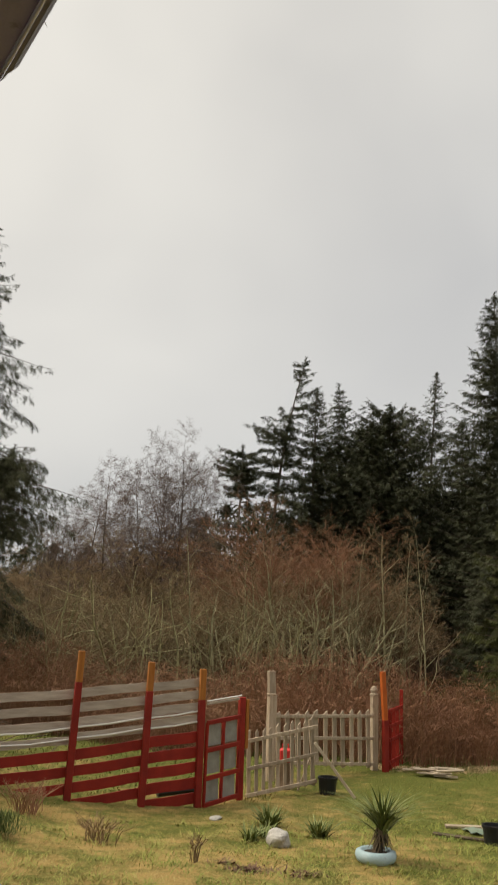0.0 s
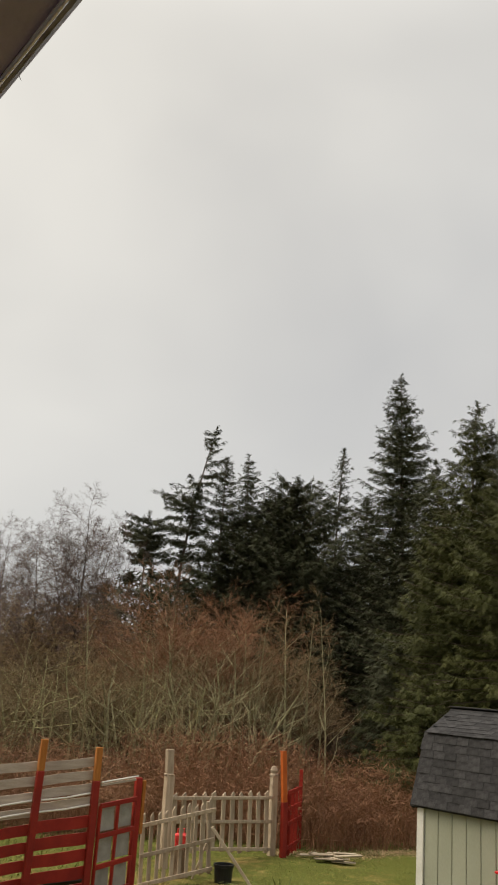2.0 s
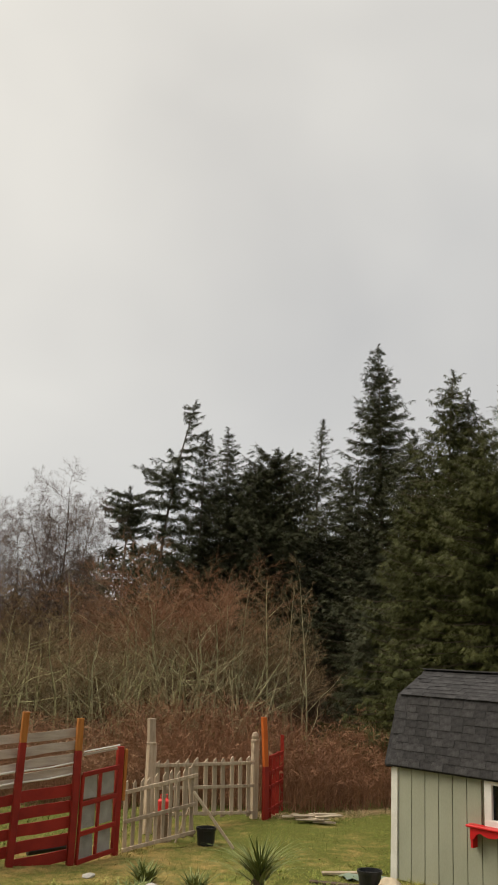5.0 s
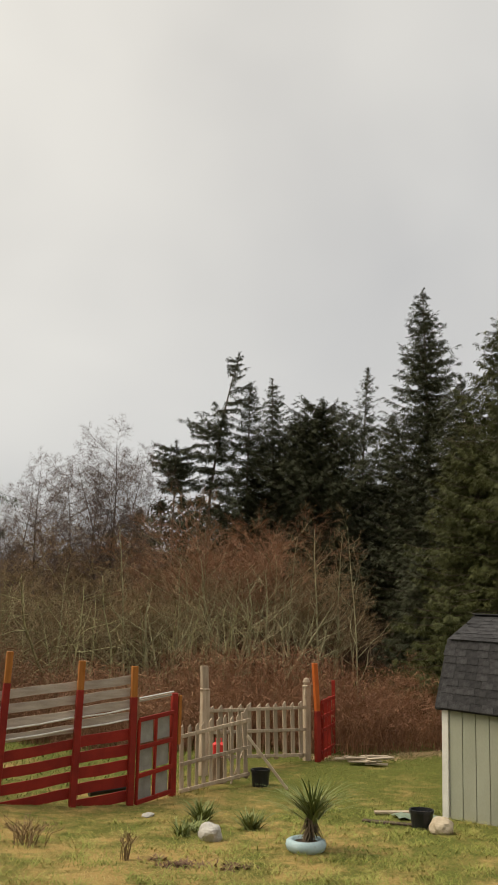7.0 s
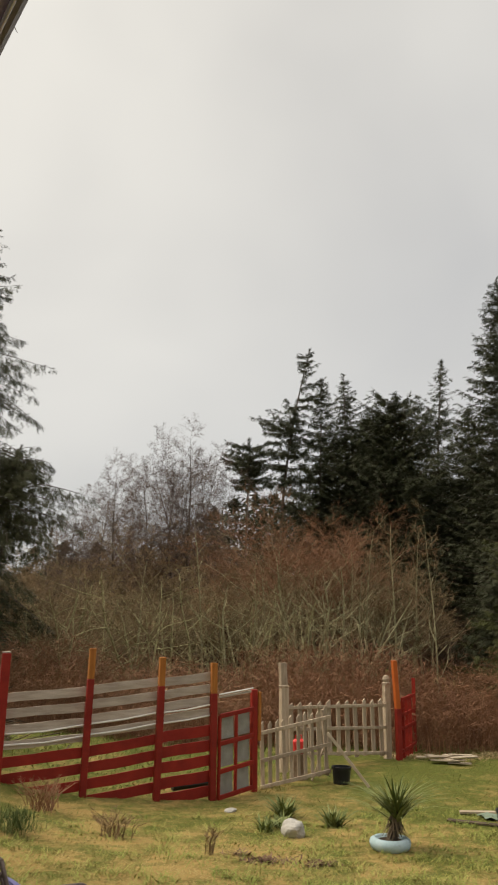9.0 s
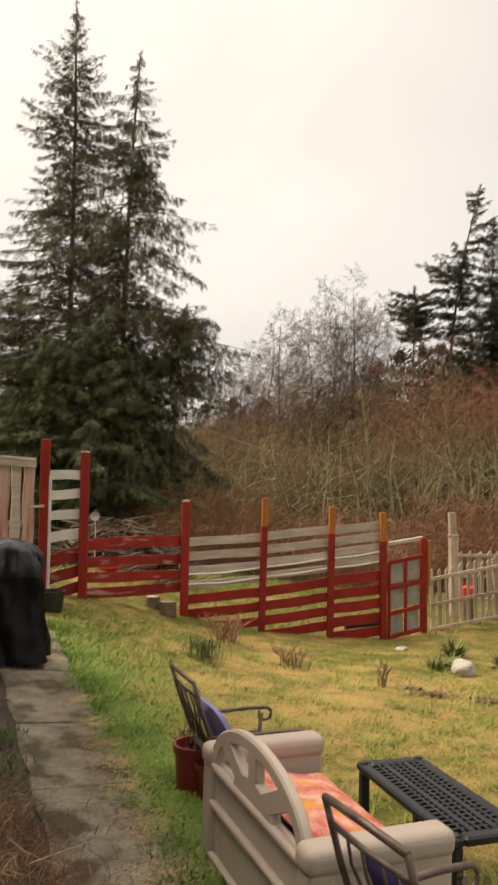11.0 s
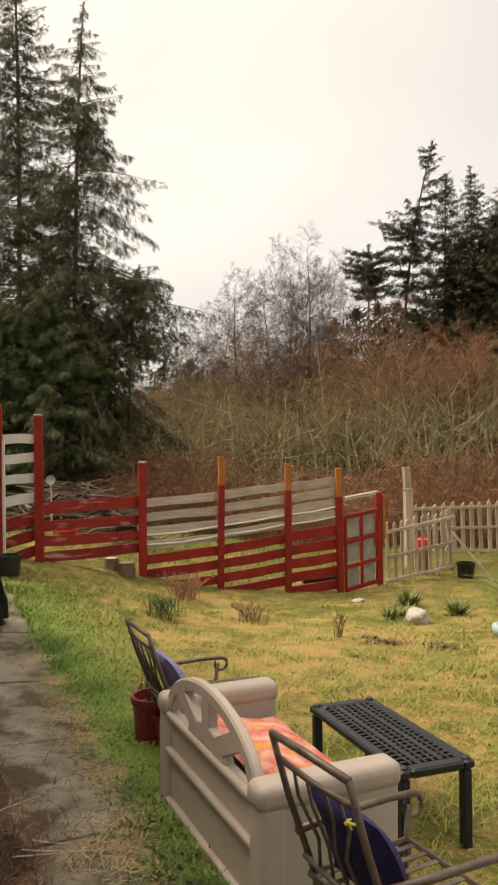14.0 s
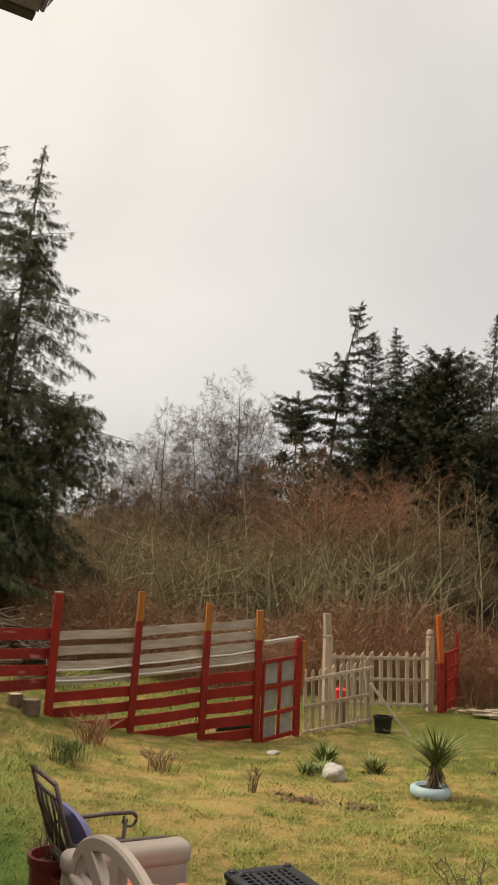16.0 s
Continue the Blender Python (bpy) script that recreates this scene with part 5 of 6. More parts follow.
            sh.tube([q, e_], [0.003, 0.0015], 3, cap=False)
    return solid(name, sh, mat, label, category)


twiggy("bare_bush", -1.46, 9.27, 0.30, 0.30, 42, M_twig_haze, "small leafless brown bush in the lawn", "bush")
twiggy("bare_bush", -2.50, 10.16, 0.36, 0.34, 55, M_twig_orange, "reddish leafless bush at the fence foot", "bush")
twiggy("dead_weed", -0.415, 8.52, 0.30, 0.14, 12, M_twig_haze, "dry brown weed stalks standing in the lawn", "weed")
twiggy("bare_bush", 1.13, 5.45, 0.31, 0.28, 7, M_bark_brown, "sparse dark-stemmed leafless bush beside the table", "bush")
twiggy("dead_weed", -1.50, 5.2, 0.42, 0.13, 16, M_twig_haze, "dry brown stalks behind the red pot", "weed")
gb2 = thing("green_bush", pose(-2.39, 8.73, gz(-2.39, 8.73)), "small grey-green bush growing in the lawn", "bush")
stuff_blades("leaves", M_weeds, "", "", (700, lambda: ((random.gauss(0, 0.10), random.gauss(0, 0.10), random.uniform(0, 0.2)), None), 0.13, 0.006, 0.6, 0.8, 0.3, 2), parent=gb2)

# dead fern heap beside the path, with long straws
# dark filler mounds added so the gaps between fronds look deep and shaded
for cx, cy, rx_ in ((-1.95, 3.35, 0.42), (-1.80, 2.85, 0.36)):
    heap = Shape()
    for j in range(7):
        v_ = j / 6
        for i in range(22):
            t_ = 2 * math.pi * i / 22
            rr_ = rx_ * math.cos(v_ * math.pi / 2) * (1 + 0.25 * noise.noise(Vector((math.cos(t_) * 1.6, math.sin(t_) * 1.6, cx + v_))))
            heap.v.append((cx + rr_ * math.cos(t_), cy + rr_ * math.sin(t_), gz(cx, cy) + 0.02 + 0.15 * math.sin(v_ * math.pi / 2) + 0.03 * noise.noise(Vector((i * 0.9, j * 0.8, cy)))))
    for j in range(6):
        for i in range(22):
            a, b = j * 22 + i, j * 22 + (i + 1) % 22
            heap.f.append((a, b, b + 22, a + 22))
    solid("compost_mound", heap, M_soil, "dark filler mound added under the dead fern", "compost", smooth=True)
for cx, cy, n_, ln in ((-1.95, 3.35, 4400, 0.22), (-1.75, 2.85, 3800, 0.22), (-2.4, 3.9, 2600, 0.22)):
    stuff_blades("dead_fern", M_straw, "collapsed heap of dead brown fern beside the path", "dead fern", (n_, lambda: ((cx + random.gauss(0, 0.22), cy + random.gauss(0, 0.22), gz(cx, cy) + 0.04 + abs(random.gauss(0, 0.09))), None), ln, 0.0045, 0.9, 0.4, 0.65, 3), group="dead ferns")
straws = Shape()
for sx, sy, sz, a0, ln_, bend in ((-1.53, 3.33, 0.14, 0.30, 0.62, 0.10), (-1.50, 3.38, 0.16, 0.05, 0.30, 0.5), (-1.55, 3.28, 0.13, 0.65, 0.26, -0.5), (-2.0, 3.7, 0.20, -0.6, 0.45, 0.5), (-1.75, 3.45, 0.22, 1.3, 0.35, -0.4), (-2.05, 4.35, 0.12, 0.2, 0.4, 0.3), (-1.9, 3.0, 0.22, 2.0, 0.4, 0.6)):
    pts = [Vector((sx, sy, gz(sx, sy) + sz))]
    for k in range(9):
        an = a0 + bend * k / 8 + 0.06 * math.sin(k * 2.3 + sx * 9)
        pts.append(pts[-1] + Vector((math.cos(an), math.sin(an), -0.14 + 0.02 * k)) * ln_ / 9)
    straws.tube(pts, [0.0036 - 0.0003 * k for k in range(10)], 4, cap=False)
solid("straw", straws, M_planks, "pale loose straws fallen over the path edge", "straw", kind="stuff")
for cx, cy, n_ in ((-3.05, 5.2, 420), (-2.8, 4.75, 420), (-3.5, 5.6, 300), (-4.1, 6.3, 260), (-3.25, 4.85, 360)):
    stuff_blades("weed_clump", M_weeds, "low green weeds growing in the soil bed", "weeds", (n_, lambda: ((cx + random.gauss(0, 0.14), cy + random.gauss(0, 0.14), gz(cx, cy) + 0.03), None), 0.13, 0.010, 0.8, 0.6, 0.4, 3), group="weed clumps")

M_clover = leafy("dark_green_clover", [(0.035, 0.070, 0.014), (0.075, 0.125, 0.026), (0.15, 0.205, 0.055)], patch=3)
for cx, cy, n_ in ((-0.52, 3.02, 520), (-0.72, 3.28, 520), (-0.92, 3.55, 460), (-0.60, 2.72, 480), (-1.10, 3.86, 360), (-1.28, 4.20, 300), (-0.42, 2.45, 420), (-0.80, 3.0, 420)):
    stuff_blades("weed_clump", M_clover, "dark leafy weeds at the foot of the bench", "weeds", (n_, lambda: ((cx + random.gauss(0, 0.10), cy + random.gauss(0, 0.13), gz(cx, cy) + random.uniform(0.0, 0.06)), None), 0.085, 0.010, 0.9, 0.55, 0.5, 3), group="weed clumps")

# litter on the path: needles, leaf scraps and straw
r_ = np.random.default_rng(77)
LV, LT = [], []
for k in range(9000):
    s_l, off_l = r_.uniform(-0.3, 6.0), (r_.uniform(-0.14, 0.10) if k % 2 else 0.64 - abs(r_.normal(0, 0.16)))
    if k > 5600:
        off_l = -0.2 - abs(r_.normal(0, 0.45))
    p_l = s0 + HU * s_l + HN * off_l
    z_l = gz(p_l.x, p_l.y) + (0.085 if k > 5600 else 0.043)
    a_l, ln_l, w_l = r_.uniform(0, 6.283), r_.uniform(0.008, 0.034), r_.uniform(0.0015, 0.006)
    d_l, n_l = np.array([math.cos(a_l), math.sin(a_l), r_.uniform(-0.1, 0.2)]) * ln_l, np.array([-math.sin(a_l), math.cos(a_l), 0]) * w_l
    c_l = np.array([p_l.x, p_l.y, z_l])
    o_l = len(LV)
    LV += [c_l - n_l, c_l + n_l, c_l + d_l + n_l * 0.5, c_l + d_l - n_l * 0.5]
    LT += [(o_l, o_l + 1, o_l + 2), (o_l, o_l + 2, o_l + 3)]
M_litter = leafy("needle_and_leaf_litter", [(0.06, 0.035, 0.02), (0.15, 0.095, 0.05), (0.34, 0.25, 0.14)], patch=2)
solid("path_litter", fast_mesh("path_litter", LV, LT, M_litter), M_litter, "scattered needles and leaf scraps on the path", "litter", kind="stuff")
for s_t, off_t in ((0.9, 0.52), (1.3, 0.60), (1.9, 0.63), (2.5, 0.62), (2.9, 0.66), (3.3, 0.62), (3.7, 0.66), (4.3, 0.64), (1.1, 0.40)):
    cx, cy = (s0 + HU * s_t + HN * off_t).xy
    stuff_blades("straw_tuft", M_dry, "flattened dry straw tuft on the path edge", "straw", (220, lambda: ((cx + random.gauss(0, 0.08), cy + random.gauss(0, 0.10), gz(cx, cy) + 0.042), None), 0.12, 0.004, 1.0, 0.22, 0.15, 2), group="straw tufts")

# white side table and odds and ends by the house
st_ = thing("side_table", pose(-4.16, 6.20, gz(-4.16, 6.20) + 0.03), "small round white side table with splayed metal legs", "table")
part("tabletop", Shape().lathe([(0.20, 0.40), (0.235, 0.405), (0.24, 0.42), (0.235, 0.435), (0.02, 0.438)], n=28), M_white, st_)
for a in (20, 110, 200, 290):
    c_, s_ = math.cos(radians(a)), math.sin(radians(a))
    part("leg", Shape().tube([(0.12 * c_, 0.12 * s_, 0.40), (0.19 * c_, 0.19 * s_, 0.0)], 0.014, 8), M_greywood, st_)
tub = pot("plastic_tub", -4.22, 6.24, 0.085, 0.10, M_lime, "lime green plastic tub on the side table", "tub", fill=False)
tub.matrix_world = pose(-4.22, 6.24, gz(-4.16, 6.20) + 0.468)
pot("plastic_tub", -3.93, 6.10, 0.10, 0.09, M_teal, "teal plastic tub lying in the soil bed", "tub")
pot("plastic_tub", -4.6, 7.0, 0.16, 0.30, M_teal, "teal plastic tub standing by the house", "tub")
jug = solid("red_container", Shape().block((0.75, 13.75, 0.20), (0.20, 0.14, 0.22), bevel=0.03), M_redplastic, "red plastic container standing on a stump", "container")
stump = thing("tree_stump", pose(0.75, 13.75, gz(0.75, 13.75)), "short brown tree stump behind the picket gate", "stump")
part("bark", Shape().lathe([(0.16, -0.05), (0.125, 0.1), (0.115, 0.09 - gz(0.75, 13.75)), (0.02, 0.09 - gz(0.75, 13.75))], n=14, wobble=0.06), M_log, stump)
part("handle", Shape().tube([(0.70, 13.75, 0.31), (0.70, 13.75, 0.37), (0.80, 13.75, 0.37), (0.80, 13.75, 0.31)], 0.012, 6), M_redplastic, jug)

# behind the fence: brush pile, red sled, dish on a stick
bp_ = Shape()
for k in range(420):
    ox, oy = random.gauss(0, 0.8), random.gauss(0, 0.6)
    heap_ = 0.85 * math.exp(-(ox / 1.5) ** 2 - (oy / 0.9) ** 2)
    p = Vector((-5.5 + ox, 13.6 + oy, gz(-5.5 + ox, 13.6 + oy) + 0.05 + heap_ * random.random() ** 0.6))
    a, ln = random.uniform(0, 6.283), random.uniform(0.4, 1.5)
    d = Vector((math.cos(a), math.sin(a), random.uniform(-0.3, 0.4))) * ln / 2
    r0 = random.uniform(0.006, 0.022) if k % 9 else random.uniform(0.03, 0.055)
    bp_.tube([p - d, p + Vector((0, 0, random.uniform(-0.05, 0.08))), p + d], [r0, r0 * 0.85, r0 * 0.4], 5)
solid("brush_pile", bp_, M_deadwood, "heap of cut dead branches behind the fence", "brush pile", kind="stuff")
sled = solid("red_sled", Shape().block((-4.90, 12.1, 0.58), (0.34, 0.3, 0.15), bevel=0.06), M_redplastic, "red plastic sled lying behind the fence", "sled")
part("rim", Shape().beam((-5.08, 12.1, 0.66), (-4.72, 12.1, 0.66), 0.33, 0.02, bevel=0.008), M_redplastic, sled)
dish = thing("garden_dish", pose(-4.78, 11.2, gz(-4.78, 11.2) - 0.02), "pale round dish fixed on a thin stake", "garden ornament")
part("stake", Shape().tube([(0, 0, 0), (0, 0, 0.8)], 0.012, 6), M_greywood, dish)
part("plate", Shape().lathe([(0.02, 0.0), (0.05, 0.01), (0.07, 0.03), (0.05, 0.02), (0.02, 0.012)], n=20), M_greypanel, dish, at=pose(0, -0.02, 0.98, 80, 0, 20))
part("stay", Shape().tube([(0, 0, 0.8), (0, -0.02, 0.9)], 0.01, 6), M_greywood, dish)
log = Shape().tube([(-1.15, 12.3, gz(-1.15, 12.3) + 0.08), (-0.65, 12.55, gz(-0.65, 12.55) + 0.12)], [0.06, 0.05], 8)
solid("black_pipe", log, M_blackplastic, "short black drain pipe lying behind the fence", "pipe")

# loose pale boards on the ground behind the near armchair
for k in range(5):
    a = Vector((0.30 + 0.11 * k, 3.35 - 0.02 * k, 0))
    bq = a + Vector((0.42, -0.75, 0))
    solid("ground_board", Shape().beam((a.x, a.y, gz(a.x, a.y) + 0.05), (bq.x, bq.y, gz(bq.x, bq.y) + 0.05), 0.07, 0.03, bevel=0.004), M_planks, "bleached board laid on the ground by the armchair", "board", "boards by the armchair")
for k in range(2):
    a = Vector((0.28 + 0.36 * k, 3.20 - 0.5 * k, 0))
    bq = a + Vector((0.62, 0.10, 0))
    solid("ground_board", Shape().beam((a.x, a.y, gz(a.x, a.y) + 0.018), (bq.x, bq.y, gz(bq.x, bq.y) + 0.018), 0.08, 0.034, bevel=0.004), M_planks, "bleached cross board lying under other boards", "board", "boards by the armchair")


# ---- trees ----
def polar(az, d):
    """A place on the ground d metres off at az degrees to the right of straight ahead."""
    x, y = d * math.sin(radians(az)), d * math.cos(radians(az))
    return x, y


def sprays(points, dirs, lengths, seed, hang=0.35, slivers=6, wide=0.065, reach=0.42, curl=0.0):
    """Needle fronds: a thin midrib with narrow side twigs lying in one plane, one frond for each point."""
    r = np.random.default_rng(seed)
    n = len(points)
    d = dirs + r.normal(0, 0.28, (n, 3))
    d[:, 2] -= hang * r.uniform(-0.1, 1.4, n)
    d /= np.linalg.norm(d, axis=1, keepdims=True) + 1e-9
    s = np.cross(d, r.normal(0, 0.5, (n, 3)) + [0, 0, 1.0])
    s /= np.linalg.norm(s, axis=1, keepdims=True) + 1e-9
    ln = lengths[:, None]
    V = [points - s * ln * 0.022, points + s * ln * 0.022, points + d * ln + [0, 0, 1] * ln * curl]
    T = [[0, 1, 2]]
    for k in range(slivers):
        u = 0.05 + 0.82 * (k // 2 + 0.5 * (k % 2)) / (slivers / 2)
        side = 1 if k % 2 else -1
        out_ = ln * reach * (1.05 - 0.75 * u) * r.uniform(0.6, 1.3, (n, 1))
        a = points + d * ln * u + [0, 0, 1] * ln * curl * u * u
        tip = a + s * side * out_ + d * out_ * 0.8 + [0, 0, -1] * out_ * r.uniform(0, 0.5, (n, 1))
        w = ln * wide
        o = 3 + 3 * k
        V += [a - d * w, a + d * w, tip]
        T.append([o, o + 1, o + 2])
    V = np.stack(V, 1)
    m = V.shape[1]
    t = (np.arange(n)[:, None, None] * m + np.array(T)[None]).reshape(-1, 3)
    return V.reshape(-1, 3), t


def conifer(x, y, height, radius, seed, mat, label, whorls=34, per=7, density=26, bare=0.06, droop=0.25, top_lean=(0, 0), spray=0.36, shape=1.0, gaps=0.12, base=None, hang=0.35, tip=0.14, rise=0.12, lobe=0.3, inner=0.03, curl=0.0, one_side=0.0, clump=-9.0, apex=0.02, group="conifers"):
    """A conifer: tapered trunk, limbs that sag and turn up at the tip, and a crown of needle sprays.
    inner: the bare share of each limb; one_side: how much longer the limbs grow to the left than to the right; clump: how far the limbs gather into clumps;
    apex: the share of the height over which the top narrows to a point."""
    r = np.random.default_rng(seed)
    z0 = (gz(x, y) - 0.3) if base is None else base
    tree = thing("conifer_tree", pose(x, y, z0), label, "tree", group)
    H = height - z0
    lx, ly = top_lean
    axis = lambda s: np.array([lx * s ** 2.6 + 0.05 * math.sin(5 * s + seed), ly * s ** 2.6, H * s])
    rad = 0.0062 * H
    far_off = math.hypot(x, y) > 30
    pts = [axis(s) for s in np.linspace(0, 1, 16)]
    part("trunk", Shape().tube(pts, [rad * (1 - s) ** 0.8 + 0.012 for s in np.linspace(0, 1, 16)], 8), M_bark_brown, tree, smooth=True)
    limbs = Shape()
    P, Dv, Ln = [], [], []
    n_seg = 4 if far_off else 5
    for k in range(whorls):
        s = bare + (1 - bare) * (k + r.uniform(0, 0.6)) / whorls
        if s > 0.985:
            continue
        env = radius * ((1 - s) ** shape) * (0.45 + 0.55 * min(1, (s - bare) * 6 + 0.35)) * min(1, (1 - s) / apex) + 0.08
        a0 = r.uniform(0, 6.283)
        for j in range(per):
            if r.random() < gaps * (0.35 + 1.3 * s):
                continue
            a = a0 + 6.283 * j / per + r.normal(0, 0.3)
            if s < 0.93 and noise.noise(Vector((math.cos(a) * 0.9, math.sin(a) * 0.9, s * 13 + seed))) < clump:
                continue
            swell = 1 + lobe * noise.noise(Vector((math.cos(a) * 1.1, math.sin(a) * 1.1, s * 8 + seed))) * 1.6
            ln = env * swell * r.uniform(0.62, 1.12) * (1 - one_side * math.cos(a))
            o = np.array([math.cos(a), math.sin(a), 0])
            c = axis(s) + [0, 0, r.uniform(-0.12, 0.12)]
            up_ = rise + 0.35 * max(0.0, s - 0.6)
            us = np.linspace(0, 1, n_seg + 1)
            path_ = c + np.outer(us * ln, o) + np.outer(ln * (up_ * us - droop * (1.1 - 0.8 * s) * us ** 1.7 + tip * us ** 4), [0, 0, 1])
            limbs.tube(path_, [max(0.006, 0.020 * (1 - 0.85 * q) * (0.4 + ln / 3)) for q in us], 3, cap=False)
            cnt = max(5, int(density * (0.7 if far_off else 0.9) * ln * r.uniform(0.75, 1.25)))
            u = inner + (1 - inner) * r.uniform(0, 1.0, cnt) ** 0.85
            f_ = u * n_seg
            i_ = np.minimum(f_.astype(int), n_seg - 1)
            pp = path_[i_] + (path_[i_ + 1] - path_[i_]) * (f_ - i_)[:, None]
            side = np.array([-o[1], o[0], 0])
            off = r.normal(0, 0.12, cnt) * ln * (1.05 - 0.85 * u)
            pp = pp + side * off[:, None] - [0, 0, 1] * (np.abs(off) * hang * 0.5)[:, None]
            P.append(pp)
            Dv.append(o * (0.35 + 0.5 * u[:, None]) + side * (np.sign(r.normal(0, 1, (cnt, 1))) * (0.75 - 0.5 * u[:, None])))
            Ln.append(spray * r.uniform(0.45, 1.15, cnt) * (0.55 + 0.45 * min(1.0, ln / 1.2)) * (1.1 - 0.35 * u))
    cnt = 70
    s = 1 - 0.07 * r.uniform(0.0, 1.0, cnt) ** 1.2
    aa = r.uniform(0, 6.283, cnt)
    oo = np.stack([np.cos(aa), np.sin(aa), np.zeros(cnt)], 1)
    P.append(np.array([axis(q) for q in s]) + oo * ((1 - s) * radius * 0.5 * r.uniform(0, 1, cnt))[:, None])
    Dv.append(oo * 0.6 + [0, 0, 0.7])
    Ln.append(np.full(cnt, spray * 0.5) * r.uniform(0.6, 1.2, cnt))
    v, t = sprays(np.concatenate(P), np.concatenate(Dv), np.concatenate(Ln), seed + 1, hang, 4 if far_off else 6, 0.115 if far_off else 0.064, 0.45, curl)
    tagged(part("branchwork", limbs, M_bark_brown, tree), kind="stuff")
    tagged(part("crown", fast_mesh("crown", v, t, mat), mat, tree), kind="stuff")
    return tree


# two tall ragged firs beyond the fence on the house side, with younger ones under them
LAB_L = "tall ragged fir with drooping grey-green branches"
conifer(*polar(-25.3, 24), 16.4, 3.5, 11, M_fir_left, LAB_L, whorls=76, per=9, density=52, droop=0.5, spray=0.22, shape=0.62, gaps=0.16, hang=1.0, bare=0.03, tip=0.14, inner=0.12, lobe=0.35, apex=0.12)
conifer(*polar(-21.75, 22), 13.9, 3.4, 12, M_fir_left, LAB_L, whorls=48, per=10, density=58, droop=0.9, spray=0.28, shape=0.5, gaps=0.32, hang=1.9, bare=0.03, tip=0.12, inner=0.06, lobe=0.38, top_lean=(0.5, 0), apex=0.2)
conifer(*polar(-18.0, 21.4), 6.7, 1.9, 19, M_fir_left, "slim cedar with hanging curtains of sprays", whorls=22, per=9, density=46, droop=1.0, spray=0.26, shape=0.2, clump=-0.15, gaps=0.3, hang=2.2, bare=0.66, tip=0.05, inner=0.05, lobe=0.6, top_lean=(0.45, 0))
conifer(*polar(-28.5, 26), 8.5, 3.2, 13, M_fir_left, "lower fir filling in beside the tall firs", whorls=30, per=9, density=26, droop=0.35, spray=0.38, shape=0.7, hang=0.9, tip=0.2)
conifer(*polar(-23.5, 20.5), 5.8, 2.7, 14, M_fir_skirt, "dense young fir under the tall firs", whorls=26, per=10, density=48, droop=0.5, spray=0.30, shape=0.45, hang=1.3, gaps=0.02, tip=0.1)
conifer(*polar(-26.8, 21), 5.6, 2.6, 15, M_fir_skirt, "dense olive shrub-like fir behind the fence", whorls=22, per=10, density=48, droop=0.45, spray=0.30, shape=0.45, hang=1.3, gaps=0.02, tip=0.1)
conifer(*polar(-20.0, 21), 5.2, 1.7, 16, M_fir_skirt, "dense young fir under the tall firs", whorls=22, per=10, density=48, droop=0.5, spray=0.30, shape=0.45, hang=1.3, gaps=0.02, tip=0.1)
conifer(*polar(-32.5, 25), 8.6, 3.4, 18, M_fir_skirt, "broad dense fir beside the house wing", whorls=32, per=9, density=26, droop=0.4, spray=0.36, shape=0.55, hang=0.9, gaps=0.05)
conifer(*polar(-14.5, 60), 9.2, 2.0, 17, M_fir, "small distant fir against the sky", whorls=26, per=7, density=14, spray=0.45)

# dark conifers beyond the clearing
LAB_R = "dark fir standing behind bare alders"
conifer(*polar(1.6, 38), 15.9, 2.1, 21, M_fir, "wind-swept dark fir leaning to one side", whorls=38, per=8, density=60, droop=0.3, top_lean=(1.5, 0), spray=0.34, shape=0.5, gaps=0.34, bare=0.55, tip=0.1, rise=0.2, lobe=0.8, one_side=0.25, inner=0.05, clump=-0.12)
conifer(*polar(-0.7, 38), 11.2, 1.7, 22, M_fir, LAB_R, whorls=13, per=9, density=60, droop=0.15, spray=0.38, shape=0.3, gaps=0.2, bare=0.77, lobe=0.8, rise=0.1)
conifer(*polar(4.5, 38.5), 14.5, 3.3, 23, M_fir, LAB_R, whorls=42, per=10, density=32, droop=0.06, spray=0.40, shape=0.68, gaps=0.14, bare=0.3, rise=0.2, lobe=0.5, top_lean=(0.15, 0), clump=-0.35)
conifer(*polar(6.45, 40), 15.2, 3.2, 24, M_fir, LAB_R, whorls=46, per=9, density=36, droop=0.06, spray=0.38, shape=0.78, gaps=0.14, bare=0.25, rise=0.2, clump=-0.35)
conifer(*polar(8.2, 39), 12.5, 3.7, 25, M_fir, LAB_R, whorls=38, per=11, density=34, droop=0.0, spray=0.42, shape=0.45, gaps=0.03, bare=0.2, rise=0.3, lobe=0.45)
conifer(*polar(10.2, 38), 13.4, 3.9, 26, M_fir, LAB_R, whorls=38, per=11, density=34, droop=0.0, spray=0.42, shape=0.42, gaps=0.03, bare=0.2, rise=0.3, lobe=0.45)
conifer(*polar(12.9, 42), 16.4, 3.3, 27, M_fir, "slender fir with an open pointed crown", whorls=50, per=8, density=26, droop=0.08, spray=0.40, shape=0.78, gaps=0.22, bare=0.2, rise=0.2, top_lean=(0.5, 0))
conifer(*polar(15.2, 41), 13.4, 4.0, 28, M_fir, LAB_R, whorls=38, per=9, density=34, droop=0.12, spray=0.42, shape=0.8, gaps=0.06, bare=0.15)
conifer(*polar(17.75, 36), 18.15, 4.6, 29, M_fir, "tall pointed fir with upswept branch tips", whorls=74, per=9, density=30, droop=0.10, spray=0.38, shape=0.8, gaps=0.12, bare=0.1, tip=0.18, rise=0.08, lobe=0.22)
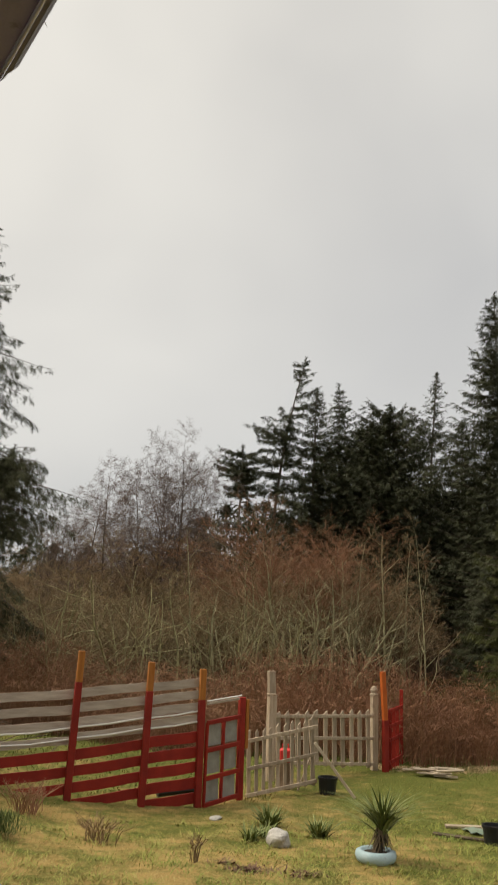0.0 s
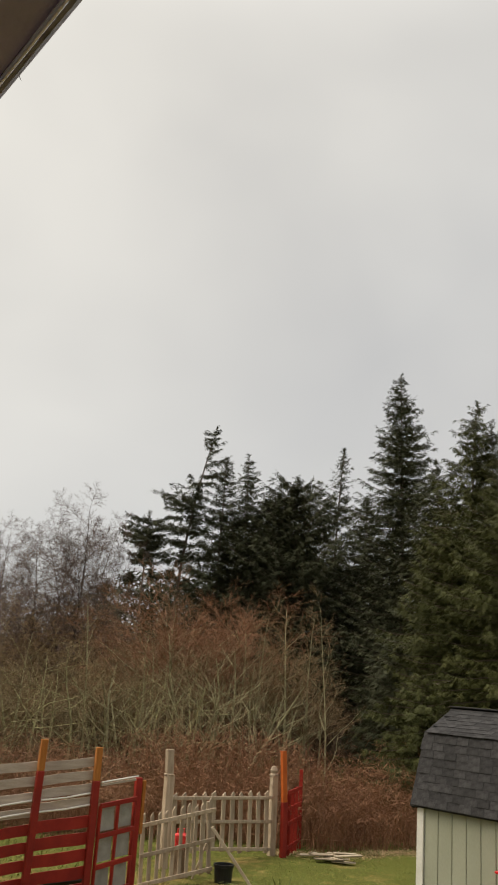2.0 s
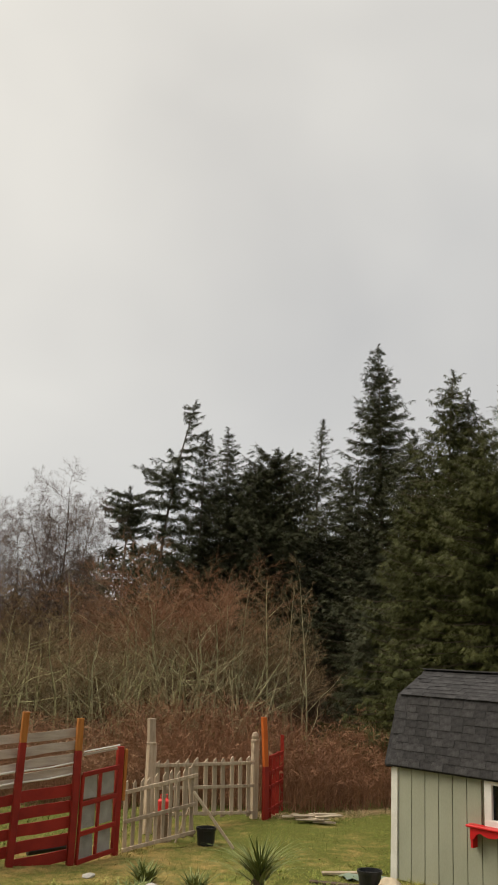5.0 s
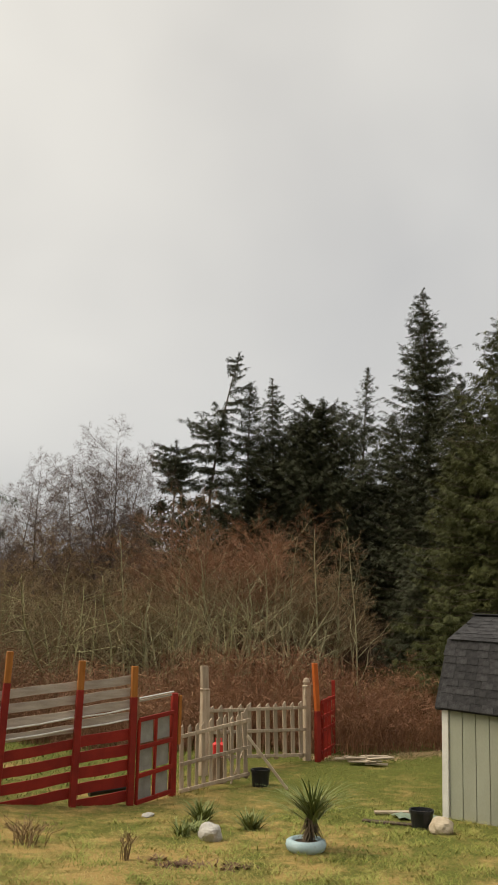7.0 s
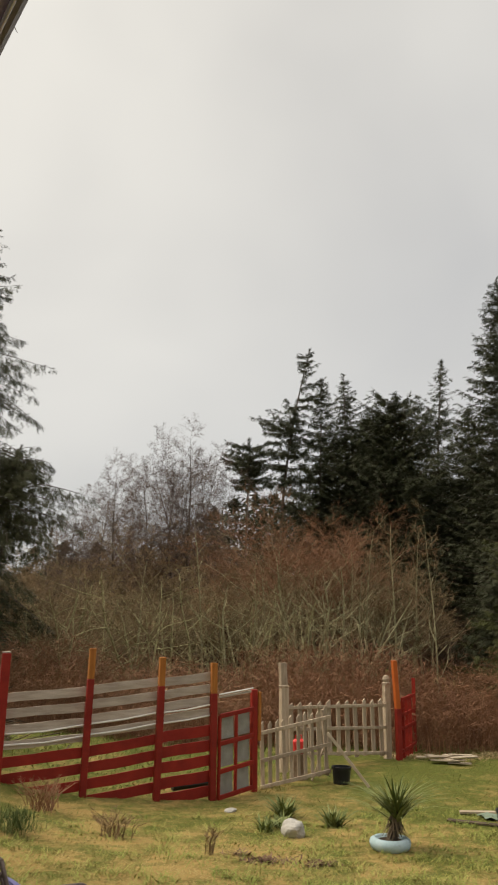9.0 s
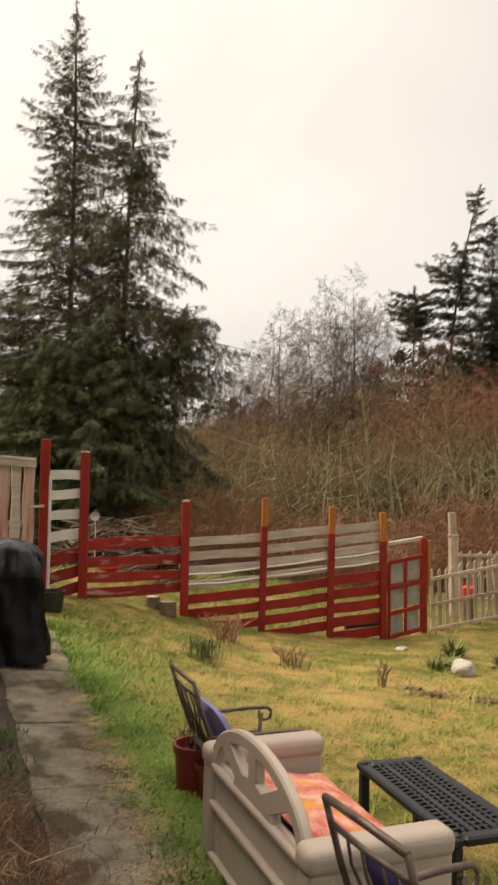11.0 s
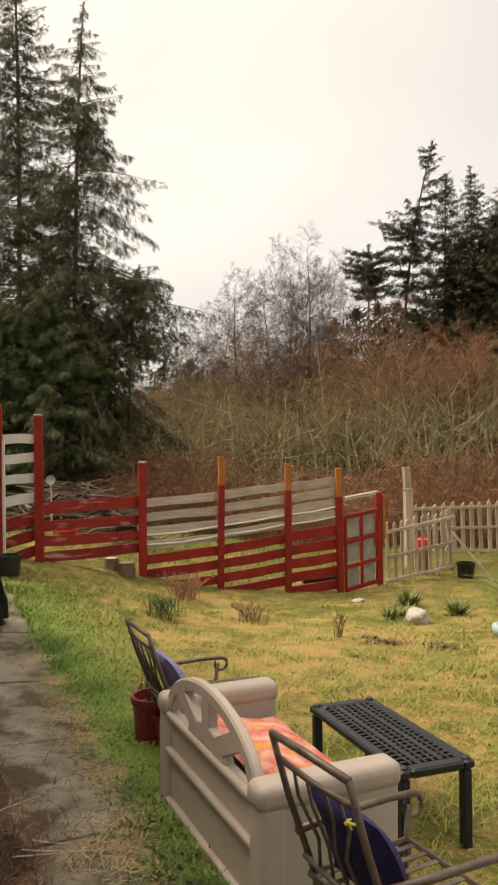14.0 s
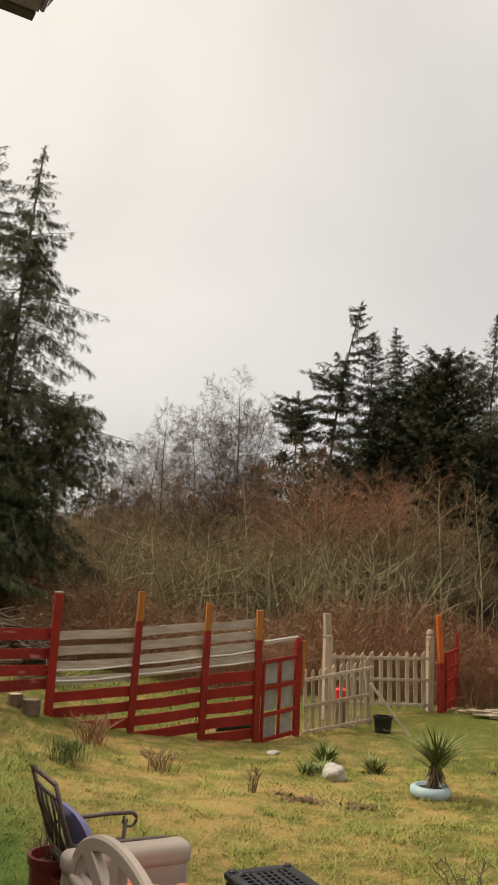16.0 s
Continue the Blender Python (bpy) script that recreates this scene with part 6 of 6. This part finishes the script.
conifer(*polar(20.3, 33), 12.8, 3.8, 30, M_fir, LAB_R, whorls=42, per=9, density=28, droop=0.25, spray=0.40, shape=0.7, gaps=0.05, bare=0.05, hang=0.6, tip=0.2)
conifer(*polar(22.25, 31), 14.7, 3.9, 31, M_fir_olive, "tall olive hemlock with a nodding tip", whorls=46, per=9, density=30, droop=0.25, spray=0.40, shape=0.72, gaps=0.05, bare=0.05, hang=0.6, tip=0.24, top_lean=(0.7, 0))
conifer(*polar(24.3, 31), 13.6, 3.5, 32, M_fir, LAB_R, whorls=46, per=9, density=28, droop=0.25, spray=0.40, shape=0.8, gaps=0.05, bare=0.05, hang=0.6, tip=0.2)
conifer(*polar(28.2, 29), 14.4, 3.6, 33, M_fir_olive, "tall olive hemlock with a nodding tip", whorls=46, per=9, density=24, droop=0.28, spray=0.38, shape=0.72, gaps=0.05, bare=0.05, hang=0.7, tip=0.24)
LAB_C = "broad olive green cedar with sweeping drooping sprays"
conifer(*polar(21.0, 25), 8.6, 3.2, 41, M_fir_olive, LAB_C, whorls=36, per=10, density=50, droop=0.42, spray=0.30, shape=0.62, gaps=0.03, hang=0.9, bare=0.02, tip=0.22)
conifer(*polar(25.2, 23), 9.4, 3.6, 42, M_fir_olive, LAB_C, whorls=40, per=10, density=50, droop=0.42, spray=0.30, shape=0.62, gaps=0.03, hang=0.9, bare=0.02, tip=0.22)
conifer(*polar(30.0, 22), 9.0, 3.6, 43, M_fir_olive, LAB_C, whorls=34, per=8, density=20, droop=0.42, spray=0.42, shape=0.62, gaps=0.04, hang=0.8, bare=0.02)
conifer(*polar(17.3, 26), 4.6, 2.2, 44, M_fir, "low dark fir at the edge of the thicket", whorls=24, per=10, density=36, droop=0.4, spray=0.36, shape=0.55, gaps=0.02, hang=0.8, bare=0.0)
conifer(*polar(19.0, 21), 3.3, 1.7, 45, M_fir_olive, "low olive cedar beside the shed", whorls=20, per=10, density=38, droop=0.45, spray=0.34, shape=0.5, gaps=0.02, hang=1.0, bare=0.0)
for az, d, h, rad_, sd in ((-10, 55, 6.0, 3.0, 51), (-6, 52, 5.8, 3.2, 52), (-3.2, 46, 6.4, 2.8, 53), (-12.5, 58, 5.6, 3.0, 54), (-1.6, 41, 8.6, 3.4, 66), (-3.2, 44, 8.4, 3.2, 67), (0.0, 43, 9.2, 3.4, 68), (1.3, 45, 9.6, 3.4, 69), (-5.0, 48, 7.0, 3.2, 70), (-8.0, 54, 7.4, 3.4, 71), (-11.2, 54, 7.4, 3.2, 72), (-13.6, 52, 7.2, 3.0, 73), (-15.6, 50, 6.6, 3.2, 74), (2.4, 44, 9.0, 3.4, 55), (6.8, 46, 10.2, 3.6, 56), (-17, 52, 5.0, 3.0, 57), (14.2, 47, 10.5, 3.6, 58), (16.8, 45, 11.8, 3.8, 59), (19.4, 43, 11.5, 3.8, 60), (11.6, 46, 11.0, 3.8, 61), (9.2, 46, 10.8, 3.8, 62), (22.5, 40, 11.0, 3.8, 63), (13.1, 49, 11.5, 3.9, 64), (15.4, 48, 11.5, 3.9, 65)):
    conifer(*polar(az, d), h, rad_, sd, M_fir, "dim conifer deep in the woods", whorls=18, per=8, density=9, spray=0.9, shape=0.55, gaps=0.03)


def bare_tree(height, seed, bark, twig, stems=1, girth=1.0, start=0.3, kids=(12, 7, 5, 4), limb=0.42, angle=52, upward=0.3, wiggle=0.08, pale=2, thick=0.005, dome=0.75, sweep=0.0, clear=0.15, upright=False):
    """Meshes of a leafless tree: trunk and limbs, and its twigs. kids: how many shoots each order of branches bears;
    angle: degrees between a shoot and its parent; dome: how much shorter the limbs grow towards the top; clear: the share of a limb without shoots."""
    r = random.Random(seed)
    wood, twigs = Shape(), Shape()
    segs = (9, 6, 4, 2, 1)

    def grow(p, d, length, rad, level, spin):
        n = segs[level]
        pts, rads = [p.copy()], [rad]
        c = p.copy()
        bend = (wiggle, 0.14, 0.12, 0.10, 0.1)[level]
        for k in range(n):
            d = (d + Vector((r.gauss(0, bend), r.gauss(0, bend), r.gauss(0, bend * 0.7) + upward * (0.10, 0.10, 0.05, 0.02, 0)[level]))).normalized()
            c = c + d * length / n
            pts.append(c.copy())
            rads.append(max(0.0035, rad * (1 - 0.86 * (k + 1) / n)))
        if level < 3:
            (wood if level < pale else twigs).tube(pts, rads, (6, 4, 3)[level], cap=False)
        else:
            w = Vector((r.gauss(0, 1), r.gauss(0, 1), r.gauss(0, 1))).cross(d).normalized() * thick
            if level == 3:
                twigs.add([p - w, p + w, pts[1] + w * 0.6, pts[1] - w * 0.6, c], [(0, 1, 2, 3), (3, 2, 4)])
            else:
                twigs.add([p - w * 0.8, p + w * 0.8, c], [(0, 1, 2)])
                return
        first = (start, clear, 0.12, 0.15)[level]
        for k in range(kids[level]):
            s = first + (0.99 - first) * (k + r.random()) / kids[level]
            f_ = min(s * n, n - 1e-3)
            i_ = int(f_)
            q = pts[i_].lerp(pts[i_ + 1], f_ - i_)
            dd = (pts[i_ + 1] - pts[i_]).normalized()
            side = dd.orthogonal().normalized()
            spin += 2.4 + r.gauss(0, 0.5)
            side.rotate(Matrix.Rotation(spin, 3, dd).to_quaternion())
            an = radians(angle * (1, 0.9, 0.72, 0.6)[level] * r.uniform(0.7, 1.25))
            nd = dd * math.cos(an) + side * math.sin(an)
            ln = length * (limb, 0.50, 0.46, 0.5)[level] * (1.12 - dome * s) * r.uniform(0.65, 1.3)
            rr_ = max(0.004, (rads[i_] + (rads[i_ + 1] - rads[i_]) * (f_ - i_)) * 0.62)
            grow(q, nd, max(ln, 0.12), rr_, level + 1, r.uniform(0, 6.283))

    for k in range(stems):
        a = 6.283 * k / stems + r.uniform(-0.6, 0.6)
        o = Vector((math.cos(a), math.sin(a), 0)) * (0.0 if stems == 1 else r.uniform(0.15, 0.5))
        d = (Vector((0, 0, 1)) + o * (0.1 + sweep)).normalized()
        grow(o * 0.7, d, height * (0.97 if k == 0 else r.uniform(0.62, 0.9)), (height * 0.0060 + 0.012) * girth, 0, r.uniform(0, 6.283))
    top = sorted(v[2] for v in twigs.v)[-12]
    tx, ty = np.mean([v[:2] for v in twigs.v if v[2] > top * 0.97], axis=0) if upright else (0, 0)
    for sh in (wood, twigs):
        sh.v = [(x - tx * max(0, z / top) ** 1.5, y - ty * max(0, z / top) ** 1.5, z * height / top) for x, y, z in sh.v]
    return wood.mesh("trunk", bark), twigs.mesh("crown", twig)


def plant_tree(meshes, az, d, scale, turn, label, group, lean=0, base=0.0, sxy=1.0):
    x, y = polar(az, d)
    t = thing("bare_tree", pose(x, y, gz(x, y) - 0.15 + base, lean, 0, turn) @ Matrix.Diagonal((scale * sxy, scale * sxy, scale, 1)), label, "tree", group)
    part("trunk", meshes[0], None, t)
    tagged(part("crown", meshes[1], None, t), kind="stuff")
    return t


G1 = "grey-barked leafless alder with fine brown twigs"
G2 = "leafless alder with reddish budding twigs"
G3 = "thin leafless sapling with brown twigs"
tall_a = bare_tree(10, 101, M_bark_dark, M_twig_grey, 1, 1.0, 0.20, (30, 12, 8, 5), 0.27, 60, 0.16, 0.035, dome=0.62, thick=0.0042, upright=True)
tall_b = bare_tree(10, 132, M_bark_dark, M_twig_grey, 2, 0.85, 0.22, (24, 11, 8, 5), 0.27, 62, 0.10, 0.05, dome=0.6, sweep=0.03, thick=0.0042, upright=True)
tall_c = bare_tree(10, 143, M_bark_dark, M_twig_grey, 1, 1.1, 0.26, (26, 12, 8, 5), 0.33, 70, 0.04, 0.06, dome=0.55, thick=0.0042, upright=True)
red_a = bare_tree(6, 103, M_bark_grey, M_twig_orange, 3, 1.45, 0.50, (10, 7, 7, 5), 0.40, 42, 0.5, 0.05, dome=0.35, sweep=0.22, clear=0.45)
red_b = bare_tree(6, 104, M_bark_grey, M_twig_orange, 4, 1.3, 0.52, (9, 7, 7, 5), 0.42, 46, 0.4, 0.06, dome=0.35, sweep=0.35, clear=0.45)
alder_a = (red_a[0], red_a[1].copy())
alder_b = (red_b[0], red_b[1].copy())
for me_ in (alder_a[1], alder_b[1]):
    me_.materials[0] = M_twig_haze
stand = bare_tree(5, 109, M_bark_grey, M_twig_brown, 4, 1.7, 0.38, (6, 4, 3, 1), 0.46, 48, 0.25, 0.06, dome=0.4, sweep=0.55, clear=0.35)
thin = bare_tree(6, 105, M_bark_grey, M_twig_haze, 1, 1.0, 0.34, (13, 4, 4, 2), 0.22, 48, 0.3, 0.03)
low = bare_tree(5, 106, M_bark_lichen, M_twig_brown, 3, 1.35, 0.22, (8, 6, 4, 3), 0.52, 60, 0.1, 0.10, dome=0.5, sweep=0.5, clear=0.25)
low2 = bare_tree(5, 116, M_bark_lichen, M_twig_brown, 4, 1.2, 0.24, (7, 6, 4, 3), 0.50, 66, 0.0, 0.10, dome=0.5, sweep=0.6, clear=0.25)
haze = bare_tree(6, 121, M_bark_mid, M_twig_haze, 2, 0.8, 0.2, (13, 8, 7, 4), 0.40, 56, 0.1, 0.08, thick=0.0066, dome=0.5)
haze2 = bare_tree(6, 122, M_bark_lichen, M_twig_haze, 3, 0.75, 0.2, (10, 8, 7, 4), 0.42, 60, 0.05, 0.09, thick=0.0066, dome=0.5, sweep=0.4)
for az, d, top_z, tn, kind_ in ((-4.9, 31, 10.6, 20, tall_a), (-3.5, 32, 9.6, 140, tall_b), (-6.2, 31.5, 9.8, 250, tall_b), (-7.5, 32, 9.3, 60, tall_a), (-10.1, 30.5, 8.9, 200, tall_a), (-11.6, 32, 7.9, 310, tall_a), (-10.9, 33, 7.6, 120, tall_b), (-12.9, 33, 7.3, 100, tall_b), (-8.8, 33, 8.0, 170, tall_b), (-5.6, 33, 9.2, 15, tall_c), (-2.5, 33, 8.6, 75, tall_a), (-14.0, 33, 6.7, 220, tall_c)):
    plant_tree(kind_, az, d, (top_z - gz(*polar(az, d)) + 0.15) / 10, tn, G1, "tall bare alders", sxy=0.95)
for k, (az, d, sc) in enumerate(((-1.4, 27, 0.66), (0.6, 26, 0.78), (2.0, 25.5, 0.98), (3.6, 25, 1.08), (5.2, 26, 1.02), (7.4, 25.5, 0.84), (8.8, 26, 0.80), (10.2, 25.5, 0.76), (3.2, 27, 1.10), (11.4, 27, 0.68), (1.3, 27.5, 0.86))):
    if 1 < az < 6:
        plant_tree(red_a if k % 2 else red_b, az, d, sc, k * 67, G2, "reddish bare alders", sxy=1.1)
    else:
        plant_tree(alder_a if k % 2 else alder_b, az, d, sc, k * 67, "leafless alder with a brown twig crown", "brown-twigged alders", sxy=1.1)
stem_tree = bare_tree(6.6, 107, M_bark_grey, M_twig_haze, 1, 0.62, 0.20, (14, 5, 4, 3), 0.30, 40, 0.5, 0.03)
plant_tree(stem_tree, 12.45, 21.5, 0.90, 30, "slim pale-barked sapling forking low above the thicket", "slim alders")
for k, (az, d, sc) in enumerate(((3.6, 22.5, 0.86), (5.5, 22.0, 0.90), (8.2, 22.6, 0.84), (-0.8, 22.5, 0.8))):
    plant_tree(stand, az, d, sc, k * 61 + 12, "clump of pale slender alder stems with few twigs", "pale alder clumps")
for k, (az, d, sc) in enumerate(((7.5, 24, 0.85), (9.75, 24, 0.9), (-3.5, 23, 0.85), (1.2, 23.5, 0.7), (11.1, 25, 0.85), (-8.3, 24, 0.7))):
    plant_tree(thin, az, d, sc * 1.05, k * 83, G3, "thin bare saplings", lean=random.uniform(-4, 4))
for k, (az, d, sc) in enumerate(((-17.5, 30, 0.56), (-16, 32, 0.62), (-14.5, 30, 0.62), (-13, 32, 0.70), (-11.5, 29, 0.68), (-10, 31, 0.90), (-8.6, 30, 0.86), (-7.2, 32, 0.98), (-5.6, 30, 0.92), (-4.2, 32, 1.04), (-2.8, 31, 0.98), (-1.6, 33, 0.95), (-0.2, 31, 0.92), (-16.8, 38, 0.95), (-14.0, 40, 1.0), (-12.4, 39, 1.05), (-9.2, 40, 1.1), (-7.8, 39, 1.1), (-5.0, 38, 1.1), (-3.4, 37, 1.1), (-10.6, 39, 1.05), (-15.4, 40, 1.0), (-6.4, 40, 1.15), (-9.4, 27, 0.60), (-6.4, 27, 0.64), (-3.4, 27, 0.68), (-12.3, 27, 0.56), (-15.2, 27, 0.5), (-10.8, 26.5, 0.55))):
    plant_tree(haze if k % 2 else haze2, az, d, sc, k * 73, "brown leafless tree with a haze of fine twigs", "brown bare trees", sxy=1.2)
for k in range(11):
    az = -17 + 19 * k / 10 + random.uniform(-0.5, 0.5)
    d = random.uniform(21.5, 25)
    plant_tree(low if k % 2 else low2, az, d, random.uniform(0.60, 0.85), k * 49, "spreading leafless shrub tree with lichened limbs", "bare shrub trees", sxy=1.15)


M_debris = leafy("dry_debris_stems", [(0.20, 0.12, 0.06), (0.36, 0.25, 0.13), (0.52, 0.40, 0.24)], patch=2)


# ---- thicket ----
def canes(count, place, h, seed, lean=0.5, width=0.012):
    """Arching canes with a side twig or two, three thin sides each."""
    r = np.random.default_rng(seed)
    x, y = place(r, count)
    z = ground_z(x, y)
    hh = h(x, y) * r.uniform(0.45, 1.1, count)
    a = r.uniform(0, 6.283, count)
    ln = lean * hh * r.uniform(0.1, 1.0, count)
    segs = 3
    V, T = [], []
    side = np.stack([np.cos(a + 1.57), np.sin(a + 1.57), np.zeros(count)], 1)
    back = np.stack([np.cos(a), np.sin(a), np.zeros(count)], 1)
    w0 = width * r.uniform(0.5, 1.4, count)
    for k in range(segs + 1):
        s = k / segs
        c = np.stack([x + np.cos(a) * ln * s ** 2, y + np.sin(a) * ln * s ** 2, z - 0.05 + hh * (1.25 * s - 0.35 * s ** 2.5 * np.minimum(1, ln / hh * 2))], 1)
        c += r.normal(0, 0.02, c.shape) * (k > 0)
        w = (w0 * (1 - 0.7 * s))[:, None]
        V += [c - side * w * 0.5, c + side * w * 0.5, c + back * w * 0.8]
    V = np.stack(V, 1)
    n = V.shape[1]
    o = np.arange(count)[:, None] * n
    for k in range(segs):
        b0 = 3 * k
        for i, j in ((0, 1), (1, 2), (2, 0)):
            T.append(o + [b0 + i, b0 + j, b0 + 3 + j])
            T.append(o + [b0 + i, b0 + 3 + j, b0 + 3 + i])
    return V.reshape(-1, 3), np.stack(T, 1).reshape(-1, 3)


def side_twigs(count, place, h, seed, size=0.34, width=0.006):
    """Loose crossing twigs through the depth of a thicket."""
    r = np.random.default_rng(seed)
    x, y = place(r, count)
    p = np.stack([x, y, ground_z(x, y) + h(x, y) * r.uniform(0.05, 1.0, count)], 1)
    d = r.normal(0, 1, (count, 3)) * [1, 1, 0.7]
    d /= np.linalg.norm(d, axis=1, keepdims=True)
    w = np.cross(d, r.normal(0, 1, (count, 3)))
    w *= width / (np.linalg.norm(w, axis=1, keepdims=True) + 1e-9)
    ln = size * r.uniform(0.4, 1.4, (count, 1))
    v = np.stack([p - w, p + w, p + d * ln], 1).reshape(-1, 3)
    return v, np.arange(3 * count).reshape(-1, 3)


def join_arrays(a, b):
    return np.concatenate([a[0], b[0]]), np.concatenate([a[1], b[1] + len(a[0])])


def thicket_front(x):
    return 17.0 + np.where(x < 3, 0.009, 0.02) * (x - 3) ** 2 + 0.35 * np.sin(1.3 * x)


def place_thicket(r, n):
    x = r.uniform(-16, 15, n)
    return x, thicket_front(x) + np.abs(r.normal(0, 1.0, n)) * 2.6


def height_thicket(x, y):
    f_ = thicket_front(x)
    return (1.75 + 0.30 * np.sin(0.9 * x) + 0.2 * np.sin(2.7 * x + y)) * (0.55 + 0.45 * smooth_step((y - f_) / 1.2))


for k in range(4):
    v, t = canes(4300, place_thicket, height_thicket, 300 + k, 1.15, 0.013)
    v, t = join_arrays((v, t), side_twigs(14000, place_thicket, height_thicket, 310 + k))
    solid("thicket", fast_mesh("thicket", v, t, M_thicket), M_thicket, "dense red-brown leafless bramble thicket behind the yard", "thicket", kind="stuff")


def place_under(r, n):
    az, d = r.uniform(-32, 34, n), r.uniform(27, 46, n)
    return d * np.sin(np.radians(az)), d * np.cos(np.radians(az))


for k in range(3):
    v, t = canes(2600, place_under, lambda x, y: 1.5 + 0.05 * (y - 20) * 2 + 0.8 * np.sin(0.5 * x + 0.3 * y) * np.sin(0.37 * y), 330 + k, 1.2, 0.04)
    solid("undergrowth", fast_mesh("undergrowth", v, t, M_understory), M_understory, "tangled brown undergrowth deep between the trees", "undergrowth", kind="stuff")

# far wooded rise that closes the view
far = Shape()
cols = 160
for k in range(cols + 1):
    az = -75 + 150 * k / cols
    for dd, hh in ((62, 0.5), (64, 1.0), (70, 1.25)):
        x, y = polar(az, dd)
        top = (4.6 + 1.4 * noise.noise(Vector((az * 0.21, dd * 0.1, 0))) + 1.2 * noise.noise(Vector((az * 0.9, 3, dd)))) * hh
        far.v.append((x, y, top - 0.2))
    x, y = polar(az, 61)
    far.v.append((x, y, -0.6))
for k in range(cols):
    a, b = k * 4, k * 4 + 4
    far.f += [(a + 3, b + 3, b, a), (a, b, b + 1, a + 1), (a + 1, b + 1, b + 2, a + 2)]
M_far = noisy("far_woods", (0.045, 0.036, 0.024), (0.10, 0.072, 0.048), 0.5, 0.95, 0.8, 2.0, vary=0)
solid("backdrop", far, M_far, "brown and green wooded rise in the distance", "woods", kind="structure", smooth=True)


# ---- grass ----
def lawn_blades(count, region, seed, hgt, mat, name, label, width=0.010, flat=(1.0, 3.2)):
    r = np.random.default_rng(seed)
    x, y, k = region(r, count)
    n = len(x)
    z = ground_z(x, y)
    a = r.uniform(0, 6.283, n)
    h = hgt * r.uniform(0.4, 1.3, n) * k
    out = np.stack([np.cos(a), np.sin(a)], 1)
    sd = np.stack([-np.sin(a), np.cos(a)], 1) * (width * r.uniform(0.6, 1.4, n))[:, None] / 2
    lean = (h * r.uniform(*flat, n))[:, None]
    b0 = np.stack([x - sd[:, 0], y - sd[:, 1], z - 0.01], 1)
    b1 = np.stack([x + sd[:, 0], y + sd[:, 1], z - 0.01], 1)
    m0 = np.stack([x + out[:, 0] * lean[:, 0] * 0.5 - sd[:, 0] * 0.7, y + out[:, 1] * lean[:, 0] * 0.5 - sd[:, 1] * 0.7, z + h * 0.7], 1)
    m1 = np.stack([x + out[:, 0] * lean[:, 0] * 0.5 + sd[:, 0] * 0.7, y + out[:, 1] * lean[:, 0] * 0.5 + sd[:, 1] * 0.7, z + h * 0.7], 1)
    tp_ = np.stack([x + out[:, 0] * lean[:, 0], y + out[:, 1] * lean[:, 0], z + h * 0.95], 1)
    v = np.stack([b0, b1, m0, m1, tp_], 1).reshape(-1, 3)
    o = np.arange(n)[:, None] * 5
    t = np.concatenate([o + [0, 1, 3], o + [0, 3, 2], o + [2, 3, 4]], 1).reshape(-1, 3)
    return solid(name, fast_mesh(name, v, t, mat), mat, label, "grass", kind="stuff")


def path_side(x, y):
    """Metres outward from the path's middle line."""
    return (x - s0.x) * HN.x + (y - s0.y) * HN.y


def lawn_region(r, n):
    d = 2.6 + 14.5 * r.random(n) ** 0.75
    az = np.radians(r.uniform(-30, 30, n))
    x, y = d * np.sin(az), d * np.cos(az)
    keep = (path_side(x, y) > 0.71) & (y < thicket_front(x) + 0.4)
    return x[keep], y[keep], np.full(keep.sum(), 1.0)


def edge_region(r, n):
    s = r.uniform(-0.6, 6.8, n)
    off = 0.67 + np.abs(r.normal(0, 0.40, n)) + 0.05 * np.sin(5 * s) + 0.03 * np.sin(13 * s)
    x, y = s0.x + HU.x * s + HN.x * off, s0.y + HU.y * s + HN.y * off
    return x, y, np.where(off < 1.02, 0.75, 0.42) * (0.7 + 0.5 * r.random(n))


def far_region(r, n):
    x, y = r.uniform(-12, 0.6, n), r.uniform(11, 19, n)
    keep = (y < thicket_front(x) + 1.0) & (y > 12.3 + 0.36 * x + 0.3 * (x < -3.3) * (-3.3 - x))
    return x[keep], y[keep], np.full(keep.sum(), 1.0)


lawn_blades(105000, lawn_region, 401, 0.018, M_grass, "lawn_grass", "short patchy green and straw-coloured winter grass", 0.007, (2.5, 6.0))
lawn_blades(50000, edge_region, 402, 0.075, M_grass_green, "edge_grass", "longer green grass along the path edge", 0.006)
def debris_region(r, n):
    x = r.uniform(2.6, 8.0, n)
    return x, thicket_front(x) - 0.35 + r.normal(0, 0.22, n), np.full(n, 1.0)


lawn_blades(2600, debris_region, 405, 0.03, M_debris, "dry_debris", "dry straw-coloured debris along the thicket edge", 0.014, (3.0, 9.0))


def tuft_region(r, n):
    c = n // 30
    d = 4.2 + 9.0 * r.random(c)
    az = np.radians(r.uniform(-28, 24, c))
    x = np.repeat(d * np.sin(az), 30) + r.normal(0, 0.075, 30 * c)
    y = np.repeat(d * np.cos(az), 30) + r.normal(0, 0.075, 30 * c)
    keep = (path_side(x, y) > 0.73) & (y < 11 + 0.36 * x)
    return x[keep], y[keep], np.full(keep.sum(), 1.0)


lawn_blades(30000, tuft_region, 404, 0.05, M_grass_tuft, "grass_tuft", "scattered thicker grass tufts in the lawn", 0.006, (1.2, 3.5))
lawn_blades(30000, far_region, 403, 0.07, M_grass, "rough_grass", "rough dry grass behind the fence", 0.010)
